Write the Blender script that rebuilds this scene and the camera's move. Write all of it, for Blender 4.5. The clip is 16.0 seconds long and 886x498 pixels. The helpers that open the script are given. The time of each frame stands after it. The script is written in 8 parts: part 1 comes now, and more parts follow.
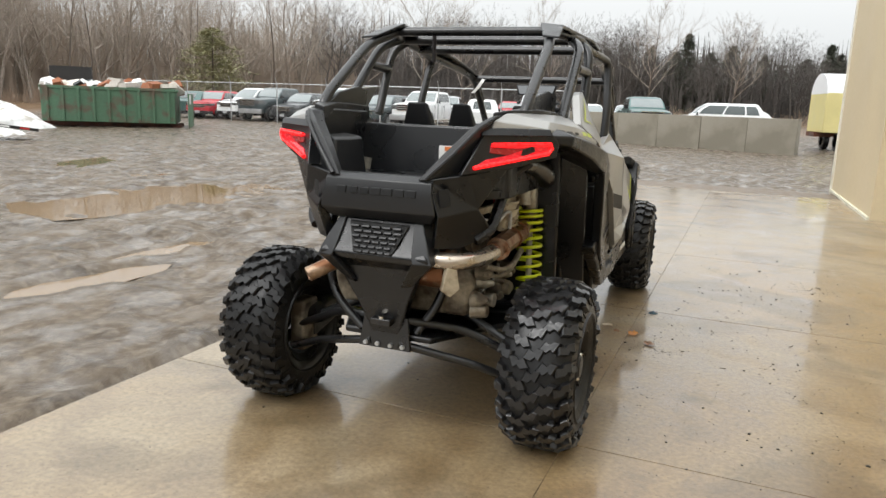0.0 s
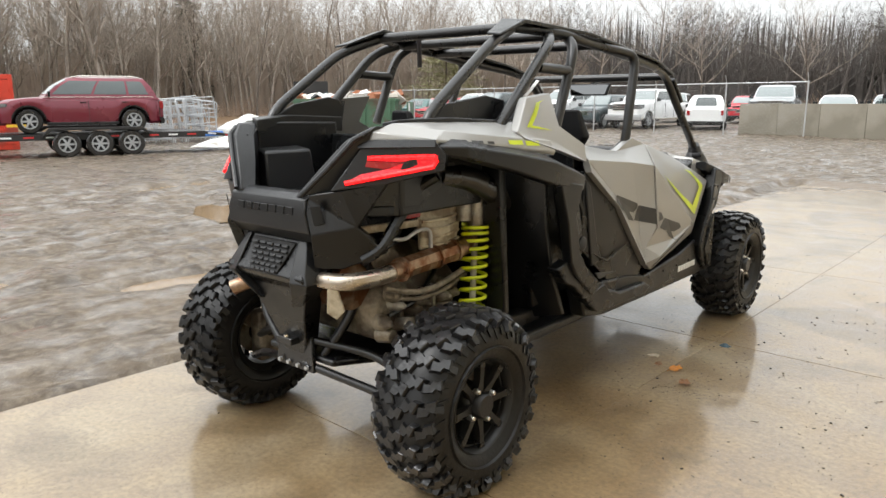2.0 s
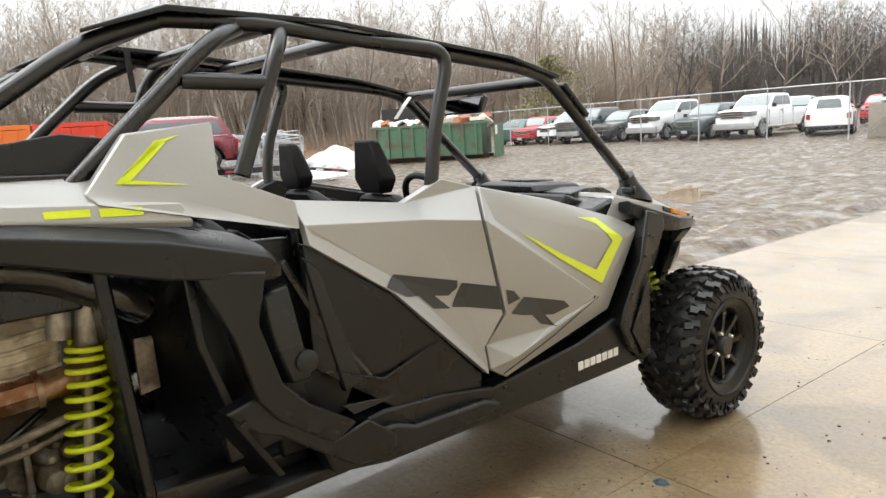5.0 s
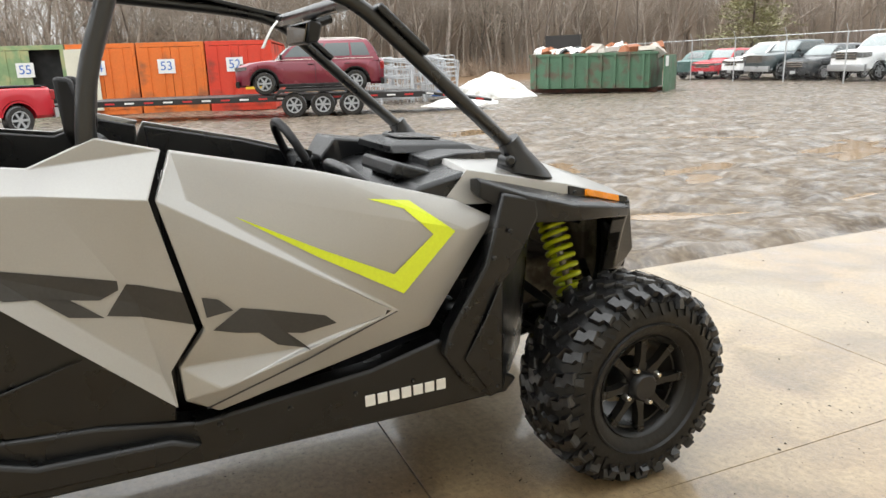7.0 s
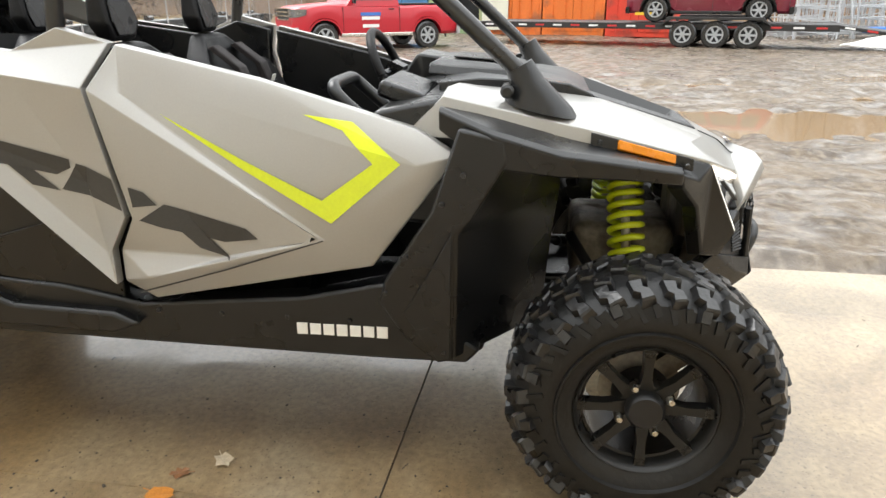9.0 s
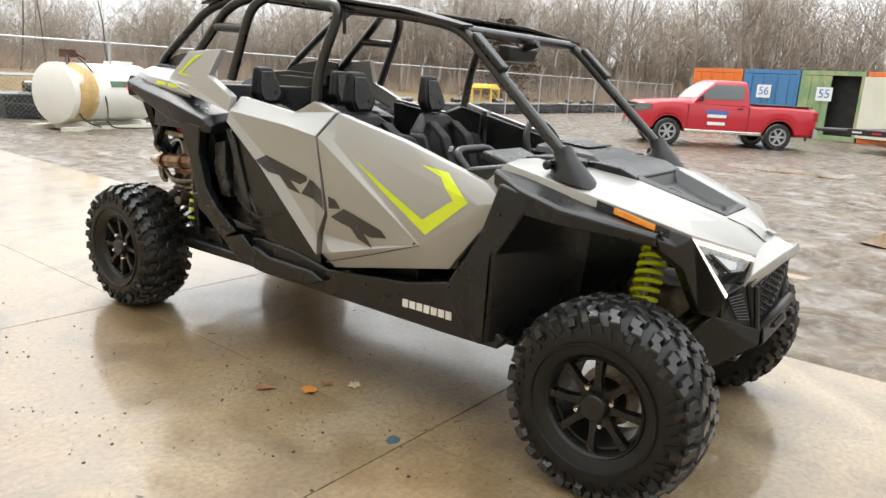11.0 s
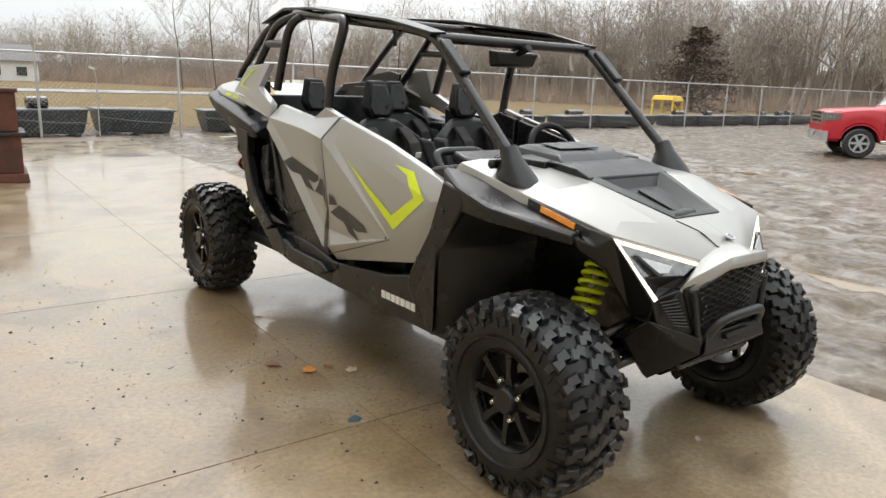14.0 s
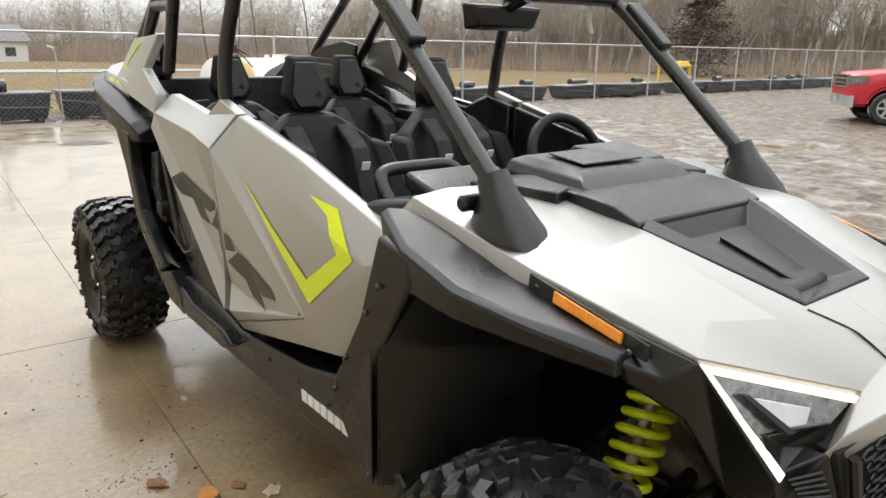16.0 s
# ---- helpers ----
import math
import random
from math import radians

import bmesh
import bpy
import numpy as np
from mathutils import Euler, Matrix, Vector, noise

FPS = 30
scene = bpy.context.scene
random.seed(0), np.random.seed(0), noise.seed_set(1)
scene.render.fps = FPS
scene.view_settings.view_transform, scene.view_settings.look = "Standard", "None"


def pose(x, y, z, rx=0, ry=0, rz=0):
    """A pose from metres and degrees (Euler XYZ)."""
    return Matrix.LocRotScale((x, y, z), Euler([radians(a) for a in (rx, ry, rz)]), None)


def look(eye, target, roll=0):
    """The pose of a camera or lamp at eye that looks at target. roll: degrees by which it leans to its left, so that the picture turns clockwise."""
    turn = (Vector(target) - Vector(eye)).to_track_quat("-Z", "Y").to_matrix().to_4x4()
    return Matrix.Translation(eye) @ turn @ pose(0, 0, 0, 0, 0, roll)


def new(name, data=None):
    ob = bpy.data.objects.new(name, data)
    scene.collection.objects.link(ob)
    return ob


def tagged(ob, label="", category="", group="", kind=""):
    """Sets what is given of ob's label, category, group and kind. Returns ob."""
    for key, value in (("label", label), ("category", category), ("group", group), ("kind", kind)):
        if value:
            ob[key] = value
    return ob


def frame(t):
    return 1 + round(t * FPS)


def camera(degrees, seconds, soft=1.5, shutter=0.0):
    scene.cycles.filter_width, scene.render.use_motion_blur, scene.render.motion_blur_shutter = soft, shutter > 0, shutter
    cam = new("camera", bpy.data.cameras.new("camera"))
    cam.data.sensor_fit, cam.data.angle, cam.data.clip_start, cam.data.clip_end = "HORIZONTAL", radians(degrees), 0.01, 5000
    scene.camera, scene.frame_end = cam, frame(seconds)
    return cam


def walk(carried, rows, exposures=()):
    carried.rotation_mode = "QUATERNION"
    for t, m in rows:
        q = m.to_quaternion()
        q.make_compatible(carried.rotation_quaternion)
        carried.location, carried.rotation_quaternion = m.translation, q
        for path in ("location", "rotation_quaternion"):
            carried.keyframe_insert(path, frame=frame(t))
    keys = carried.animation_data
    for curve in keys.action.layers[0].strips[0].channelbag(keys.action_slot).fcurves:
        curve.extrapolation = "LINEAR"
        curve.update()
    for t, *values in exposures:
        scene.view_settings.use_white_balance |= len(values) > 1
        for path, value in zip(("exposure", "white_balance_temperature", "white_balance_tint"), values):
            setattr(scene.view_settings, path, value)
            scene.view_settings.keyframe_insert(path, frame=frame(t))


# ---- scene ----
cam = camera(64.1, 16.0)
PATH = [
    (0, (1.254, -3.002, 1.484), (0.56, -1.169, 1.085), 2.1),
    (0.5, (1.579, -2.802, 1.482), (0.715, -1.031, 1.144), 0.5),
    (1, (1.923, -2.628, 1.519), (0.865, -0.98, 1.112), 1.0),
    (1.5, (2.146, -2.37, 1.511), (0.958, -0.81, 1.115), 0.4),
    (2, (2.333, -2.086, 1.536), (1.069, -0.59, 1.13), -0.2),
    (2.5, (2.462, -1.809, 1.544), (1.132, -0.373, 1.135), 1.0),
    (3, (2.458, -1.451, 1.542), (1.139, 0.005, 1.169), -0.6),
    (3.5, (2.47, -1.116, 1.531), (1.104, 0.299, 1.169), -1.3),
    (3.7, (2.486, -0.968, 1.52), (1.096, 0.429, 1.175), -1.1),
    (5.8, (2.519, 0.627, 1.517), (0.91, 1.75, 1.128), -2.7),
    (6, (2.532, 0.811, 1.507), (0.894, 1.882, 1.097), -1.4),
    (6.5, (2.523, 1.196, 1.502), (0.86, 2.21, 1.052), -2.8),
    (7, (2.573, 1.576, 1.501), (0.817, 2.387, 0.992), -1.7),
    (7.5, (2.53, 1.912, 1.453), (0.721, 2.567, 0.904), -1.6),
    (8, (2.493, 2.246, 1.437), (0.635, 2.646, 0.812), -3.9),
    (8.5, (2.5, 2.59, 1.442), (0.625, 2.507, 0.753), -1.7),
    (9, (2.479, 2.854, 1.421), (0.612, 2.606, 0.748), -0.2),
    (9.5, (2.532, 3.141, 1.409), (0.745, 2.505, 0.776), 0.4),
    (9.7, (2.58, 3.287, 1.428), (0.871, 2.502, 0.749), 3.3),
    (11.8, (3.229, 4.393, 1.492), (1.821, 3.032, 1.081), 1.7),
    (12, (3.252, 4.447, 1.489), (1.924, 3.025, 1.03), 2.0),
    (12.5, (3.195, 4.668, 1.498), (1.873, 3.228, 1.073), 0.9),
    (13, (3.021, 4.826, 1.501), (1.774, 3.335, 1.03), 2.1),
    (13.5, (2.749, 4.884, 1.474), (1.516, 3.381, 1.003), 2.3),
    (14, (2.454, 4.903, 1.488), (1.247, 3.375, 1.033), 2.0),
    (14.5, (2.14, 4.887, 1.491), (1.004, 3.326, 0.968), 2.8),
    (15, (1.918, 4.643, 1.48), (0.776, 3.095, 0.933), 3.4),
    (15.5, (1.733, 4.316, 1.492), (0.573, 2.78, 0.946), 0.9),
    (16, (1.538, 3.979, 1.504), (0.349, 2.461, 0.972), 0.6),
]
walk(cam, [(t, look(eye, target, roll)) for t, eye, target, roll in PATH], [(0, 0.30), (1.5, 0.47), (3, 0.66), (6, 0.80), (8, 0.84), (9.5, 1.12), (11, 0.78), (12.5, 0.32), (14, 0.42), (15.5, 0.56), (16, 0.58)])
from mathutils import bvhtree

# ---------------------------------------------------------------- light
world = bpy.data.worlds.new("world")
scene.world = world
world.use_nodes = True
wn, wl = world.node_tree.nodes, world.node_tree.links
wn.clear()
SUN_EL, SUN_AZ = 52.0, 215.0
sky = wn.new("ShaderNodeTexSky")
sky.sky_type = "NISHITA"
sky.sun_disc = False
sky.sun_elevation, sky.sun_rotation = radians(SUN_EL), radians(SUN_AZ)
sky.air_density, sky.dust_density, sky.ozone_density = 1.0, 6.0, 1.0
grey = wn.new("ShaderNodeHueSaturation")
grey.inputs["Saturation"].default_value = 0.10
level = wn.new("ShaderNodeMixRGB")
level.inputs["Fac"].default_value = 0.80
level.inputs["Color2"].default_value = (8.85, 9.1, 9.15, 1)
# an overcast dome: about three times as bright overhead as at the horizon
dome = wn.new("ShaderNodeTexCoord")
height = wn.new("ShaderNodeSeparateXYZ")
lift = wn.new("ShaderNodeMapRange")
lift.inputs["To Min"].default_value, lift.inputs["To Max"].default_value = 0.80, 2.2
overcast = wn.new("ShaderNodeVectorMath")
overcast.operation = "SCALE"
wl.new(dome.outputs["Generated"], height.inputs[0])
wl.new(height.outputs["Z"], lift.inputs["Value"])
back = wn.new("ShaderNodeBackground")
back.inputs["Strength"].default_value = 0.10
wout = wn.new("ShaderNodeOutputWorld")
wl.new(sky.outputs[0], grey.inputs["Color"])
wl.new(grey.outputs[0], level.inputs["Color1"])
wl.new(level.outputs[0], overcast.inputs[0])
wl.new(lift.outputs[0], overcast.inputs["Scale"])
wl.new(overcast.outputs[0], back.inputs["Color"])
wl.new(back.outputs[0], wout.inputs["Surface"])
sun = new("sun", bpy.data.lights.new("sun", "SUN"))
sun.data.energy, sun.data.angle, sun.data.color = 0.7, radians(25), (1.0, 0.985, 0.965)
sun.rotation_euler = (radians(90 - SUN_EL), 0, radians(180 - SUN_AZ))
scene.view_settings.exposure = 0.0


# ---------------------------------------------------------------- materials
def mat(name, color, rough=0.5, metal=0.0, vary=0.25, scale=8.0, fine=60.0, bump=0.1, coat=0.0, rough_vary=0.15, second=None, second_amount=0.5,
        second_scale=1.5, per_object=0.0, emit=0.0, stretch=(1, 1, 1), spec=0.5, coat_rough=0.08):
    """A surface with a coarse and a fine variation of colour, roughness and relief, in metres."""
    m = bpy.data.materials.new(name)
    m.use_nodes = True
    n, l = m.node_tree.nodes, m.node_tree.links
    b = n["Principled BSDF"]
    co = n.new("ShaderNodeTexCoord")
    mp = n.new("ShaderNodeMapping")
    mp.inputs["Scale"].default_value = stretch
    l.new(co.outputs["Object"], mp.inputs["Vector"])

    def tex(s, d=4):
        t = n.new("ShaderNodeTexNoise")
        t.inputs["Scale"].default_value, t.inputs["Detail"].default_value = s, d
        l.new(mp.outputs[0], t.inputs["Vector"])
        return t.outputs["Fac"]

    big, small = tex(scale), tex(fine, 3)
    add = n.new("ShaderNodeMath")
    add.operation = "ADD"
    l.new(big, add.inputs[0])
    l.new(small, add.inputs[1])
    ramp = n.new("ShaderNodeMapRange")
    ramp.inputs["From Min"].default_value, ramp.inputs["From Max"].default_value = 0.6, 1.4
    ramp.inputs["To Min"].default_value, ramp.inputs["To Max"].default_value = 1 - vary, 1 + vary
    l.new(add.outputs[0], ramp.inputs["Value"])
    mul = n.new("ShaderNodeVectorMath")
    mul.operation = "SCALE"
    mul.inputs[0].default_value = color[:3]
    l.new(ramp.outputs[0], mul.inputs["Scale"])
    out = mul.outputs[0]
    if second:
        mix = n.new("ShaderNodeMixRGB")
        sep = n.new("ShaderNodeMapRange")
        c = 0.62 - 0.25 * second_amount
        sep.inputs["From Min"].default_value, sep.inputs["From Max"].default_value = c - 0.06, c + 0.08
        l.new(tex(second_scale, 6), sep.inputs["Value"])
        l.new(sep.outputs[0], mix.inputs["Fac"])
        l.new(out, mix.inputs["Color1"])
        mix.inputs["Color2"].default_value = (*second, 1)
        out = mix.outputs[0]
    if per_object:
        info = n.new("ShaderNodeObjectInfo")
        r = n.new("ShaderNodeMapRange")
        r.inputs["To Min"].default_value, r.inputs["To Max"].default_value = 1 - per_object, 1 + per_object
        l.new(info.outputs["Random"], r.inputs["Value"])
        sc = n.new("ShaderNodeVectorMath")
        sc.operation = "SCALE"
        l.new(out, sc.inputs[0])
        l.new(r.outputs[0], sc.inputs["Scale"])
        out = sc.outputs[0]
    l.new(out, b.inputs["Base Color"])
    rr = n.new("ShaderNodeMapRange")
    rr.inputs["From Min"].default_value, rr.inputs["From Max"].default_value = 0.3, 0.7
    rr.inputs["To Min"].default_value, rr.inputs["To Max"].default_value = max(rough - rough_vary, 0.02), min(rough + rough_vary, 1)
    l.new(big, rr.inputs["Value"])
    l.new(rr.outputs[0], b.inputs["Roughness"])
    b.inputs["Metallic"].default_value = metal
    b.inputs["Specular IOR Level"].default_value = spec
    b.inputs["Coat Weight"].default_value = coat
    b.inputs["Coat Roughness"].default_value = coat_rough
    if emit:
        l.new(out, b.inputs["Emission Color"])
        b.inputs["Emission Strength"].default_value = emit
    if bump:
        bp = n.new("ShaderNodeBump")
        bp.inputs["Strength"].default_value, bp.inputs["Distance"].default_value = bump, 0.01
        l.new(small, bp.inputs["Height"])
        l.new(bp.outputs[0], b.inputs["Normal"])
        if bump > 0.25 and coat:
            l.new(bp.outputs[0], b.inputs["Coat Normal"])
    return m


def glass(name, color, rough=0.03):
    """Dark tinted car glass seen from outside: a coated, nearly black pane."""
    return mat(name, color, rough, 0.0, 0.1, 2, 20, 0, rough_vary=0.02, coat=1.0, coat_rough=0.02, spec=0.6)


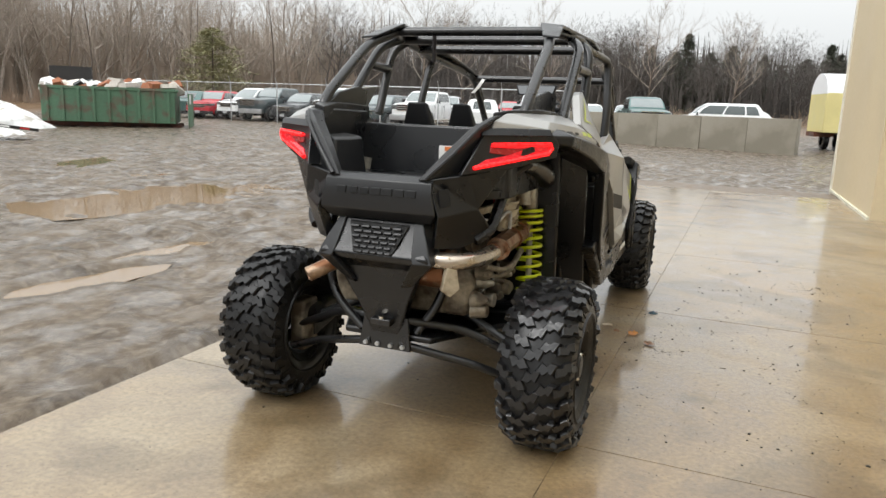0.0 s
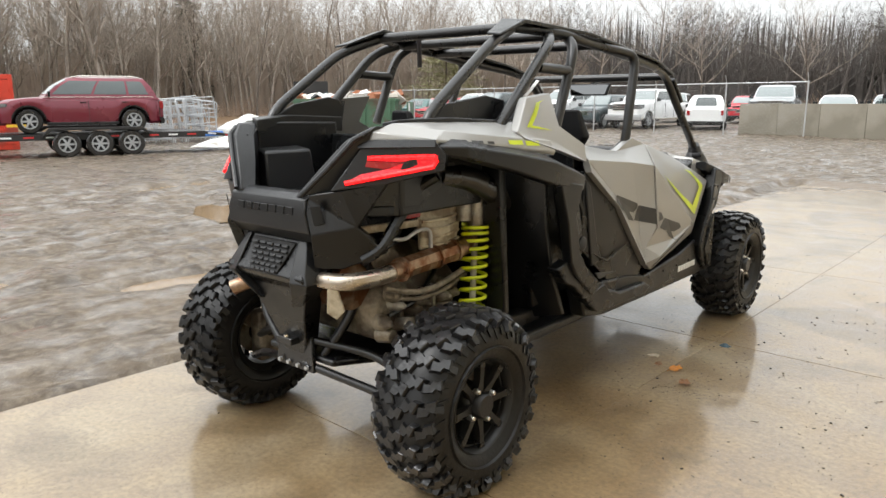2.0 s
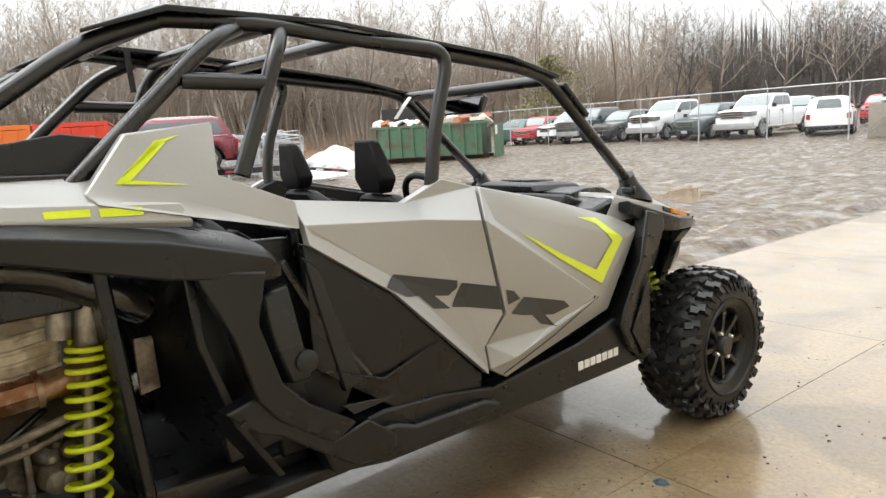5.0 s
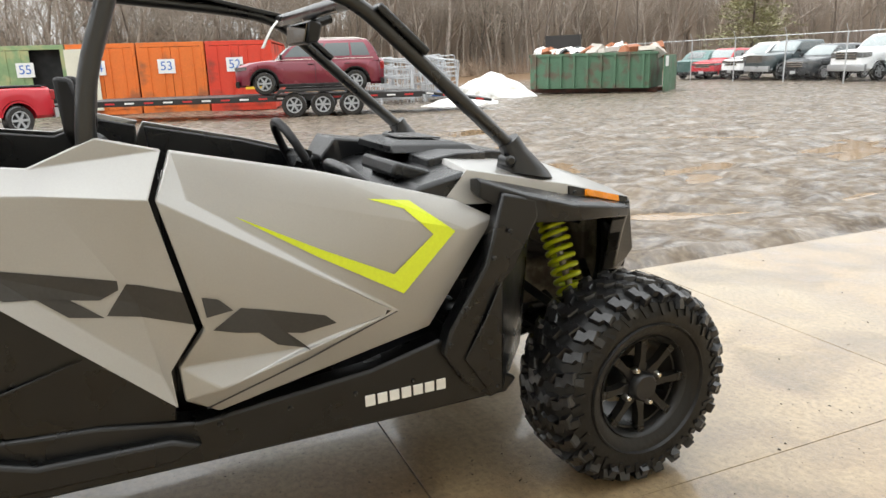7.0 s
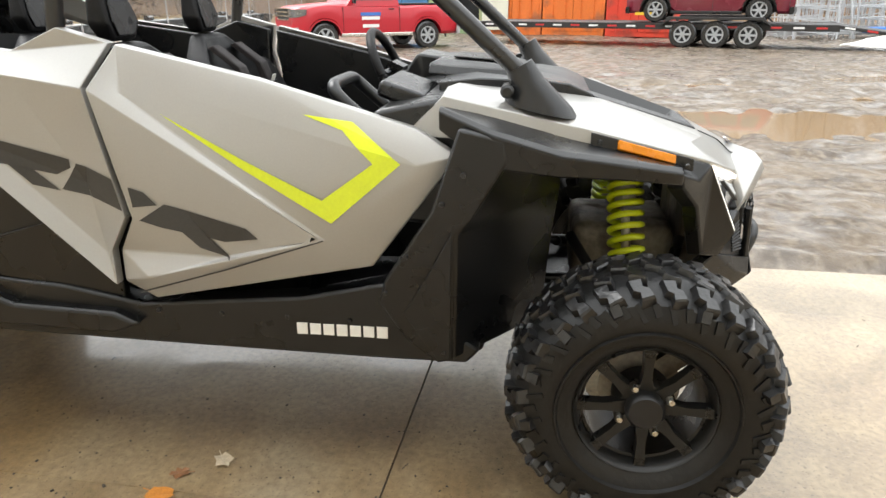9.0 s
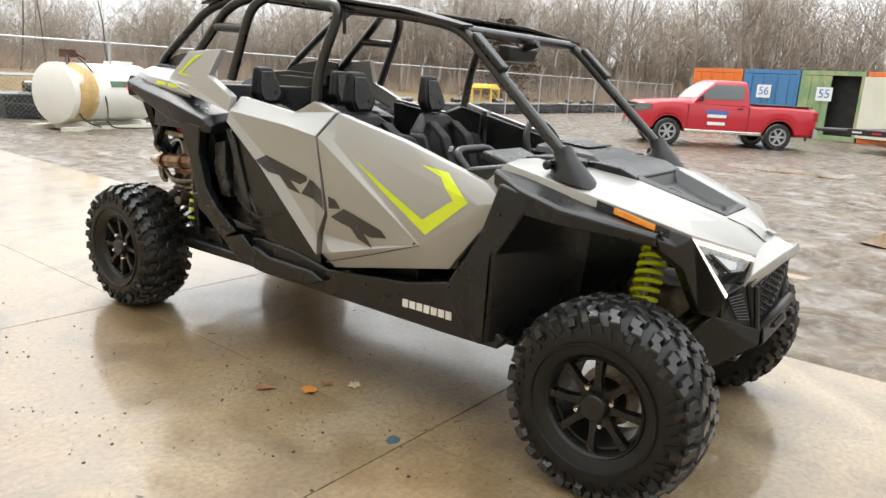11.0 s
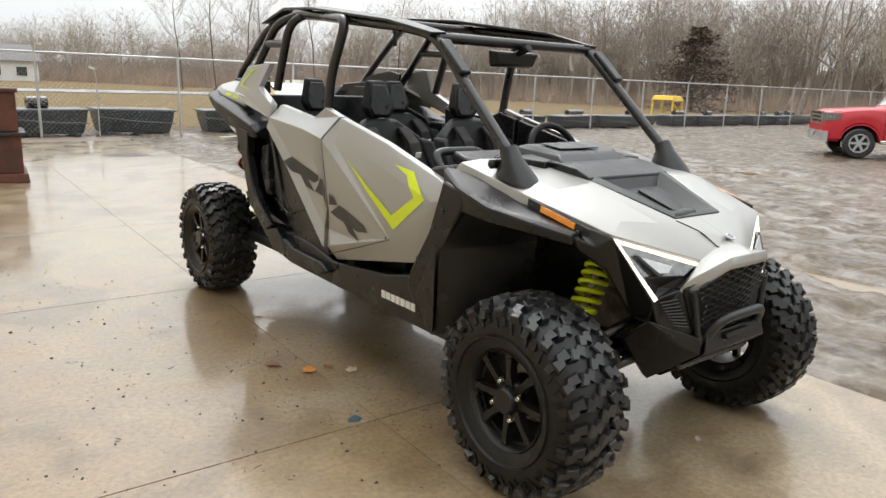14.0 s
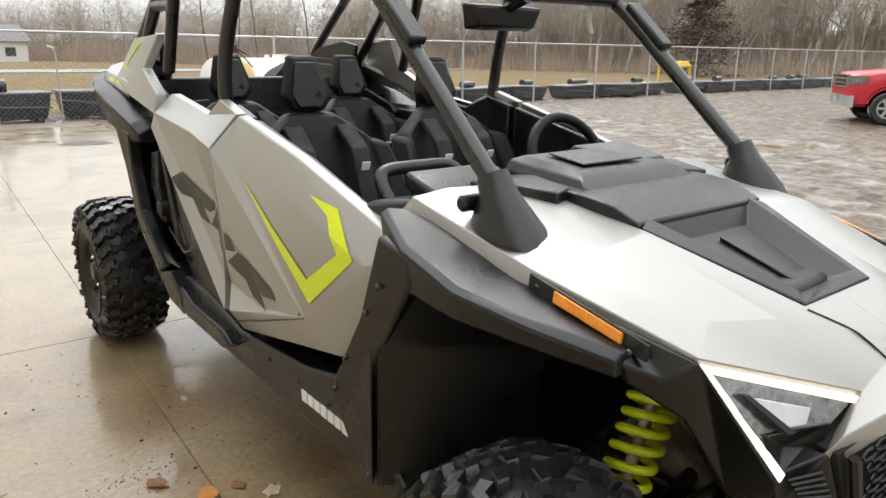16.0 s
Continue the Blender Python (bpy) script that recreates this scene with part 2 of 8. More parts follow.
M = {
    "silver": mat("silver paint", (0.375, 0.371, 0.358), 0.36, 0.35, 0.04, 3, 200, 0.02, coat=0.35, rough_vary=0.05, coat_rough=0.15),
    "plastic": mat("black moulded plastic", (0.0040, 0.0044, 0.0052), 0.31, 0, 0.25, 6, 400, 0.10, rough_vary=0.10, spec=0.50),
    "plastic2": mat("dark grey plastic", (0.012, 0.0126, 0.014), 0.33, 0, 0.2, 5, 350, 0.10, rough_vary=0.10, spec=0.5),
    "tube": mat("black powder-coated steel", (0.009, 0.009, 0.0095), 0.33, 0.0, 0.2, 10, 300, 0.06, coat=0.3, rough_vary=0.1),
    "tread": mat("wet tread rubber", (0.009, 0.009, 0.0098), 0.48, 0, 0.4, 12, 38, 0.35, rough_vary=0.17, spec=0.35, coat=0.55, coat_rough=0.14),
    "sidewall": mat("damp sidewall rubber", (0.006, 0.006, 0.0063), 0.5, 0, 0.4, 9, 60, 0.2, rough_vary=0.15, spec=0.3, coat=0.22, coat_rough=0.2),
    "rubber": mat("wet tyre rubber", (0.006, 0.006, 0.0065), 0.36, 0, 0.4, 12, 90, 0.12, rough_vary=0.17, spec=0.35, coat=1.0, coat_rough=0.12),
    "rim": mat("matt black alloy", (0.018, 0.018, 0.018), 0.35, 0.3, 0.2, 10, 200, 0.05),
    "chrome": mat("bright nut", (0.75, 0.72, 0.66), 0.2, 1.0, 0.1, 30, 200, 0),
    "lime": mat("lime paint", (0.60, 0.70, 0.008), 0.35, 0, 0.08, 8, 100, 0.02, coat=0.3, rough_vary=0.05),
    "decal": mat("dark grey vinyl", (0.035, 0.034, 0.033), 0.4, 0, 0.15, 8, 100, 0.02, rough_vary=0.05),
    "white": mat("white vinyl", (0.78, 0.78, 0.76), 0.45, 0, 0.06, 8, 60, 0, rough_vary=0.05),
    "amber": mat("amber reflector", (0.85, 0.28, 0.01), 0.25, 0, 0.1, 20, 200, 0, coat=0.6),
    "tail": mat("lit red lamp bar", (1.0, 0.010, 0.012), 0.3, 0, 0.1, 60, 300, 0, emit=1.25),
    "tailbody": mat("red lens", (0.42, 0.006, 0.014), 0.2, 0, 0.2, 60, 300, 0.1, coat=0.35, emit=0.60),
    "redlens": mat("unlit red lens", (0.30, 0.008, 0.01), 0.2, 0, 0.2, 60, 300, 0.1, coat=0.35),
    "drl": mat("lit white lamp bar", (1.0, 0.90, 0.76), 0.3, 0, 0.05, 60, 300, 0, emit=1.1),
    "drl_side": mat("white lamp edge", (0.90, 0.86, 0.78), 0.3, 0, 0.05, 60, 300, 0, emit=0.75),
    "lens": mat("headlamp lens", (0.20, 0.205, 0.21), 0.16, 0.6, 0.6, 22, 60, 0.15, coat=1.0, coat_rough=0.03),
    "seat": mat("black seat vinyl", (0.008, 0.008, 0.009), 0.5, 0, 0.25, 10, 250, 0.2, rough_vary=0.1, spec=0.26),
    "seatgrey": mat("dark grey seat fabric", (0.016, 0.016, 0.018), 0.65, 0, 0.2, 12, 300, 0.25, rough_vary=0.1, spec=0.3),
    "strap": mat("harness pad", (0.018, 0.014, 0.014), 0.8, 0, 0.2, 20, 400, 0.2),
    "exhaust": mat("heat-stained steel", (0.36, 0.25, 0.17), 0.38, 0.8, 0.35, 9, 60, 0.2, second=(0.22, 0.10, 0.05), second_scale=14, second_amount=0.6),
    "pipe": mat("bright exhaust band", (0.46, 0.40, 0.33), 0.28, 0.9, 0.15, 10, 80, 0.05),
    "shield": mat("dirty aluminium", (0.43, 0.40, 0.34), 0.5, 0.6, 0.3, 12, 60, 0.25, second=(0.20, 0.16, 0.11), second_scale=9, second_amount=0.4),
    "dirtymetal": mat("muddy cast metal", (0.30, 0.26, 0.20), 0.6, 0.3, 0.4, 12, 50, 0.4, second=(0.09, 0.07, 0.05), second_scale=8),
    "concrete": None,
    "castcream": mat("muddy cream metal", (0.50, 0.44, 0.33), 0.55, 0.1, 0.2, 10, 60, 0.2, second=(0.28, 0.22, 0.15), second_scale=12, second_amount=0.35),
    "joint": mat("joint dirt", (0.16, 0.12, 0.085), 0.5, 0, 0.3, 5, 60, 0.3),
    "mortar": mat("concrete wall", (0.30, 0.275, 0.225), 0.85, 0, 0.2, 1.2, 30, 0.3, second=(0.21, 0.19, 0.15), second_scale=0.6),
    "tanwall": mat("tan metal siding", (0.60, 0.50, 0.33), 0.55, 0, 0.06, 0.6, 20, 0.05),
    "trim": mat("cream trim", (0.72, 0.69, 0.60), 0.5, 0, 0.05, 1, 30, 0.03),
    "rust": mat("rusty brown steel", (0.13, 0.045, 0.028), 0.6, 0.2, 0.3, 4, 40, 0.3, second=(0.075, 0.035, 0.025), second_scale=3),
    "tank": mat("white painted steel", (0.78, 0.77, 0.72), 0.45, 0, 0.06, 2, 30, 0.05),
    "ochre": mat("rust stain", (0.52, 0.36, 0.15), 0.7, 0, 0.3, 4, 30, 0.1, second=(0.74, 0.68, 0.55), second_scale=2.2),
    "galv": mat("galvanised steel", (0.50, 0.51, 0.52), 0.45, 0.6, 0.15, 6, 60, 0.05),
    "greensteel": mat("green painted steel", (0.07, 0.145, 0.085), 0.55, 0, 0.2, 2, 20, 0.1, second=(0.10, 0.075, 0.05), second_amount=0.25, second_scale=1.8),
    "orange": mat("orange container paint", (0.72, 0.17, 0.025), 0.55, 0, 0.12, 1.5, 20, 0.05, second=(0.35, 0.11, 0.04), second_amount=0.2, second_scale=1.2),
    "redbox": mat("red container paint", (0.66, 0.055, 0.025), 0.55, 0, 0.12, 1.5, 20, 0.05, second=(0.30, 0.05, 0.03), second_amount=0.2, second_scale=1.2),
    "bluebox": mat("blue container paint", (0.06, 0.19, 0.38), 0.55, 0, 0.12, 1.5, 20, 0.05),
    "greenbox": mat("faded green container paint", (0.22, 0.33, 0.16), 0.6, 0, 0.15, 1.5, 20, 0.05, second=(0.40, 0.40, 0.20), second_amount=0.3),
    "cream": mat("cream door paint", (0.66, 0.64, 0.52), 0.6, 0, 0.1, 1.5, 20, 0.05),
    "dark": mat("dark interior", (0.012, 0.012, 0.012), 0.8, 0, 0.2, 3, 20, 0),
    "numblue": mat("blue print", (0.05, 0.16, 0.5), 0.5, 0, 0.05, 4, 30, 0),
    "deck": mat("black trailer steel", (0.022, 0.021, 0.02), 0.5, 0.1, 0.3, 3, 30, 0.1),
    "redstripe": mat("red reflective tape", (0.55, 0.03, 0.03), 0.4, 0, 0.1, 5, 50, 0),
    "maroon": mat("maroon car paint", (0.17, 0.012, 0.028), 0.28, 0.3, 0.06, 1, 30, 0, coat=0.8, rough_vary=0.04),
    "redpaint": mat("bright red car paint", (0.46, 0.008, 0.020), 0.4, 0, 0.05, 1, 30, 0, coat=0.4, rough_vary=0.04),
    "whitepaint": mat("white car paint", (0.78, 0.79, 0.79), 0.3, 0, 0.04, 1, 30, 0, coat=0.6, rough_vary=0.04),
    "blackpaint": mat("black car paint", (0.018, 0.022, 0.026), 0.28, 0.2, 0.1, 1, 30, 0, coat=0.8, rough_vary=0.04),
    "greypaint": mat("dark grey car paint", (0.045, 0.065, 0.070), 0.3, 0.4, 0.1, 1, 30, 0, coat=0.7, rough_vary=0.04),
    "silvercar": mat("silver car paint", (0.45, 0.46, 0.47), 0.3, 0.6, 0.05, 1, 30, 0, coat=0.6, rough_vary=0.04),
    "greentruck": mat("teal car paint", (0.06, 0.13, 0.12), 0.3, 0.4, 0.05, 1, 30, 0, coat=0.6, rough_vary=0.04),
    "wheelsilver": mat("silver wheel paint", (0.40, 0.41, 0.42), 0.35, 0.25, 0.08, 6, 40, 0, rough_vary=0.05),
    "carglass": glass("car glass", (0.045, 0.06, 0.06)),
    # Sky mirrored in raked windscreens is put into this paler base colour.
    "screenglass": mat("sky-paled windscreen", (0.20, 0.235, 0.235), 0.12, 0, 0.15, 1.2, 20, 0, coat=1.0, coat_rough=0.04, rough_vary=0.05),
    "snow": mat("dirty snow", (0.80, 0.81, 0.80), 0.8, 0, 0.1, 2, 20, 0.5, second=(0.45, 0.42, 0.37), second_amount=0.25, second_scale=2.5),
    "debris": mat("mixed rubble", (0.55, 0.50, 0.44), 0.8, 0, 0.3, 3, 20, 0.2, per_object=0.5),
    "rustdebris": mat("rusty scrap", (0.30, 0.11, 0.05), 0.8, 0, 0.3, 3, 20, 0.2),
    "pallet": mat("black plastic pallet stack", (0.035, 0.042, 0.045), 0.5, 0, 0.35, 3, 15, 0.2),
    "tubrim": mat("weathered grey-black plastic", (0.095, 0.110, 0.118), 0.45, 0, 0.3, 3, 15, 0.15),
    "yellow": mat("yellow machine paint", (0.75, 0.50, 0.03), 0.5, 0, 0.12, 3, 30, 0.05),
    "paleyellow": mat("faded yellow paint", (0.66, 0.58, 0.26), 0.6, 0, 0.12, 1.5, 30, 0.05),
    "tarp": mat("white tarpaulin", (0.80, 0.81, 0.82), 0.5, 0, 0.06, 2, 20, 0.2),
    "bark": mat("grey bark", (0.13, 0.105, 0.085), 0.9, 0, 0.3, 3, 25, 0.3),
    # Distance haze is painted in: twigs, limbs, deep wood and brush are paled.
    "twig": mat("bare twigs, paled for haze", (0.375, 0.322, 0.265), 0.9, 0, 0.35, 0.08, 3, 0),
    "trunks": mat("grey-brown limbs, paled for haze", (0.335, 0.285, 0.240), 0.9, 0, 0.4, 0.3, 4, 0),
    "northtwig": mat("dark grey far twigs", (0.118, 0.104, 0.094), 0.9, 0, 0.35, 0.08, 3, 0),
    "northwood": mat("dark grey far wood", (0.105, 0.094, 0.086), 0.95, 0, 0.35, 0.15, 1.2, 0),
    "deepwood": mat("deep wood, paled for haze", (0.40, 0.325, 0.262), 0.95, 0, 0.3, 0.15, 1.2, 0, second=(0.33, 0.268, 0.215), second_scale=0.06),
    "brush": mat("winter brush", (0.46, 0.350, 0.255), 0.9, 0, 0.3, 0.12, 2, 0, second=(0.37, 0.265, 0.195), second_scale=0.08),
    # Needles and yellow-green below are lifted for the same haze.
    "needles": mat("dark conifer needles", (0.085, 0.095, 0.066), 0.9, 0, 0.4, 0.6, 5, 0),
    "ygreen": mat("yellow-green conifer", (0.260, 0.250, 0.135), 0.9, 0, 0.2, 0.6, 5, 0),
    "browncon": mat("winter-brown juniper", (0.095, 0.066, 0.046), 0.95, 0, 0.15, 0.6, 5, 0),
    "siding": mat("white house siding", (0.70, 0.70, 0.68), 0.7, 0, 0.05, 1, 20, 0),
    "roofing": mat("grey shingles", (0.16, 0.15, 0.15), 0.9, 0, 0.2, 2, 20, 0.2),
    "road": mat("wet asphalt", (0.24, 0.24, 0.24), 0.3, 0, 0.1, 0.5, 10, 0.05),
    "leaf_o": mat("orange dead leaf", (0.55, 0.21, 0.03), 0.6, 0, 0.3, 30, 200, 0.1),
    "leaf_p": mat("pale dead leaf", (0.55, 0.46, 0.33), 0.6, 0, 0.3, 30, 200, 0.1),
    "leaf_b": mat("brown dead leaf", (0.24, 0.11, 0.045), 0.6, 0, 0.3, 30, 200, 0.1),
    "bluescrap": mat("dull blue rag", (0.05, 0.085, 0.11), 0.7, 0, 0.4, 60, 200, 0.3),
    "dirt": mat("dark wet dirt", (0.05, 0.04, 0.032), 0.5, 0, 0.4, 30, 100, 0.4),
    "badge": mat("blue enamel", (0.03, 0.05, 0.22), 0.2, 0, 0.05, 30, 100, 0, coat=1.0),
    "label": mat("orange warning print", (0.65, 0.17, 0.03), 0.5, 0, 0.1, 30, 100, 0),
    "mirror": mat("mirror glass", (0.20, 0.205, 0.21), 0.03, 1.0, 0.02, 3, 20, 0, rough_vary=0.01),
    "bluetarp": mat("blue tarpaulin", (0.03, 0.14, 0.45), 0.5, 0, 0.15, 4, 30, 0.2),
}


def wet_concrete():
    """Broom-finished tan slab under a broken film of rain water."""
    m = bpy.data.materials.new("wet concrete")
    m.use_nodes = True
    n, l = m.node_tree.nodes, m.node_tree.links
    b = n["Principled BSDF"]
    geo = n.new("ShaderNodeNewGeometry")

    def tex(s, d=5, dist=0.0):
        t = n.new("ShaderNodeTexNoise")
        t.inputs["Scale"].default_value, t.inputs["Detail"].default_value, t.inputs["Distortion"].default_value = s, d, dist
        l.new(geo.outputs["Position"], t.inputs["Vector"])
        return t.outputs["Fac"]

    def rng(src, a, b_, c, d):
        r = n.new("ShaderNodeMapRange")
        for k, v in zip(("From Min", "From Max", "To Min", "To Max"), (a, b_, c, d)):
            r.inputs[k].default_value = v
        l.new(src, r.inputs["Value"])
        return r.outputs[0]

    big, mid, fine, speck, pit = tex(0.42, 10, 0.9), tex(3.5, 9, 0.6), tex(160, 3), tex(38, 5), tex(85, 4)
    mix = n.new("ShaderNodeMixRGB")
    l.new(rng(big, 0.40, 0.58, 0, 1), mix.inputs["Fac"])
    mix.inputs["Color1"].default_value = (0.268, 0.183, 0.090, 1)
    mix.inputs["Color2"].default_value = (0.312, 0.250, 0.166, 1)
    mix2 = n.new("ShaderNodeMixRGB")
    mix2.blend_type = "MULTIPLY"
    mix2.inputs["Fac"].default_value = 1.0
    cr = n.new("ShaderNodeMixRGB")
    l.new(rng(mid, 0.38, 0.60, 0, 1), cr.inputs["Fac"])
    cr.inputs["Color1"].default_value, cr.inputs["Color2"].default_value = (0.80, 0.755, 0.69, 1), (1.04, 1.04, 1.03, 1)
    grain = n.new("ShaderNodeVectorMath")
    grain.operation = "SCALE"
    spots = n.new("ShaderNodeMath")
    spots.operation = "MULTIPLY"
    l.new(rng(speck, 0.30, 0.70, 0.80, 1.18), spots.inputs[0])
    l.new(rng(pit, 0.30, 0.40, 0.55, 1.0), spots.inputs[1])
    l.new(cr.outputs[0], grain.inputs[0])
    l.new(spots.outputs[0], grain.inputs["Scale"])
    l.new(mix.outputs[0], mix2.inputs["Color1"])
    l.new(grain.outputs[0], mix2.inputs["Color2"])
    info = n.new("ShaderNodeObjectInfo")
    sc = n.new("ShaderNodeVectorMath")
    sc.operation = "SCALE"
    l.new(mix2.outputs[0], sc.inputs[0])
    l.new(rng(info.outputs["Random"], 0, 1, 0.94, 1.06), sc.inputs["Scale"])
    # brown water stains and tracked-in dirt all over the slab
    damp = n.new("ShaderNodeMixRGB")
    damp.blend_type = "MULTIPLY"
    l.new(rng(tex(0.95, 8, 1.2), 0.50, 0.62, 0, 0.55), damp.inputs["Fac"])
    l.new(sc.outputs[0], damp.inputs["Color1"])
    damp.inputs["Color2"].default_value = (0.42, 0.38, 0.33, 1)
    l.new(damp.outputs[0], b.inputs["Base Color"])
    l.new(rng(mid, 0.3, 0.7, 0.30, 0.60), b.inputs["Roughness"])
    l.new(rng(big, 0.40, 0.62, 1.0, 0.7), b.inputs["Coat Weight"])
    l.new(rng(mid, 0.38, 0.66, 0.05, 0.24), b.inputs["Coat Roughness"])
    b.inputs["Coat IOR"].default_value = 1.48
    broom = n.new("ShaderNodeMapping")
    broom.inputs["Scale"].default_value = (7, 150, 1)
    l.new(geo.outputs["Position"], broom.inputs["Vector"])
    wave = n.new("ShaderNodeTexNoise")
    wave.inputs["Scale"].default_value, wave.inputs["Detail"].default_value = 1.0, 4
    l.new(broom.outputs[0], wave.inputs["Vector"])
    hs = n.new("ShaderNodeMath")
    hs.operation = "MULTIPLY_ADD"
    hs.inputs[1].default_value = 0.35
    l.new(wave.outputs["Fac"], hs.inputs[0])
    l.new(fine, hs.inputs[2])
    bp = n.new("ShaderNodeBump")
    bp.inputs["Strength"].default_value, bp.inputs["Distance"].default_value = 0.28, 0.006
    l.new(hs.outputs[0], bp.inputs["Height"])
    l.new(bp.outputs[0], b.inputs["Normal"])
    bp2 = n.new("ShaderNodeBump")
    bp2.inputs["Strength"].default_value, bp2.inputs["Distance"].default_value = 0.05, 0.01
    l.new(mid, bp2.inputs["Height"])
    l.new(bp2.outputs[0], b.inputs["Coat Normal"])
    return m


M["concrete"] = wet_concrete()


def muddy_ground():
    """Wet gravel lot, dry grass past the south fence and leaf litter under the woods."""
    m = bpy.data.materials.new("muddy ground")
    m.use_nodes = True
    n, l = m.node_tree.nodes, m.node_tree.links
    b = n["Principled BSDF"]
    geo = n.new("ShaderNodeNewGeometry")
    sep = n.new("ShaderNodeSeparateXYZ")
    l.new(geo.outputs["Position"], sep.inputs[0])

    def tex(s, d=6, dist=0.0):
        t = n.new("ShaderNodeTexNoise")
        t.inputs["Scale"].default_value, t.inputs["Detail"].default_value, t.inputs["Distortion"].default_value = s, d, dist
        l.new(geo.outputs["Position"], t.inputs["Vector"])
        return t.outputs["Fac"]

    def rng(src, a, b_, c, d):
        r = n.new("ShaderNodeMapRange")
        for k, v in zip(("From Min", "From Max", "To Min", "To Max"), (a, b_, c, d)):
            r.inputs[k].default_value = v
        l.new(src, r.inputs["Value"])
        return r.outputs[0]

    def mixc(fac, c1, c2):
        x = n.new("ShaderNodeMixRGB")
        l.new(fac, x.inputs["Fac"])
        for k, c in (("Color1", c1), ("Color2", c2)):
            if isinstance(c, tuple):
                x.inputs[k].default_value = (*c, 1)
            else:
                l.new(c, x.inputs[k])
        return x.outputs[0]

    big, mid, fine, grit = tex(0.22, 6, 0.5), tex(1.6, 6, 0.8), tex(14, 5), tex(70, 3)
    mud = mixc(rng(mid, 0.35, 0.65, 0, 1), (0.062, 0.045, 0.030), (0.138, 0.106, 0.074))
    mud = mixc(rng(fine, 0.45, 0.70, 0, 0.7), mud, (0.215, 0.176, 0.130))
    grass = mixc(rng(mid, 0.35, 0.65, 0, 1), (0.135, 0.098, 0.050), (0.225, 0.168, 0.090))
    litter = mixc(rng(mid, 0.35, 0.65, 0, 1), (0.12, 0.075, 0.045), (0.19, 0.13, 0.08))
    wood = mixc(rng(sep.outputs["X"], -34, -42, 0, 1), mud, litter)
    wood = mixc(rng(sep.outputs["Y"], 46, 52, 0, 1), wood, litter)
    south = mixc(rng(sep.outputs["Y"], -15.5, -18, 0, 1), wood, grass)
    l.new(south, b.inputs["Base Color"])
    b.inputs["Coat Roughness"].default_value = 0.20
    b.inputs["Coat IOR"].default_value = 1.36
    lump = tex(4.6, 12, 0.5)
    dry = n.new("ShaderNodeMath")
    dry.operation = "MAXIMUM"
    l.new(rng(sep.outputs["Y"], -14, -16, 0, 1), dry.inputs[0])
    l.new(rng(sep.outputs["X"], -36, -44, 0, 1), dry.inputs[1])
    rough = n.new("ShaderNodeMath")
    rough.operation = "MAXIMUM"
    l.new(rng(lump, 0.42, 0.58, 0.34, 0.80), rough.inputs[0])
    l.new(dry.outputs[0], rough.inputs[1])
    l.new(rough.outputs[0], b.inputs["Roughness"])
    film = n.new("ShaderNodeMath")
    film.operation = "SUBTRACT"
    film.use_clamp = True
    track = n.new("ShaderNodeMapping")
    track.inputs["Scale"].default_value = (4.2, 2.0, 1)
    track.inputs["Rotation"].default_value = (0, 0, radians(-8))
    l.new(geo.outputs["Position"], track.inputs["Vector"])
    pools = n.new("ShaderNodeTexNoise")
    pools.inputs["Scale"].default_value, pools.inputs["Detail"].default_value, pools.inputs["Distortion"].default_value = 1.0, 10, 0.2
    l.new(track.outputs[0], pools.inputs["Vector"])
    l.new(rng(pools.outputs["Fac"], 0.48, 0.60, 0.02, 0.85), film.inputs[0])
    l.new(dry.outputs[0], film.inputs[1])
    l.new(film.outputs[0], b.inputs["Coat Weight"])
    l.new(rng(dry.outputs[0], 0, 1, 0.42, 0.1), b.inputs["Specular IOR Level"])
    h = n.new("ShaderNodeMath")
    h.operation = "MULTIPLY_ADD"
    h.inputs[1].default_value = 0.12
    l.new(grit, h.inputs[0])
    l.new(lump, h.inputs[2])
    bp = n.new("ShaderNodeBump")
    bp.inputs["Strength"].default_value, bp.inputs["Distance"].default_value = 0.6, 0.08
    l.new(h.outputs[0], bp.inputs["Height"])
    l.new(bp.outputs[0], b.inputs["Normal"])
    return m


M["ground"] = muddy_ground()
M["water"] = mat("muddy water", (0.23, 0.155, 0.085), 0.04, 0, 0.1, 0.6, 6, 0.01, rough_vary=0.02, spec=0.5)


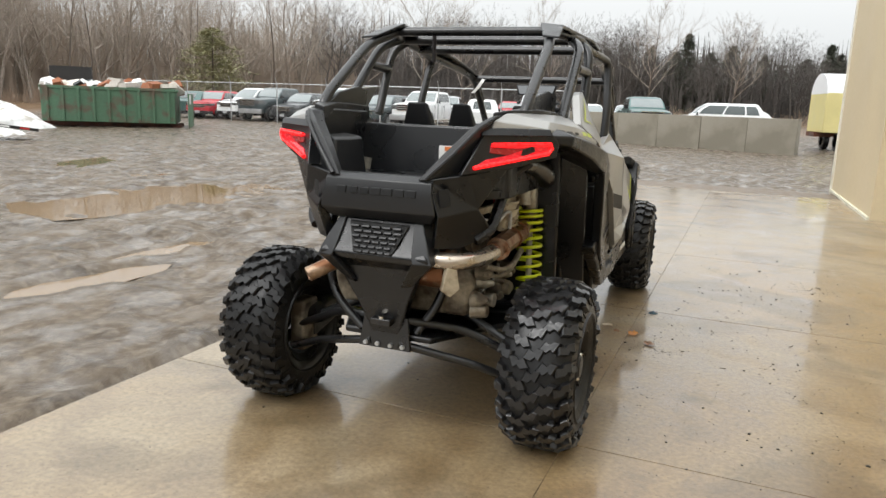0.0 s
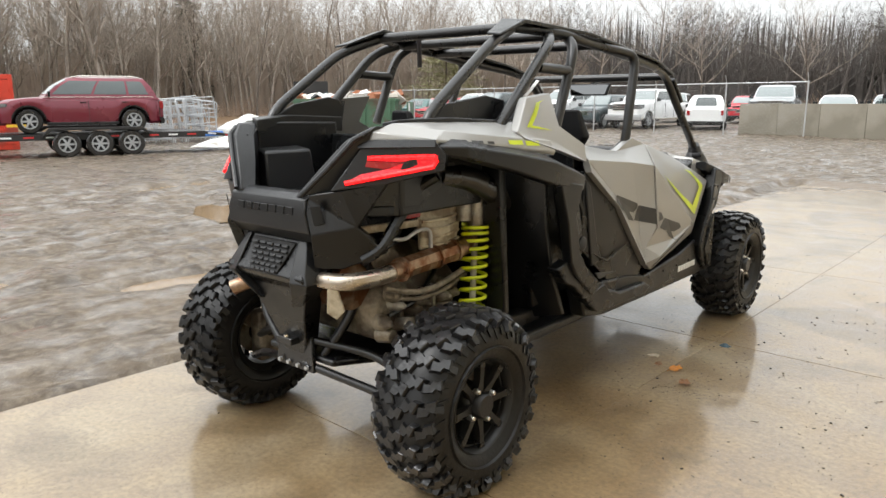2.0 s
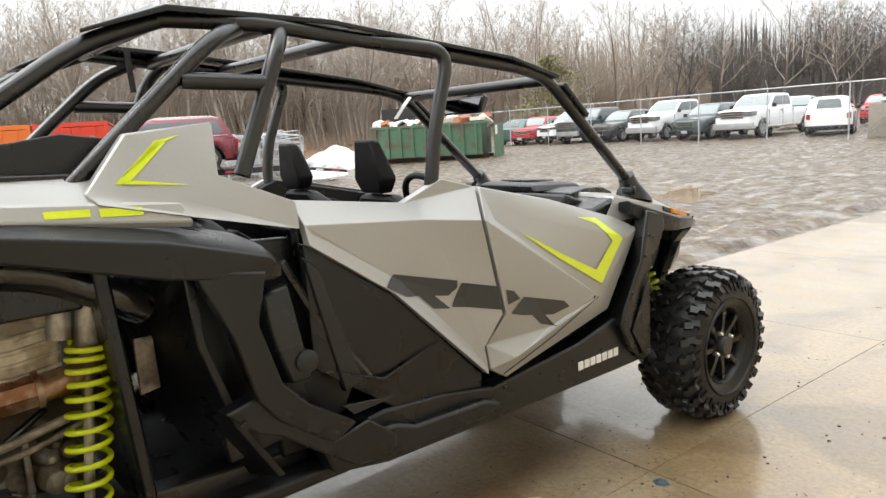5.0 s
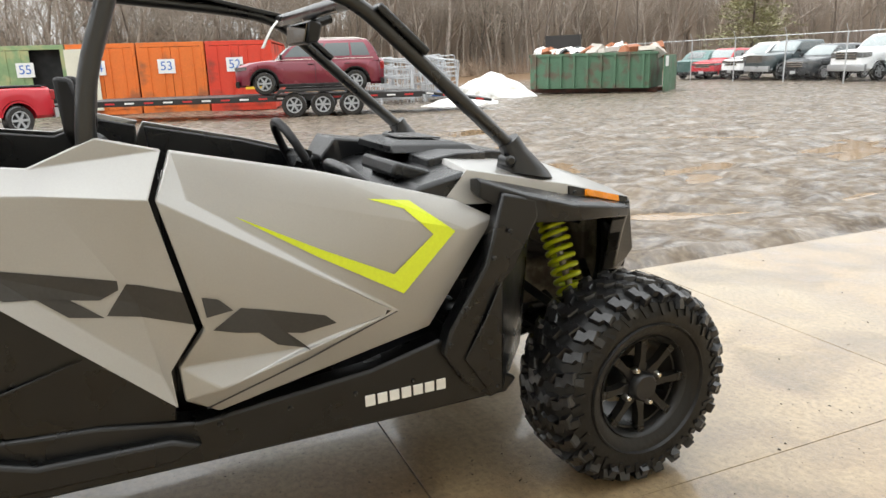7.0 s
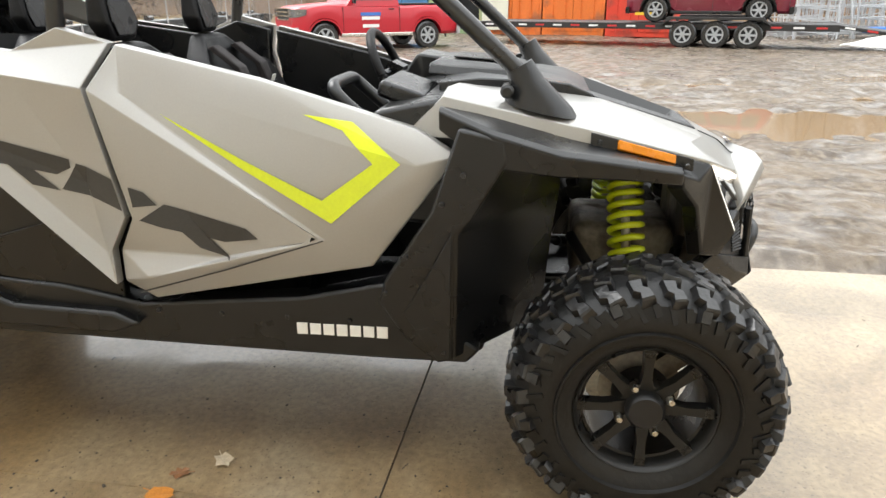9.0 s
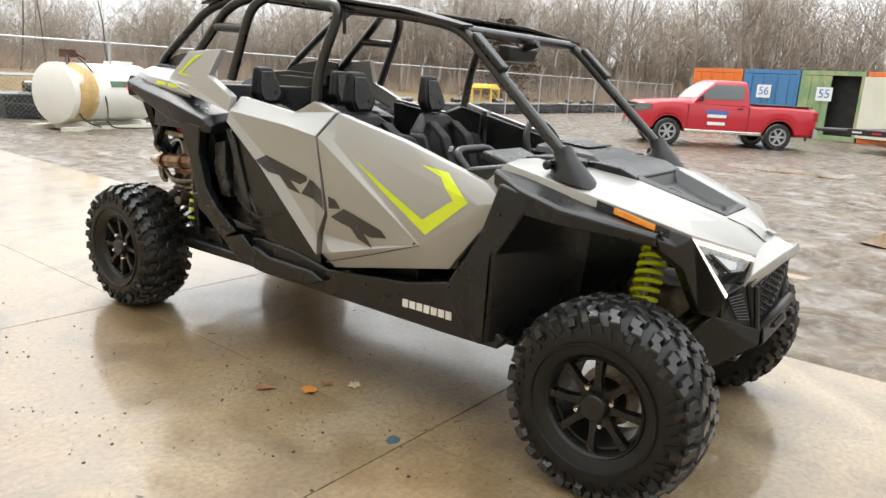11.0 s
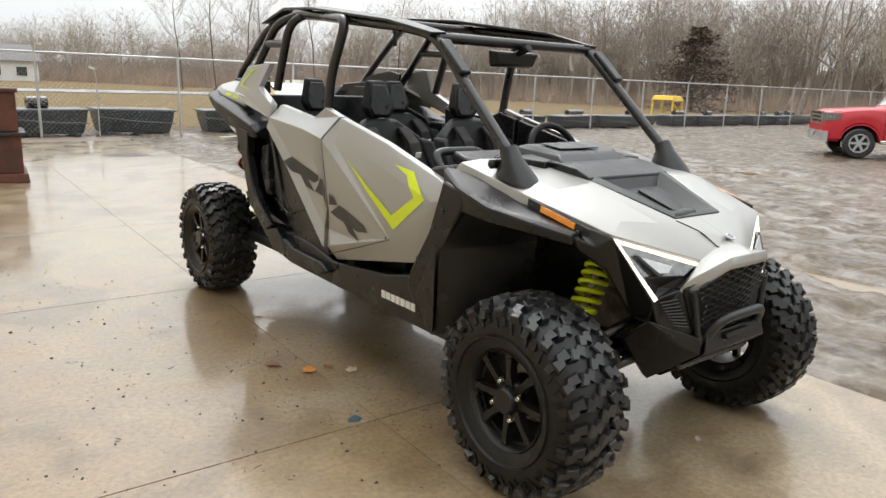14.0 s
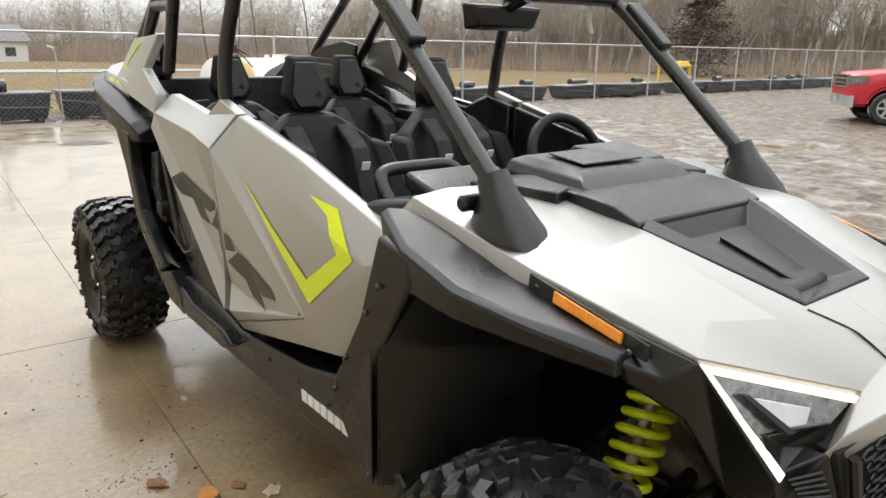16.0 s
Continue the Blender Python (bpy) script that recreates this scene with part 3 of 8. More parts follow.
# ---------------------------------------------------------------- mesh helpers
class Geo:
    """Gathers vertices and faces of one mesh."""

    def __init__(self):
        self.v, self.f = [], []

    def add(self, verts, faces):
        k = len(self.v)
        self.v += [tuple(p) for p in verts]
        self.f += [tuple(i + k for i in f) for f in faces]
        return self

    def box(self, c, s, turn=None, taper=1.0):
        """A box at centre c of size s; taper shrinks its top."""
        x, y, z = (a / 2 for a in s)
        p = [Vector((i * x * (taper if k > 0 else 1), j * y * (taper if k > 0 else 1), k * z)) for k in (-1, 1) for j in (-1, 1) for i in (-1, 1)]
        if turn:
            r = Euler([radians(a) for a in turn]).to_matrix()
            p = [r @ a for a in p]
        return self.add([a + Vector(c) for a in p], [(0, 2, 3, 1), (4, 5, 7, 6), (0, 1, 5, 4), (2, 6, 7, 3), (0, 4, 6, 2), (1, 3, 7, 5)])

    def rings(self, rings, close=True):
        """Skins a row of equal rings of points; close caps both ends."""
        n = len(rings[0])
        v = [p for r in rings for p in r]
        f = [(a * n + i, a * n + (i + 1) % n, (a + 1) * n + (i + 1) % n, (a + 1) * n + i) for a in range(len(rings) - 1) for i in range(n)]
        if close:
            f += [tuple(range(n - 1, -1, -1)), tuple((len(rings) - 1) * n + i for i in range(n))]
        return self.add(v, f)

    def tube(self, path, r, n=12, bend=0.0, r2=None, close=True):
        """A round tube along a path of points, its corners rounded over the length bend."""
        pts = [Vector(p) for p in path]
        if bend:
            out = [pts[0]]
            for a, b, c in zip(pts, pts[1:], pts[2:]):
                d1, d2 = min(bend, (b - a).length * 0.48), min(bend, (c - b).length * 0.48)
                p, q = b + (a - b).normalized() * d1, b + (c - b).normalized() * d2
                out += [p * (1 - u) ** 2 + b * 2 * u * (1 - u) + q * u * u for u in (0, 0.2, 0.4, 0.6, 0.8, 1)]
            pts = out + [pts[-1]]
        rings, side = [], None
        for i, p in enumerate(pts):
            d = (pts[min(i + 1, len(pts) - 1)] - pts[max(i - 1, 0)]).normalized()
            if side is None:
                side = d.orthogonal().normalized()
            side = (side - d * side.dot(d)).normalized()
            up = d.cross(side)
            rad = r if r2 is None else r + (r2 - r) * i / (len(pts) - 1)
            rings.append([p + (side * math.cos(2 * math.pi * k / n) + up * math.sin(2 * math.pi * k / n)) * rad for k in range(n)])
        return self.rings(rings, close)

    def plate(self, loop, thick):
        """A flat polygon pushed through by the vector thick."""
        n, t = len(loop), Vector(thick)
        a = [Vector(p) for p in loop]
        f = [tuple(range(n)), tuple(range(2 * n - 1, n - 1, -1))] + [(i, i + n, (i + 1) % n + n, (i + 1) % n) for i in range(n)]
        return self.add(a + [p + t for p in a], f)

    def shell(self, verts, faces, thick):
        """Joined facets with thickness: pushed through by the vector thick, with a rim."""
        n, t = len(verts), Vector(thick)
        edges = {}
        for f in faces:
            for i, a in enumerate(f):
                e = (a, f[(i + 1) % len(f)])
                edges[e] = 1
        rim = [e for e in edges if (e[1], e[0]) not in edges]
        v = [Vector(p) for p in verts]
        return self.add(v + [p + t for p in v], list(faces) + [tuple(i + n for i in reversed(f)) for f in faces] + [(b, a, a + n, b + n) for a, b in rim])

    def turned(self, profile, axis=(1, 0, 0), at=(0, 0, 0), n=48, loop=False):
        """A profile of (along, radius) turned round the x axis, then turned to another axis."""
        q = Vector((1, 0, 0)).rotation_difference(Vector(axis)).to_matrix()
        rings = [[q @ Vector((a, r * math.cos(2 * math.pi * k / n), r * math.sin(2 * math.pi * k / n))) + Vector(at) for k in range(n)] for a, r in profile]
        if loop:
            return self.rings(rings + [rings[0]], False)
        return self.rings(rings, True)

    def mirrored(self):
        g = Geo()
        g.v = [(-x, y, z) for x, y, z in self.v]
        g.f = [tuple(reversed(f)) for f in self.f]
        return g

    def moved(self, m):
        g = Geo()
        g.v = [tuple(m @ Vector(p)) for p in self.v]
        g.f = list(self.f)
        return g


def mesh(name, g, smooth=40):
    me = bpy.data.meshes.new(name)
    me.from_pydata(g.v, [], g.f)
    bm = bmesh.new()
    bm.from_mesh(me)
    bmesh.ops.recalc_face_normals(bm, faces=bm.faces)
    bm.to_mesh(me)
    bm.free()
    if smooth:
        me.shade_smooth()
        me.set_sharp_from_angle(angle=radians(smooth))
    return me


def part(name, g, material, parent=None, label="", bevel=0.0, smooth=40, at=None):
    """One mesh object, under a thing or a part when parent is given."""
    me = g if isinstance(g, bpy.types.Mesh) else mesh(name, g, smooth)
    if not me.materials:
        me.materials.append(M[material])
    ob = new(name, me)
    if parent:
        ob.parent = parent
    if at is not None:
        ob.matrix_basis = at
    if bevel:
        b = ob.modifiers.new("edge", "BEVEL")
        b.width, b.segments, b.limit_method, b.angle_limit = bevel, 2, "ANGLE", radians(25)
        b.harden_normals = False
    if label:
        tagged(ob, label)
    return ob


def thing(name, label, category, group="", at=None, kind=""):
    ob = new(name)
    ob.empty_display_size = 0.2
    if at is not None:
        ob.matrix_basis = at
    return tagged(ob, label, category, group, kind)


def fuzz(x, y, s, seed=0):
    """Smooth value noise on arrays, about -1 to 1."""
    x, y = np.asarray(x) / s + seed * 17.3, np.asarray(y) / s - seed * 9.1
    xi, yi = np.floor(x), np.floor(y)
    u, v = x - xi, y - yi
    u, v = u * u * (3 - 2 * u), v * v * (3 - 2 * v)

    def h(a, b):
        w = np.sin(a * 127.1 + b * 311.7 + seed * 7.7) * 43758.5453
        return (w - np.floor(w)) * 2 - 1

    return (h(xi, yi) * (1 - u) + h(xi + 1, yi) * u) * (1 - v) + (h(xi, yi + 1) * (1 - u) + h(xi + 1, yi + 1) * u) * v

# ---------------------------------------------------------------- ground and slab
SLAB = pose(0, 0, 0, 0, 0, -2.2)          # the slab's joints lie a little askew to the vehicle
SLAB_X = (-1.52, 0.745, 3.17)
SLAB_Y = [2.44 * k + 0.02 for k in range(-5, 6)]


def rise(y):
    """The lot climbs gently towards the north."""
    return 0.013 * min(max(y - 13.5, 0), 26)


def ground():
    n = 440
    u = np.linspace(-1, 1, n)
    s = 14 * u + 1800 * np.sign(u) * np.abs(u) ** 9 + 60 * u ** 3
    x, y = np.meshgrid(s - 6.0, s + 4.0, indexing="ij")
    z = 0.034 * fuzz(x, y, 2.3, 1) + 0.026 * fuzz(x, y, 0.8, 2) + 0.030 * fuzz(x, y, 0.34, 3) + 0.022 * np.abs(fuzz(x, y, 0.22, 6))
    for a, b, w in ((-9.5, 0.05, 0.22), (-11.3, 0.05, 0.22), (-4.2, -0.12, 0.18), (-5.9, -0.12, 0.18)):
        d = x - (a + b * y + 0.8 * fuzz(y, y * 0, 9, 5))
        z -= 0.035 * np.exp(-(d / w) ** 2) - 0.02 * np.exp(-((np.abs(d) - 1.9 * w) / w) ** 2)
    for cx, cy, r in ((-5.2, 14.6, 6.1), (-5.2, 14.6, 7.8), (-2.0, 17.0, 12.6), (-2.0, 17.0, 14.2)):
        d = np.hypot(x - cx, y - cy) - r + 0.25 * fuzz(x, y, 3.0, 8)
        z += np.where(x < -3, 0.030 * np.exp(-((np.abs(d) - 0.22) / 0.13) ** 2) - 0.045 * np.exp(-(d / 0.15) ** 2), 0)
    z -= 0.05
    for px, py, rx, ry, t in PUDDLES:
        c, q = math.cos(radians(t)), math.sin(radians(t))
        e = (((x - px) * c + (y - py) * q) / rx) ** 2 + ((-(x - px) * q + (y - py) * c) / ry) ** 2
        z -= 0.085 * np.exp(-(e ** 2) * 0.8)
        z = np.where((e > 1.5) & (e < 3.5), np.maximum(z, -0.066), z)
    near = np.exp(-((x / 60) ** 2 + (y / 60) ** 2))
    z = z * near - 0.05 * (1 - near)
    under = (x > -1.62) & (y > -13) & (y < 13.5) & (x < 9)
    z = np.where(under, -0.12, np.minimum(z, -0.012) + 0.013 * np.clip(y - 13.5, 0, 26))
    g = Geo()
    g.v = np.stack([x, y, z], -1).reshape(-1, 3).tolist()
    i = np.arange(n - 1)
    a = (i[:, None] * n + i[None, :]).reshape(-1)
    g.f = np.stack([a, a + n, a + n + 1, a + 1], -1).tolist()
    me = bpy.data.meshes.new("ground")
    me.from_pydata(g.v, [], g.f)
    me.shade_smooth()
    me.materials.append(M["ground"])
    tagged(new("ground", me), "wet rutted gravel and mud lot with dry grass beyond", "ground", kind="structure")


PUDDLES = [(-6.75, 5.4, 1.05, 2.55, -8), (-5.1, 9.25, 0.42, 1.10, 32), (-5.25, 12.6, 0.62, 1.50, 30), (-4.3, 8.5, 0.22, 0.5, 30), (-3.6, 1.2, 0.25, 0.8, -10), (-4.6, -1.0, 0.35, 1.0, 5), (-12.0, 9.0, 0.5, 1.6, 30), (-3.1, -0.6, 0.10, 0.7, -8), (-3.9, 2.9, 0.12, 0.9, -5), (-5.4, -2.4, 0.18, 1.1, 8), (-7.6, -1.6, 0.3, 1.4, -12), (-9.2, 8.8, 0.3, 1.5, 0), (-10.8, 5.4, 0.25, 1.2, 10), (-2.9, 6.6, 0.16, 0.9, -20), (-8.0, 12.2, 0.4, 1.5, -25), (-11.2, -3.0, 0.35, 1.6, 15), (-13.6, 1.0, 0.4, 1.4, -5), (-2.6, 9.4, 0.12, 0.8, 10)]
ground()
for px, py, rx, ry, t in PUDDLES:
    g = Geo()
    c, q = math.cos(radians(t)), math.sin(radians(t))
    ring = []
    for k in range(48):
        a = 2 * math.pi * k / 48
        r = 1.16 + 0.10 * math.sin(3 * a + px) + 0.05 * math.sin(7 * a + py)
        ex, ey = rx * r * math.cos(a), ry * r * math.sin(a)
        ring.append((px + ex * c - ey * q, py + ex * q + ey * c, -0.074 - 0.0013 * PUDDLES.index((px, py, rx, ry, t))))
    g.plate(ring, (0, 0, -0.004))
    tagged(part("puddle", g, "water", smooth=0), "brown rain puddle lying in the muddy lot", "puddle", "puddles", kind="structure")

slab = thing("pavement", "wet tan concrete apron with cut joints and muddy stains", "pavement", kind="structure", at=SLAB)
g = Geo()
g.box(((SLAB_X[0] + 8.0) / 2, 0, -0.084), (8.0 - SLAB_X[0] - 0.06, 26.8, 0.14))
part("joint_bed", g, "joint", slab)
PANEL = {}


def slab_panel(x0, x1, y0, y1):
    key = (round(x1 - x0, 3), round(y1 - y0, 3))
    if key not in PANEL:
        w, d = key[0] / 2 - 0.0012, key[1] / 2 - 0.003
        e = 0.0012
        lo = [(-w, -d, -0.14), (w, -d, -0.14), (w, d, -0.14), (-w, d, -0.14)]
        mid = [(-w, -d, -e), (w, -d, -e), (w, d, -e), (-w, d, -e)]
        top = [(-w + e, -d + e, 0), (w - e, -d + e, 0), (w - e, d - e, 0), (-w + e, d - e, 0)]
        PANEL[key] = mesh("slab", Geo().rings([lo, mid, top]), 0)
    part("slab", PANEL[key], "concrete", slab, at=pose((x0 + x1) / 2, (y0 + y1) / 2, 0))


# ---------------------------------------------------------------- building, wall and fences
def building():
    w = thing("wall_east", "tan metal building side with cream corner trim", "building wall", kind="structure", at=pose(0, 0, 0, 0, 0, -0.8))
    part("wall_panel", Geo().box((3.56, 11.58, 2.6), (0.36, 4.62, 5.4)), "tanwall", w, bevel=0.01)
    part("wall_panel", Geo().box((7.6, 13.72, 2.6), (7.7, 0.34, 5.4)), "tanwall", w, bevel=0.01)
    # Unseen front south of the jamb, put in to shade slab and vehicle.
    for y0, y1 in ((-14.0, -8.6), (-3.4, -0.6), (4.6, 5.4)):
        part("wall_panel", Geo().box((4.05, (y0 + y1) / 2, 2.6), (0.3, y1 - y0, 5.4)), "tanwall", w, bevel=0.01)
    part("wall_panel", Geo().box((4.05, -2.35, 4.75), (0.29, 23.2, 1.1)), "tanwall", w, bevel=0.01)
    for y in (-6.0, 2.0, 7.3):
        door = part("overhead_door", Geo().box((4.12, y, 2.1), (0.06, 5.3 if y < 7 else 3.9, 4.24)), "trim", w, "unseen closed cream sectional overhead door, added", bevel=0.005)
        for k in range(7):
            part("door_section", Geo().box((4.084, y, 0.32 + k * 0.6), (0.03, 5.1 if y < 7 else 3.7, 0.56)), "trim", door, bevel=0.008)
    part("door_reveal", Geo().box((3.92, 9.285, 2.6), (0.36, 0.05, 5.38)), "tanwall", w)
    part("corner_trim", Geo().box((3.372, 13.84, 2.6), (0.05, 0.12, 5.4)), "trim", w, bevel=0.005)
    part("jamb_trim", Geo().box((3.98, 9.23, 2.2), (0.10, 0.05, 4.4)), "trim", w, bevel=0.005)
    part("base_flashing", Geo().box((3.362, 11.56, 0.02), (0.04, 4.5, 0.05)), "cream", w, bevel=0.004)
    # The eave is out of view as well, added with that front.
    part("eave", Geo().box((4.3, -0.1, 5.35), (1.6, 28.4, 0.2)), "trim", w, bevel=0.01)


building()


def chain_fence(name, a, b, height, label, spacing=3.05, cell=0.11, lift=0.0):
    """Posts with angled arms, a top rail and diagonal wires between two points of the plan."""
    a, b = Vector((*a, lift)), Vector((*b, lift))
    n = max(1, round((b - a).length / spacing))
    d = (b - a).normalized()
    nrm = Vector((-d.y, d.x, 0))
    f = thing(name, label, "fence", "chain-link fences", kind="structure")
    post = mesh("post", Geo().tube([(0, 0, -0.1), (0, 0, height)], 0.03, 8).tube([(0, 0, height - 0.02), tuple(-nrm * 0.16 + Vector((0, 0, height + 0.3)))], 0.015, 6))
    for k in range(n + 1):
        p = a + (b - a) * k / n
        part("post", post, "galv", f, at=Matrix.Translation(p))
    g = Geo().tube([a + Vector((0, 0, height - 0.03)), b + Vector((0, 0, height - 0.03))], 0.022, 8)
    part("top_rail", g, "galv", f)
    length, h = (b - a).length, height - 0.08
    v, fc = [], []
    r = 0.0022
    for sgn in (1, -1):
        for k in range(int((length + h) / cell)):
            s0 = k * cell - (h if sgn > 0 else 0)
            p0, p1 = (s0, 0.04), (s0 + sgn * h, 0.04 + h)
            (x0, z0), (x1, z1) = p0, p1
            if x0 < 0:
                z0, x0 = z0 + (0 - x0) * sgn, 0
            if x1 > length:
                z1, x1 = z1 - (x1 - length), length
            if x1 < 0:
                z1, x1 = z1 + x1, 0
            if x0 > length:
                z0, x0 = z0 + (x0 - length), length
            if z1 - z0 < 0.05:
                continue
            i = len(v)
            q0, q1 = a + d * x0 + Vector((0, 0, z0)), a + d * x1 + Vector((0, 0, z1))
            v += [q0 - d * r, q0 + d * r, q1 + d * r, q1 - d * r, q0 + nrm * r, q1 + nrm * r]
            fc += [(i, i + 1, i + 2, i + 3), (i + 1, i + 4, i + 5, i + 2), (i + 4, i, i + 3, i + 5)]
    me = bpy.data.meshes.new("fence_fabric")
    me.from_pydata([tuple(p) for p in v], [], fc)
    tagged(part("fence_fabric", me, "galv", f), kind="stuff")
    return f


chain_fence("fence_south", (9.0, -13.4), (-47.0, -13.4), 1.9, "galvanised chain-link fence with angled arms along the yard")
chain_fence("fence_north", (-34.0, 31.2), (-5.0, 28.6), 2.1, "galvanised chain-link fence in front of parked cars", spacing=3.4, cell=0.16, lift=0.2)


def block_wall():
    w = thing("retaining_wall", "weathered grey concrete block retaining wall", "wall", kind="structure")
    a, b = Vector((-7.85, 30.2, 0)), Vector((4.0, 26.6, 0))
    d = (b - a).normalized()
    ang = math.degrees(math.atan2(d.y, d.x))
    n = 7
    L = (b - a).length / n
    for row in range(1):
        for k in range(n):
            g = Geo().box((0, 0, 0), (L - 0.012, 0.6, 1.5))
            p = a + d * (k + 0.5) * L
            part("block", g, "mortar", w, bevel=0.012, at=pose(p.x, p.y, 0.68, 0, 0, ang))


block_wall()


# ---------------------------------------------------------------- parked vehicles
def road_wheel(parent, x, y, r, w, side, rimmat="wheelsilver"):
    t = part("tyre", Geo().turned([(-w / 2, r * 0.62), (-w / 2, r * 0.9), (-w * 0.36, r), (w * 0.36, r), (w / 2, r * 0.9), (w / 2, r * 0.62)], n=28, loop=True), "rubber", parent, at=pose(x, y, r, 0, 0, 0 if side > 0 else 180))
    # Dark disc behind the spokes stands in for their shaded gaps.
    part("wheel_dish", Geo().turned([(w * 0.2, r * 0.60), (w * 0.30, r * 0.56), (w * 0.30, 0.02)], n=20), "dark", t)
    g = Geo().turned([(w * 0.3, r * 0.63), (w * 0.51, r * 0.63), (w * 0.51, r * 0.57), (w * 0.30, r * 0.53)], n=24, loop=True)
    g.turned([(w * 0.3, r * 0.17), (w * 0.46, r * 0.15), (w * 0.48, 0.01)], n=14)
    for k in range(6):
        a = k * math.pi / 3
        g.box((w * 0.40, r * 0.34 * math.cos(a), r * 0.34 * math.sin(a)), (w * 0.14, r * 0.46, r * 0.15), (math.degrees(a), 0, 0))
    part("rim", g, rimmat, t)
    return t


def car(label, at, style, paint, L=4.7, W=1.85, H=1.7, group="parked cars", name=None, rim="wheelsilver", wheel=0.36):
    """A parked car or pickup facing +y: rounded body with open wheel arches, cab, panes, lamps, wheels."""
    name = name or {"pickup": "pickup_truck", "suv": "suv", "sedan": "car"}[style]
    c = thing(name, label, "truck" if style == "pickup" else "car", group, at)
    h, w, truck = L / 2, W / 2, style == "pickup"
    belt = H * {"pickup": 0.665, "suv": 0.625, "sedan": 0.66}[style]
    cowl = H * {"pickup": 0.685, "suv": 0.635, "sedan": 0.655}[style]
    nose = H * {"pickup": 0.620, "suv": 0.545, "sedan": 0.525}[style]
    z0 = H * {"pickup": 0.215, "suv": 0.15, "sedan": 0.14}[style]
    fa, ra, arch = h - (0.88 if truck else 0.90), -h + (1.12 if truck else 0.92), wheel * 1.24
    # cab: where the windscreen and the back window start (b) and end (t)
    b1, t1 = h - {"pickup": 1.38, "suv": 1.12, "sedan": 1.20}[style], h - {"pickup": 2.10, "suv": 1.95, "sedan": 2.08}[style]
    b0, t0 = {"pickup": (h - 3.62 if L > 5.3 else h - 3.22,) * 2, "suv": (-h + 0.08, -h + 0.46), "sedan": (-h + 0.62, -h + 1.32)}[style]
    t0 += 0.10 if truck else 0

    def top(y):
        if y > b1:
            u = (y - b1) / (h - b1)
            return cowl + (nose - cowl) * u ** 1.5
        if y > b0:
            return belt + (cowl - belt) * max(0, (y - b1 + 0.7) / 0.7)
        return belt - (0.03 if truck else 0.0) - (0.05 * (b0 - y) if style == "sedan" else 0)

    stations = sorted(set([round(-h + L * k / 22, 3) for k in range(23)] + [round(q + arch * math.sin(radians(a)), 3) for q in (fa, ra) for a in range(-90, 91, 15)] + [-h + 0.03, -h + 0.1, h - 0.03, h - 0.1, h - 0.2]))
    rings = []
    for y in stations:
        lo = z0
        for q in (fa, ra):
            if abs(y - q) < arch:
                lo = max(lo, wheel + math.sqrt(arch * arch - (y - q) ** 2))
        end = max(0.0, (abs(y) - h + 0.55) / 0.55)
        ww = w - 0.19 * end ** 2.6
        hi = top(y) - (0.12 * max(0, (y - h + 0.16) / 0.16) ** 2 if y > 0 else 0.05 * max(0, (-y - h + 0.1) / 0.1))
        half = [(ww - 0.09, 0.0), (ww - 0.015, 0.10), (ww, 0.45), (ww - 0.012, 0.72), (ww - 0.05, 0.90), (ww - 0.12, 0.975), (ww * 0.55, 1.02)]
        p = [(x, y, lo + (hi - lo) * f) for x, f in half]
        rings.append(p + [(-x, y, z) for x, y, z in reversed(p)])
    part("body", Geo().rings(rings), paint, c, smooth=32)
    part("underbody", Geo().box((0, 0, (z0 + belt) / 2 - 0.02), (W - 0.52, L - 0.3, belt - z0 - 0.12)), "dark", c)
    wt = w - (0.20 if truck else 0.26)
    e = 0.07 if not truck else 0.06
    sides = [(belt - 0.06, w - e, 0.0), (belt + (H - belt) * 0.55, w - e - (w - e - wt) * 0.48, 0.52), (H - 0.085, wt, 0.93), (H - 0.03, wt - 0.06, 1.03), (H, wt - 0.22, 1.22)]
    rings = []
    for z, x, u in sides:
        ya, yb = b0 + (t0 - b0) * u, b1 + (t1 - b1) * u
        rings.append([(-x, ya + 0.05, z), (-x * 0.6, ya, z), (x * 0.6, ya, z), (x, ya + 0.05, z), (x, yb - 0.14, z), (x * 0.62, yb - 0.02, z), (-x * 0.62, yb - 0.02, z), (-x, yb - 0.14, z)])
    cab = part("cab", Geo().rings(rings), paint, c, smooth=50)

    def skin(k):
        """Height, half width and lean of the cab's skin, k of the way from belt to gutter."""
        (za, xa, ua), (zb, xb, ub) = (sides[0], sides[1]) if k < 0.5 else (sides[1], sides[2])
        f = k * 2 if k < 0.5 else k * 2 - 1
        return za + (zb - za) * f, xa + (xb - xa) * f, ua + (ub - ua) * f

    def at_cab(k, x, y_front):
        z, xx, u = skin(k)
        y = (b1 + (t1 - b1) * u - 0.02 - 0.12 * max(0, abs(x) - 0.62) / 0.38) if y_front else (b0 + (t0 - b0) * u)
        return Vector((x * xx, y, z))

    out = Vector((0, 0.6, 0.8)) * 0.012
    g = Geo()
    cols = (-0.93, -0.62, 0, 0.62, 0.93)
    g.shell([at_cab(u, x, True) + out for u in (0.20, 0.5, 0.97) for x in cols], [(r * 5 + k, r * 5 + k + 1, r * 5 + k + 6, r * 5 + k + 5) for r in range(2) for k in range(4)], -out * 2)
    part("windscreen", g, "screenglass", cab)
    out = Vector((0, -0.95, 0.3)) * 0.012
    part("rear_window", Geo().shell([at_cab(u, x, False) + out for u in (0.22, 0.5, 0.92) for x in (-0.58, 0.58)], [(1, 0, 2, 3), (3, 2, 4, 5)], -out * 2), "carglass", cab)
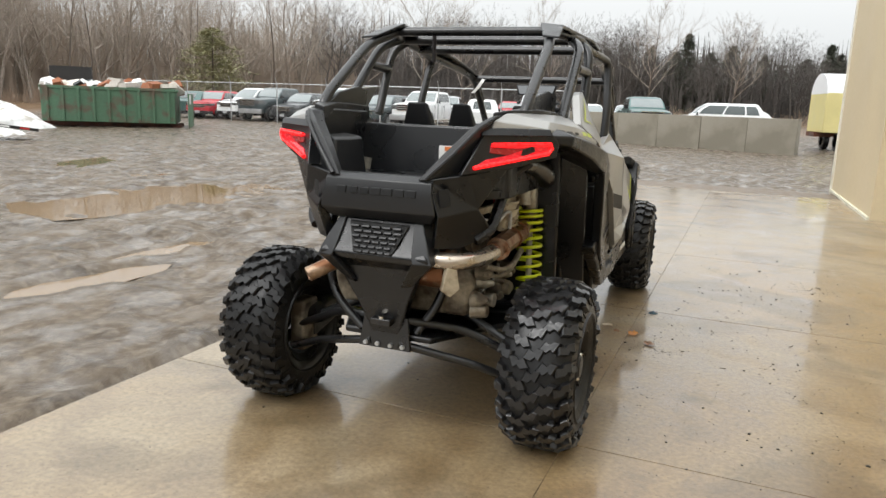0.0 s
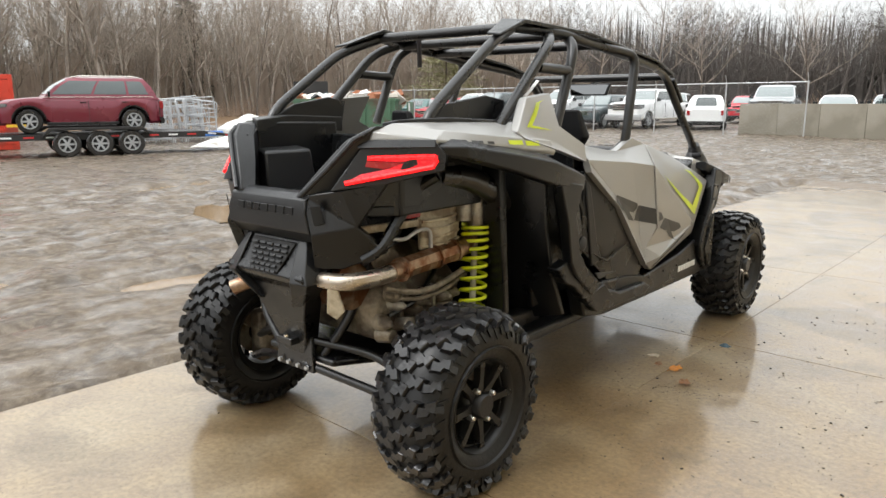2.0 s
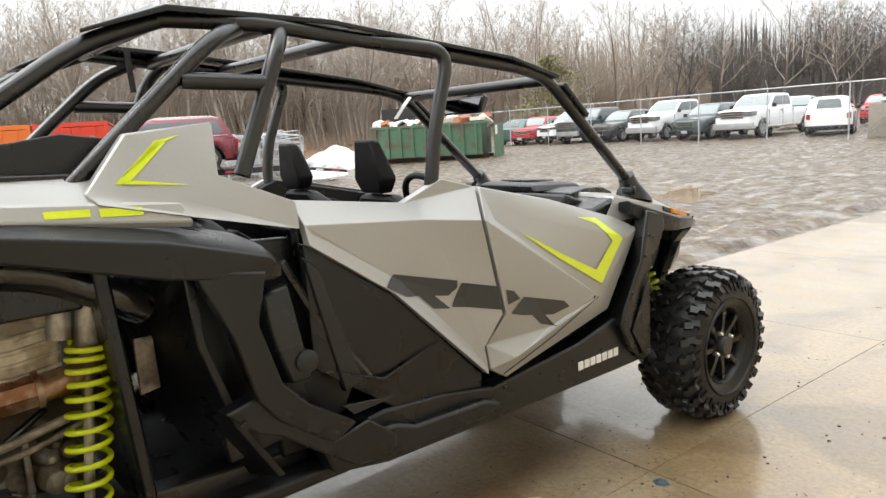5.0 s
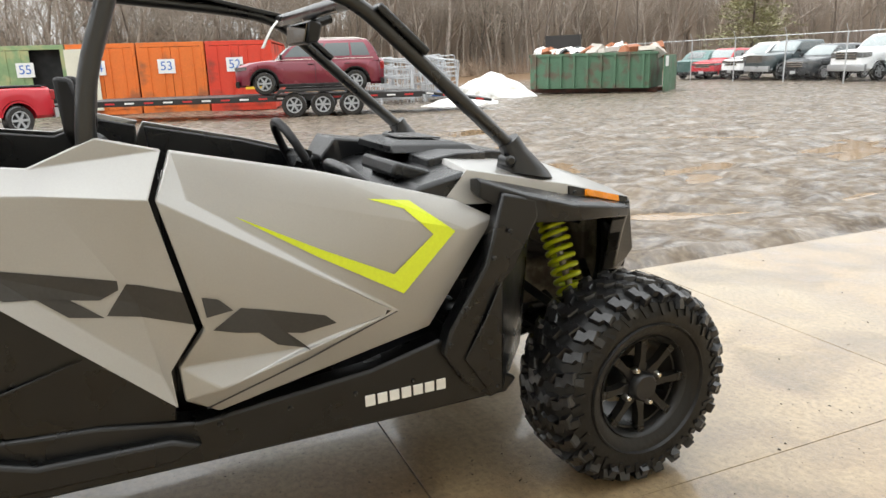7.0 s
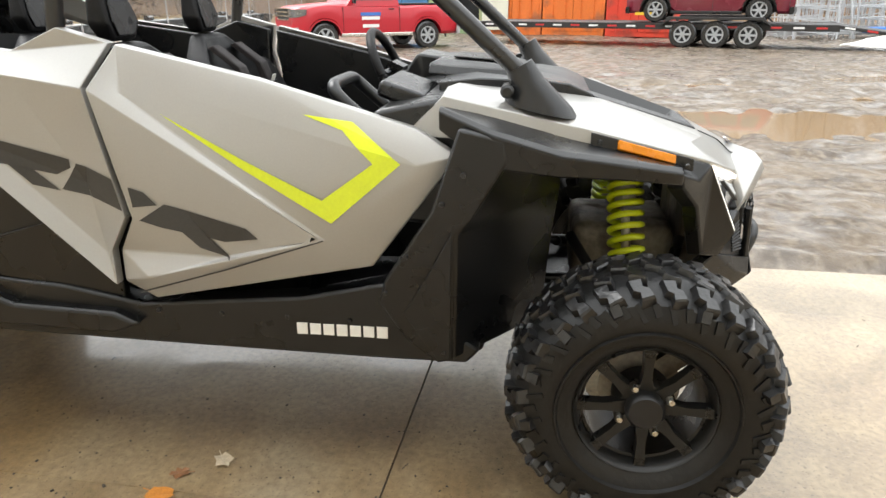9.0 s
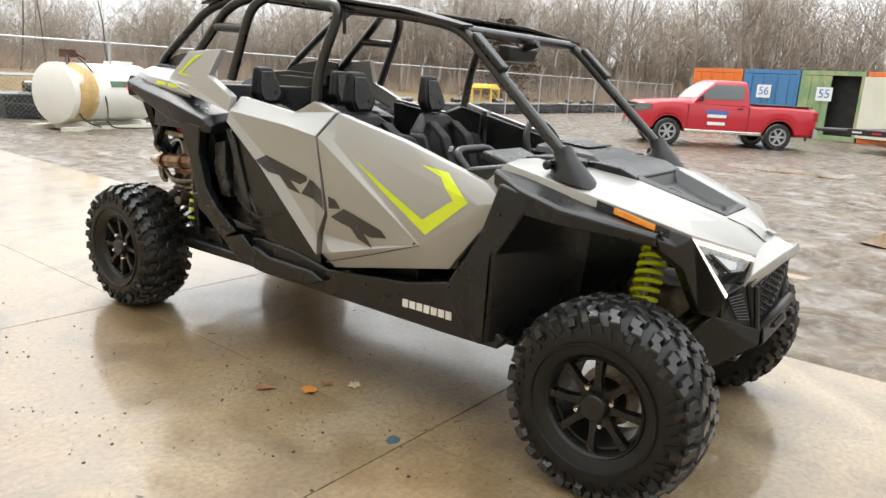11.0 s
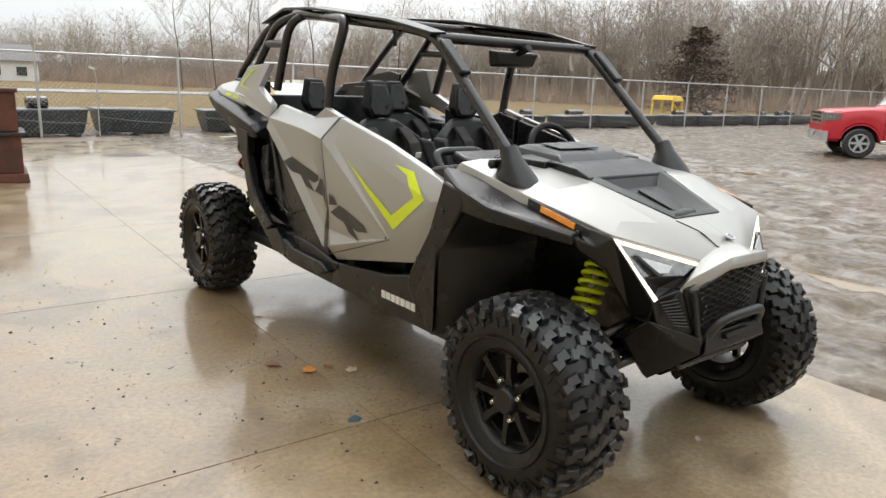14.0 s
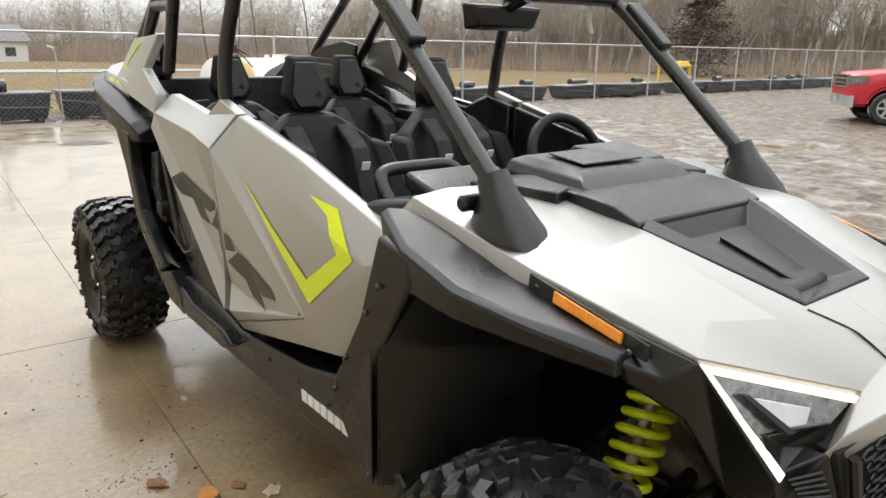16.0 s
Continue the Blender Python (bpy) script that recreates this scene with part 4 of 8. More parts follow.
    cuts = {"pickup": [0.05, 0.44, 0.96] if b1 - b0 > 2.0 else [0.10, 0.96], "suv": [0.06, 0.27, 0.60, 0.97], "sedan": [0.14, 0.52, 0.97]}[style]
    for sgn in (1, -1):
        for u, v in zip(cuts, cuts[1:]):
            pts = []
            for k in (0.20, 0.5, 0.90):
                z, x, lean = skin(k)
                ya, yb = b0 + (t0 - b0) * lean + 0.05, b1 + (t1 - b1) * lean - 0.14
                pts += [(sgn * (x + 0.010), ya + (yb - ya) * f, z) for f in (u + 0.012, v - 0.012)]
            quads = [(0, 1, 3, 2), (2, 3, 5, 4)]
            part("side_window", Geo().shell(pts, quads if sgn > 0 else [q[::-1] for q in quads], (-sgn * 0.03, 0, 0)), "carglass", cab)
        part("mirror", Geo().rings([[(sgn * (w + x), b1 - 0.36 + y, belt + z) for y, z in ((-0.03 * q, 0.02), (0.05 * q, 0.03), (0.04 * q, 0.19), (-0.03 * q, 0.18))] for x, q in ((-0.05, 0.6), (0.07, 1.1), (0.15, 0.8))]), "plastic", c, bevel=0.01)
        zl = nose - H * (0.075 if truck else 0.06)
        tall = H * (0.115 if truck else 0.075)
        wrap = [(w - 0.46, h + 0.012), (w - 0.20, h + 0.010), (w - 0.135, h - 0.03), (w - 0.070, h - 0.13), (w + 0.002, h - 0.34)]
        part("headlight", Geo().rings([[(sgn * x, y, zl - tall * f), (sgn * x, y, zl + tall * 0.5), (sgn * (x - 0.05), y - 0.05, zl + tall * 0.5), (sgn * (x - 0.05), y - 0.05, zl - tall * f)] for (x, y), f in zip(wrap, (0.5, 0.5, 0.5, 0.45, 0.2))]), "lens", c)
        part("tail_light", Geo().box((sgn * (w - 0.18), -h + 0.05, belt - H * 0.13), (0.15, 0.13, H * 0.14), (0, 0, sgn * 14)), "redlens", c, bevel=0.02)
        for y in (fa, ra):
            lip = []
            for a in range(-78, 79, 12):
                lip.append([(sgn * x, y + r * math.sin(radians(a)), wheel + r * math.cos(radians(a))) for x, r in ((w - 0.05, arch + 0.01), (w + 0.006, arch + 0.02), (w + 0.006, arch - 0.02), (w - 0.05, arch - 0.02))])
            part("wheel_arch", Geo().rings(lip), "plastic" if style == "suv" else paint, c)
            road_wheel(c, sgn * (w - 0.12), y, wheel, 0.24, sgn, rim)
        part("sill", Geo().box((sgn * (w - 0.05), (fa + ra) / 2, z0 + 0.03), (0.10, fa - ra - 2 * arch, 0.10)), "chrome" if truck else "plastic", c, bevel=0.02)
        for u in [0.0] + cuts[1:-1] + [1.0]:
            y = b0 + 0.06 + (b1 - 0.10 - b0) * u
            if abs(y - ra) > arch + 0.05 and abs(y - fa) > arch + 0.02:
                part("door_gap", Geo().box((sgn * (w - 0.012), y, (z0 + belt) / 2 + 0.02), (0.028, 0.012, (belt - z0) * 0.80)), "dark", c)
        for u in cuts[1 if len(cuts) > 2 else 0:-1]:
            part("door_handle", Geo().box((sgn * (w + 0.002), b0 + (b1 - b0) * u + 0.14, belt - 0.13), (0.03, 0.17, 0.03)), "plastic", c, bevel=0.008)
    gz, gh = nose - H * (0.085 if truck else 0.10), H * (0.155 if truck else 0.11)
    grille = part("grille", Geo().box((0, h - 0.025, gz), (W - (0.92 if truck else 0.98), 0.07, gh)), "dark", c, bevel=0.02)
    g = Geo().box((0, h + 0.008, gz + gh / 2), (W - 0.88, 0.03, 0.03)).box((0, h + 0.008, gz - gh / 2), (W - 0.88, 0.03, 0.03))
    for k in range(2 if truck else 1):
        g.box((0, h + 0.012, gz + (k - (0.5 if truck else 0)) * gh * 0.36), (W - 0.94, 0.02, 0.03))
    part("grille_bar", g, "chrome", grille)
    part("number_plate", Geo().box((0, h + 0.075, z0 + H * 0.08), (0.30, 0.012, 0.14)), "galv", c)
    for nm, sg in (("front_bumper", 1), ("rear_bumper", -1)):
        arc = [[(W * 0.49 * f, sg * (h - 0.02 + 0.07 * (1 - abs(f) ** 3) + d), z0 + H * zz) for d, zz in ((-0.10, -0.01), (0.0, 0.0), (0.02, 0.06), (0.0, 0.135 if truck else 0.11), (-0.10, 0.14 if truck else 0.115))] for f in (-1, -0.85, -0.5, 0, 0.5, 0.85, 1)]
        part(nm, Geo().rings(arc), "silvercar" if truck else "plastic", c)
    if truck:
        bl = b0 - (-h + 0.12)
        # Flat dark sheet on the closed body paints the bed's shaded hollow.
        part("truck_bed", Geo().box((0, -h + 0.1 + bl / 2, belt), (W - 0.34, bl - 0.12, 0.03)), "dark", c)
    return c


ROW = [(-29.2, 33.6, 12, "sedan", "greentruck", 4.5, 1.55, "teal car parked behind the fence"), (-27.9, 33.6, 190, "suv", "redpaint", 4.5, 1.62, "red parked suv seen from behind"),
       (-25.05, 33.7, 171, "suv", "whitepaint", 4.9, 1.85, "white parked suv behind the fence"), (-23.55, 34.0, 173, "pickup", "greypaint", 5.6, 1.9, "dark grey parked pickup with chrome grille"),
       (-21.45, 33.5, 177, "suv", "blackpaint", 4.5, 1.66, "black parked crossover behind the fence"), (-18.55, 34.1, 173, "pickup", "whitepaint", 5.9, 2.0, "white parked heavy pickup with dark grille"),
       (-16.25, 33.5, 177, "suv", "greypaint", 4.7, 1.7, "dark grey parked crossover behind the fence"), (-13.85, 34.1, 177, "pickup", "whitepaint", 5.9, 1.96, "white parked pickup with chrome wheels"),
       (-10.6, 33.4, 18, "suv", "whitepaint", 4.3, 1.62, "white parked crossover seen from behind")]
for x, y, r, style, paint, L, H, label in ROW:
    car(label, pose(x, y, rise(y) - 0.05, 0, 0, r), style, paint, L=L, H=H, W=2.0 if style == "pickup" else 1.84, wheel=0.4 if style == "pickup" else 0.34)
ROW2 = [(-8.3, 36.6, 190, "pickup", "silvercar", 5.9, 2.0, "silver parked pickup behind the retaining wall"), (-5.6, 36.9, 192, "sedan", "whitepaint", 4.8, 1.5, "white parked sedan behind the retaining wall"),
        (-3.9, 40.5, 190, "sedan", "silvercar", 4.6, 1.5, "silver parked sedan behind the retaining wall"), (-2.7, 36.6, 196, "pickup", "greentruck", 5.8, 1.95, "teal parked pickup behind the retaining wall"),
        (0.9, 36.4, 100, "suv", "whitepaint", 4.9, 1.75, "white parked suv standing side-on behind the wall"), (-11.6, 42.5, 195, "sedan", "redpaint", 4.5, 1.5, "red parked car in the back row"),
        (-15.6, 41.5, 195, "suv", "silvercar", 4.6, 1.7, "silver parked suv in the back row"), (2.2, 40.0, 100, "sedan", "whitepaint", 4.6, 1.5, "white parked car in the back row")]
for x, y, r, style, paint, L, H, label in ROW2:
    car(label, pose(x, y, rise(y) + 0.02, 0, 0, r), style, paint, L=L, H=H, W=2.0 if style == "pickup" else 1.84, wheel=0.38 if style == "pickup" else 0.34)
red = car("red pickup truck with a worn door sign standing in the yard", pose(-19.30, -2.26, -0.05, 0, 0, 216), "pickup", "redpaint", L=5.2, H=1.9, W=2.0, group="yard vehicles", wheel=0.39)
for k, (w, z, m_) in enumerate(((0.62, 1.00, "numblue"), (0.55, 0.89, "white"), (0.50, 0.68, "white"))):
    part("sign_bar", Geo().box((-1.006, 0.35, z), (0.01, w, 0.09)), m_, red, "plain bar of an unreadable door sign")
SUV_AT = pose(-21.1, 7.92, 0.66, 0, 0, 162)
suv = car("maroon suv strapped onto a flatbed trailer", SUV_AT, "suv", "maroon", L=4.7, H=1.68, W=1.85, group="yard vehicles", wheel=0.36, rim="wheelsilver")
for sgn in (1, -1):
    part("chrome_trim", Geo().tube([(sgn * 0.868, -2.05, 1.075), (sgn * 0.872, 1.10, 1.065)], 0.008, 6), "chrome", suv)
    part("roof_rail", Geo().tube([(sgn * 0.58, -1.75, 1.65), (sgn * 0.60, -1.55, 1.70), (sgn * 0.60, 0.0, 1.71), (sgn * 0.58, 0.25, 1.65)], 0.018, 8, 0.1), "chrome", suv)


def trailer():
    t = thing("flatbed_trailer", "black triple-axle flatbed car trailer with red and white tape", "trailer", "yard vehicles", pose(-21.77, 6.3, -0.05, 0, 0, -18))
    part("deck", Geo().box((0, 0.0, 0.63), (2.3, 10.6, 0.10)), "deck", t, bevel=0.01)
    for sgn in (1, -1):
        part("side_rail", Geo().box((sgn * 1.17, 0, 0.60), (0.08, 10.6, 0.18)), "deck", t, bevel=0.008)
        for k in range(18):
            part("tape", Geo().box((sgn * 1.213, -5.0 + k * 0.58, 0.60), (0.006, 0.28, 0.05)), "redstripe" if k % 2 else "white", t)
        part("fender", Geo().plate([(sgn * 1.2, 0.55, 0.62), (sgn * 1.2, 0.75, 0.88), (sgn * 1.2, 3.35, 0.88), (sgn * 1.2, 3.6, 0.62), (sgn * 1.2, 3.3, 0.80), (sgn * 1.2, 0.85, 0.80)], (sgn * 0.28, 0, 0)), "deck", t, bevel=0.01)
        for k in range(3):
            road_wheel(t, sgn * 1.33, 1.2 + k * 0.90, 0.39, 0.24, sgn)
    part("ramp", Geo().plate([(-1.1, 5.3, 0.68), (1.1, 5.3, 0.68), (1.1, 7.6, 0.36), (-1.1, 7.6, 0.36)], (0, 0, -0.09)), "deck", t, bevel=0.01)
    for sgn in (1, -1):
        for k in range(4):
            part("tape", Geo().box((sgn * 1.106, 5.55 + k * 0.55, 0.60 - 0.076 * k), (0.006, 0.26, 0.05), (-8, 0, 0)), "redstripe" if k % 2 else "white", t)
    part("tongue", Geo().tube([(0.6, -5.3, 0.6), (0, -7.2, 0.55)], 0.06, 8).tube([(-0.6, -5.3, 0.6), (0, -7.2, 0.55)], 0.06, 8).tube([(0, -7.2, 0.1), (0, -7.2, 0.9)], 0.04, 8), "deck", t)
    part("ratchet_strap", Geo().box((1.0, -0.05, 0.95), (0.08, 0.5, 0.08)), "yellow", t)


trailer()


# ---------------------------------------------------------------- shipping containers
def text(name, body, size, m, material, parent):
    cu = bpy.data.curves.new(name, "FONT")
    cu.body, cu.size, cu.align_x, cu.align_y, cu.extrude = body, size, "CENTER", "CENTER", 0.003
    tmp = bpy.data.objects.new(name, cu)
    scene.collection.objects.link(tmp)
    me = bpy.data.meshes.new_from_object(tmp.evaluated_get(bpy.context.evaluated_depsgraph_get()))
    bpy.data.objects.remove(tmp)
    bpy.data.curves.remove(cu)
    me.materials.clear()
    return part(name, me, material, parent, at=m)


def container(k, paint, number, label, opened=False, length=6.06):
    turn = 18
    x, y = -25.9 - 2.5 * k * math.sin(radians(turn)), 6.45 - 2.5 * k * math.cos(radians(turn))
    c = thing("shipping_container", label, "container", "shipping containers", pose(x, y, -0.05, 0, 0, -turn))
    w, h = 2.44, 2.59
    g = Geo()
    for sgn in (1, -1):
        n = 22
        loop = []
        for k in range(n + 1):
            yy = -length * k / n
            d = 0.036 * ((k // 1) % 2)
            loop.append((yy, sgn * (w / 2 - 0.01 - d)))
        g.plate([(a, b, 0.12) for a, b in loop] + [(a, b - sgn * 0.05, 0.12) for a, b in reversed(loop)], (0, 0, h - 0.24))
    g.box((-length / 2, 0, h - 0.03), (length, w - 0.04, 0.06)).box((-length / 2, 0, 0.1), (length, w - 0.04, 0.12)).box((-length + 0.04, 0, h / 2), (0.06, w - 0.04, h - 0.1))
    part("body", g, paint, c)
    g = Geo()
    for s in (1, -1):
        g.box((-0.06, s * (w / 2 - 0.07), h / 2), (0.14, 0.14, h))
    g.box((-0.06, 0, h - 0.08), (0.13, w, 0.16)).box((-0.06, 0, 0.09), (0.13, w, 0.18))
    part("door_frame", g, paint, c, bevel=0.008)
    if opened:
        # Dark sheet across the hollow box stands in for its shaded depth.
        part("inside", Geo().box((-0.4, 0, h / 2), (0.05, w - 0.2, h - 0.3)), "dark", c)
    for s in (1, -1):
        if opened and s > 0:
            d = part("door", Geo().box((0.12, w / 2 + 0.6, h / 2), (0.06, 1.12, h - 0.36)), "cream", c, "open cream-coloured container door", bevel=0.008)
            continue
        d = part("door", Geo().box((0.0, s * 0.56, h / 2), (0.05, 1.1, h - 0.36)), paint, c, bevel=0.008)
        for k in (0, 1):
            part("lock_rod", Geo().tube([(0.05, s * (0.3 + 0.5 * k), 0.15), (0.05, s * (0.3 + 0.5 * k), h - 0.12)], 0.02, 6), paint, d)
        for z in (0.6, 1.1, 1.6, 2.1):
            part("hinge", Geo().box((0.03, s * 1.08, z), (0.06, 0.12, 0.08)), paint, d)
            part("panel_rib", Geo().box((0.028, s * 0.56, z + 0.2), (0.015, 0.9, 0.04)), paint, d)
    if number:
        p = part("number_plate", Geo().box((0.085, -0.18, 1.72), (0.01, 0.62, 0.52)), "white", c, "white plate with a blue number")
        text("number", number, 0.46, Matrix.Translation((0.095, -0.18, 1.72)) @ pose(0, 0, 0, 90, 0, 90), "numblue", p)


for y, paint, number, label, op in ((0, "redbox", "52", "red shipping container with white number plate", False), (1, "orange", "53", "orange shipping container with white number plate", False),
                                    (2, "orange", "54", "weathered orange shipping container with number plate", False), (3, "greenbox", "55", "faded green shipping container standing open", True),
                                    (4, "bluebox", "56", "blue shipping container with number plate", False), (5, "orange", "49", "orange shipping container behind the red truck", False)):
    container(y, paint, number, label, op)


# ---------------------------------------------------------------- dumpster, scaffold stack, snow
def dumpster():
    d = thing("roll_off_dumpster", "dented green steel roll-off dumpster heaped with scrap", "dumpster", "", pose(-23.58, 21.32, 0.06, 0, 0, 36))
    L, W, H = 5.2, 2.4, 1.40
    for s in (1, -1):
        part("side_wall", Geo().box((0, s * (W / 2), 0.2 + H / 2), (L, 0.05, H)), "greensteel", d, bevel=0.01)
        part("top_rail", Geo().box((0, s * (W / 2), 0.2 + H), (L + 0.1, 0.14, 0.12)), "greensteel", d, bevel=0.01)
        part("end_wall", Geo().box((s * (L / 2 - 0.03), 0, 0.2 + H / 2), (0.05, W - 0.06, H)), "greensteel", d, bevel=0.01)
        part("end_rail", Geo().box((s * L / 2, 0, 0.2 + H), (0.13, W - 0.16, 0.115)), "greensteel", d, bevel=0.01)
    part("floor_plate", Geo().box((0, 0, 0.22), (L - 0.1, W - 0.06, 0.06)), "greensteel", d)
    for s in (1, -1):
        for k in range(9):
            part("rib", Geo().box((-L / 2 + 0.25 + k * (L - 0.5) / 8, s * (W / 2 + 0.06), 0.2 + H / 2), (0.1, 0.09, H)), "greensteel", d, bevel=0.008)
        part("skid_rail", Geo().box((0, s * 0.55, 0.09), (L + 0.4, 0.14, 0.18)), "rust", d)
    part("tailgate", Geo().box((L / 2 + 0.55, 0.1, 0.75), (0.06, W, 1.5)), "greensteel", d, bevel=0.01)
    part("warning_label", Geo().box((L / 2 + 0.6, -0.8, 1.25), (0.02, 0.5, 0.4)), "white", d)
    part("head_plate", Geo().box((-L / 2 + 0.75, 0.9, 1.95), (1.7, 0.06, 1.1)), "deck", d, "dark upright steel panel")
    rng = random.Random(5)
    for k in range(60):
        s = rng.uniform(0.15, 0.6)
        g = Geo().box((0, 0, 0), (s * rng.uniform(0.8, 2.2), s, s * rng.uniform(0.3, 0.9)), None, rng.uniform(0.5, 1))
        part("scrap", g, rng.choice(("debris", "debris", "rustdebris", "rustdebris", "white", "white", "pallet")), d, at=pose(rng.uniform(-2.8, 2.7), rng.uniform(-0.9, 0.9), 1.62 + rng.uniform(-0.1, 0.22), rng.uniform(-40, 40), rng.uniform(-30, 30), rng.uniform(0, 180)))


dumpster()


def scaffold_stack():
    s = thing("scaffold_stack", "leaning stack of galvanised scaffold frames beside the trailer", "scaffolding", "", pose(-25.6, 14.0, -0.05, 0, 0, 8))
    rng = random.Random(9)
    f = Geo()
    f.tube([(0, 0, 0), (0, 0, 1.75), (0, 1.5, 1.75), (0, 1.5, 0)], 0.024, 6, 0.12)
    for z in (0.3, 0.7, 1.1, 1.45):
        f.tube([(0, 0, z), (0, 1.5, z)], 0.018, 6)
    for y in (0.4, 0.8, 1.15):
        f.tube([(0, y, 0.3), (0, y, 1.45)], 0.014, 6)
    me = mesh("frame", f)
    for k in range(26):
        part("frame", me, "galv", s, at=pose(-1.0 + (k % 13) * 0.17, -2.6 + (k // 13) * 2.2 + rng.uniform(-0.2, 0.2), 0.02, rng.uniform(-6, 6), rng.uniform(-16, 4), rng.uniform(-14, 14)))
    for k in range(16):
        part("brace", Geo().tube([(-1.2 + 0.1 * k, -2.8 + rng.uniform(-0.3, 0.3), 0.1 + 0.05 * (k % 5)), (-1.0 + 0.1 * k, 2.2 + rng.uniform(-0.5, 0.4), 0.1 + 0.06 * (k % 6))], 0.02, 6), "galv", s)
    part("blue_sheet", Geo().box((1.4, 0.2, 0.35), (0.5, 1.4, 0.2), (0, 0, 6), 0.8), "bluetarp", s, bevel=0.05)


scaffold_stack()


def heap(name, at, rx, ry, h, material, label, category, seed):
    n, m = 40, 14
    rings = []
    for j in range(m + 1):
        u = j / m
        ring = []
        for k in range(n):
            a = 2 * math.pi * k / n
            r = (1 - u) ** 0.8
            q = 1 + 0.34 * noise.noise((math.cos(a) * 1.6 + seed, math.sin(a) * 1.6, u * 2)) + 0.10 * noise.noise((math.cos(a) * 5, math.sin(a) * 5 + seed, u * 6))
            ring.append((rx * r * q * math.cos(a), ry * r * q * math.sin(a), h * u ** 0.8 * (1 + 0.12 * noise.noise((a * 2, u * 3, seed))) - 0.08))
        rings.append(ring)
    return tagged(part(name, Geo().rings(rings), material, at=at, smooth=60), label, category)


heap("snow_mound", pose(-24.9, 16.8, 0), 2.0, 1.9, 1.08, "snow", "melting dirty snow heap beside the dumpster", "snow", 3)
heap("snow_strip", pose(-22.0, 13.9, 0), 1.2, 1.5, 0.35, "snow", "low thawing strip of dirty snow", "snow", 8)


# ---------------------------------------------------------------- fuel tank, crate, pallets, far machines
def fuel_tank():
    t = thing("fuel_tank", "white horizontal steel fuel tank with rust stain on skids", "tank", "", pose(-5.45, -12.0, -0.04, 0, 0, 14))
    r, L = 0.64, 2.25
    part("shell", Geo().turned([(-L / 2 - 0.09, 0.05), (-L / 2 - 0.07, r * 0.7), (-L / 2, r), (L / 2, r), (L / 2 + 0.07, r * 0.7), (L / 2 + 0.09, 0.05)], n=40, at=(0, 0, r + 0.13)), "tank", t, smooth=50)
    part("rust_band", Geo().turned([(L / 2 - 0.62, r + 0.003), (L / 2 - 0.14, r + 0.004), (L / 2 - 0.14, r - 0.02), (L / 2 - 0.62, r - 0.02)], n=40, loop=True, at=(0, 0, r + 0.13)), "ochre", t, "rust-streaked band at the filler end")
    for x in (-0.75, 0.75):
        part("skid", Geo().box((x, 0, 0.08), (0.14, 1.2, 0.2)), "tank", t, bevel=0.01)
    part("timber", Geo().box((0, 0.5, 0.03), (2.7, 0.16, 0.1)), "cream", t)
    part("timber", Geo().box((0, -0.5, 0.03), (2.7, 0.16, 0.1)), "cream", t)
    pump = part("pump", Geo().tube([(0.72, 0, 1.3), (0.72, 0, 1.62)], 0.045, 10).box((0.72, 0.02, 1.6), (0.26, 0.2, 0.16)).tube([(0.6, 0.1, 1.62), (0.5, 0.3, 1.5)], 0.03, 8), "rust", t, "rusty fuel transfer pump")
    part("hose", Geo().tube([(0.8, 0.1, 1.6), (1.0, 0.3, 1.2), (1.02, 0.42, 0.6), (0.86, 0.55, 0.2), (0.6, 0.75, 0.08)], 0.02, 8, 0.2), "rubber", t)
    part("hose", Geo().tube([(0.62, 0.1, 1.6), (0.45, 0.5, 1.2), (0.3, 0.66, 0.6), (0.5, 0.8, 0.06), (-0.5, 1.0, 0.03), (-1.5, 0.8, 0.03)], 0.018, 8, 0.3), "rubber", t)
    part("vent_cap", Geo().tube([(-0.3, 0, 1.3), (-0.3, 0, 1.48)], 0.06, 10).box((-0.75, 0, 1.42), (0.34, 0.3, 0.14)), "tank", t)
    part("label", Geo().box((-0.10, 0.606, 0.99), (0.50, 0.02, 0.13), (22, 0, 0)), "greensteel", t, "green bar of an unreadable label")


fuel_tank()


def crate():
    c = thing("steel_stand", "rusty red-brown steel stand with a ledge on the slab", "stand", "", pose(1.50, -6.55, 0, 0, 0, -6))
    part("base", Geo().box((0, 0, 0.06), (1.16, 1.0, 0.12), None, 0.97), "rust", c, bevel=0.01)
    part("lower_box", Geo().box((0, 0, 0.37), (1.04, 0.9, 0.5)), "rust", c, bevel=0.012)
    part("ledge", Geo().box((0, 0, 0.64), (1.16, 1.0, 0.05)), "deck", c, bevel=0.01)
    part("upper_box", Geo().box((0, 0, 0.93), (1.0, 0.86, 0.52)), "rust", c, bevel=0.012)
    part("cap", Geo().box((0, 0, 1.21), (1.06, 0.92, 0.05)), "rust", c, bevel=0.01)
    part("cap_lip", Geo().box((0.1, 0, 1.26), (0.5, 0.5, 0.06)), "deck", c, bevel=0.01)


crate()


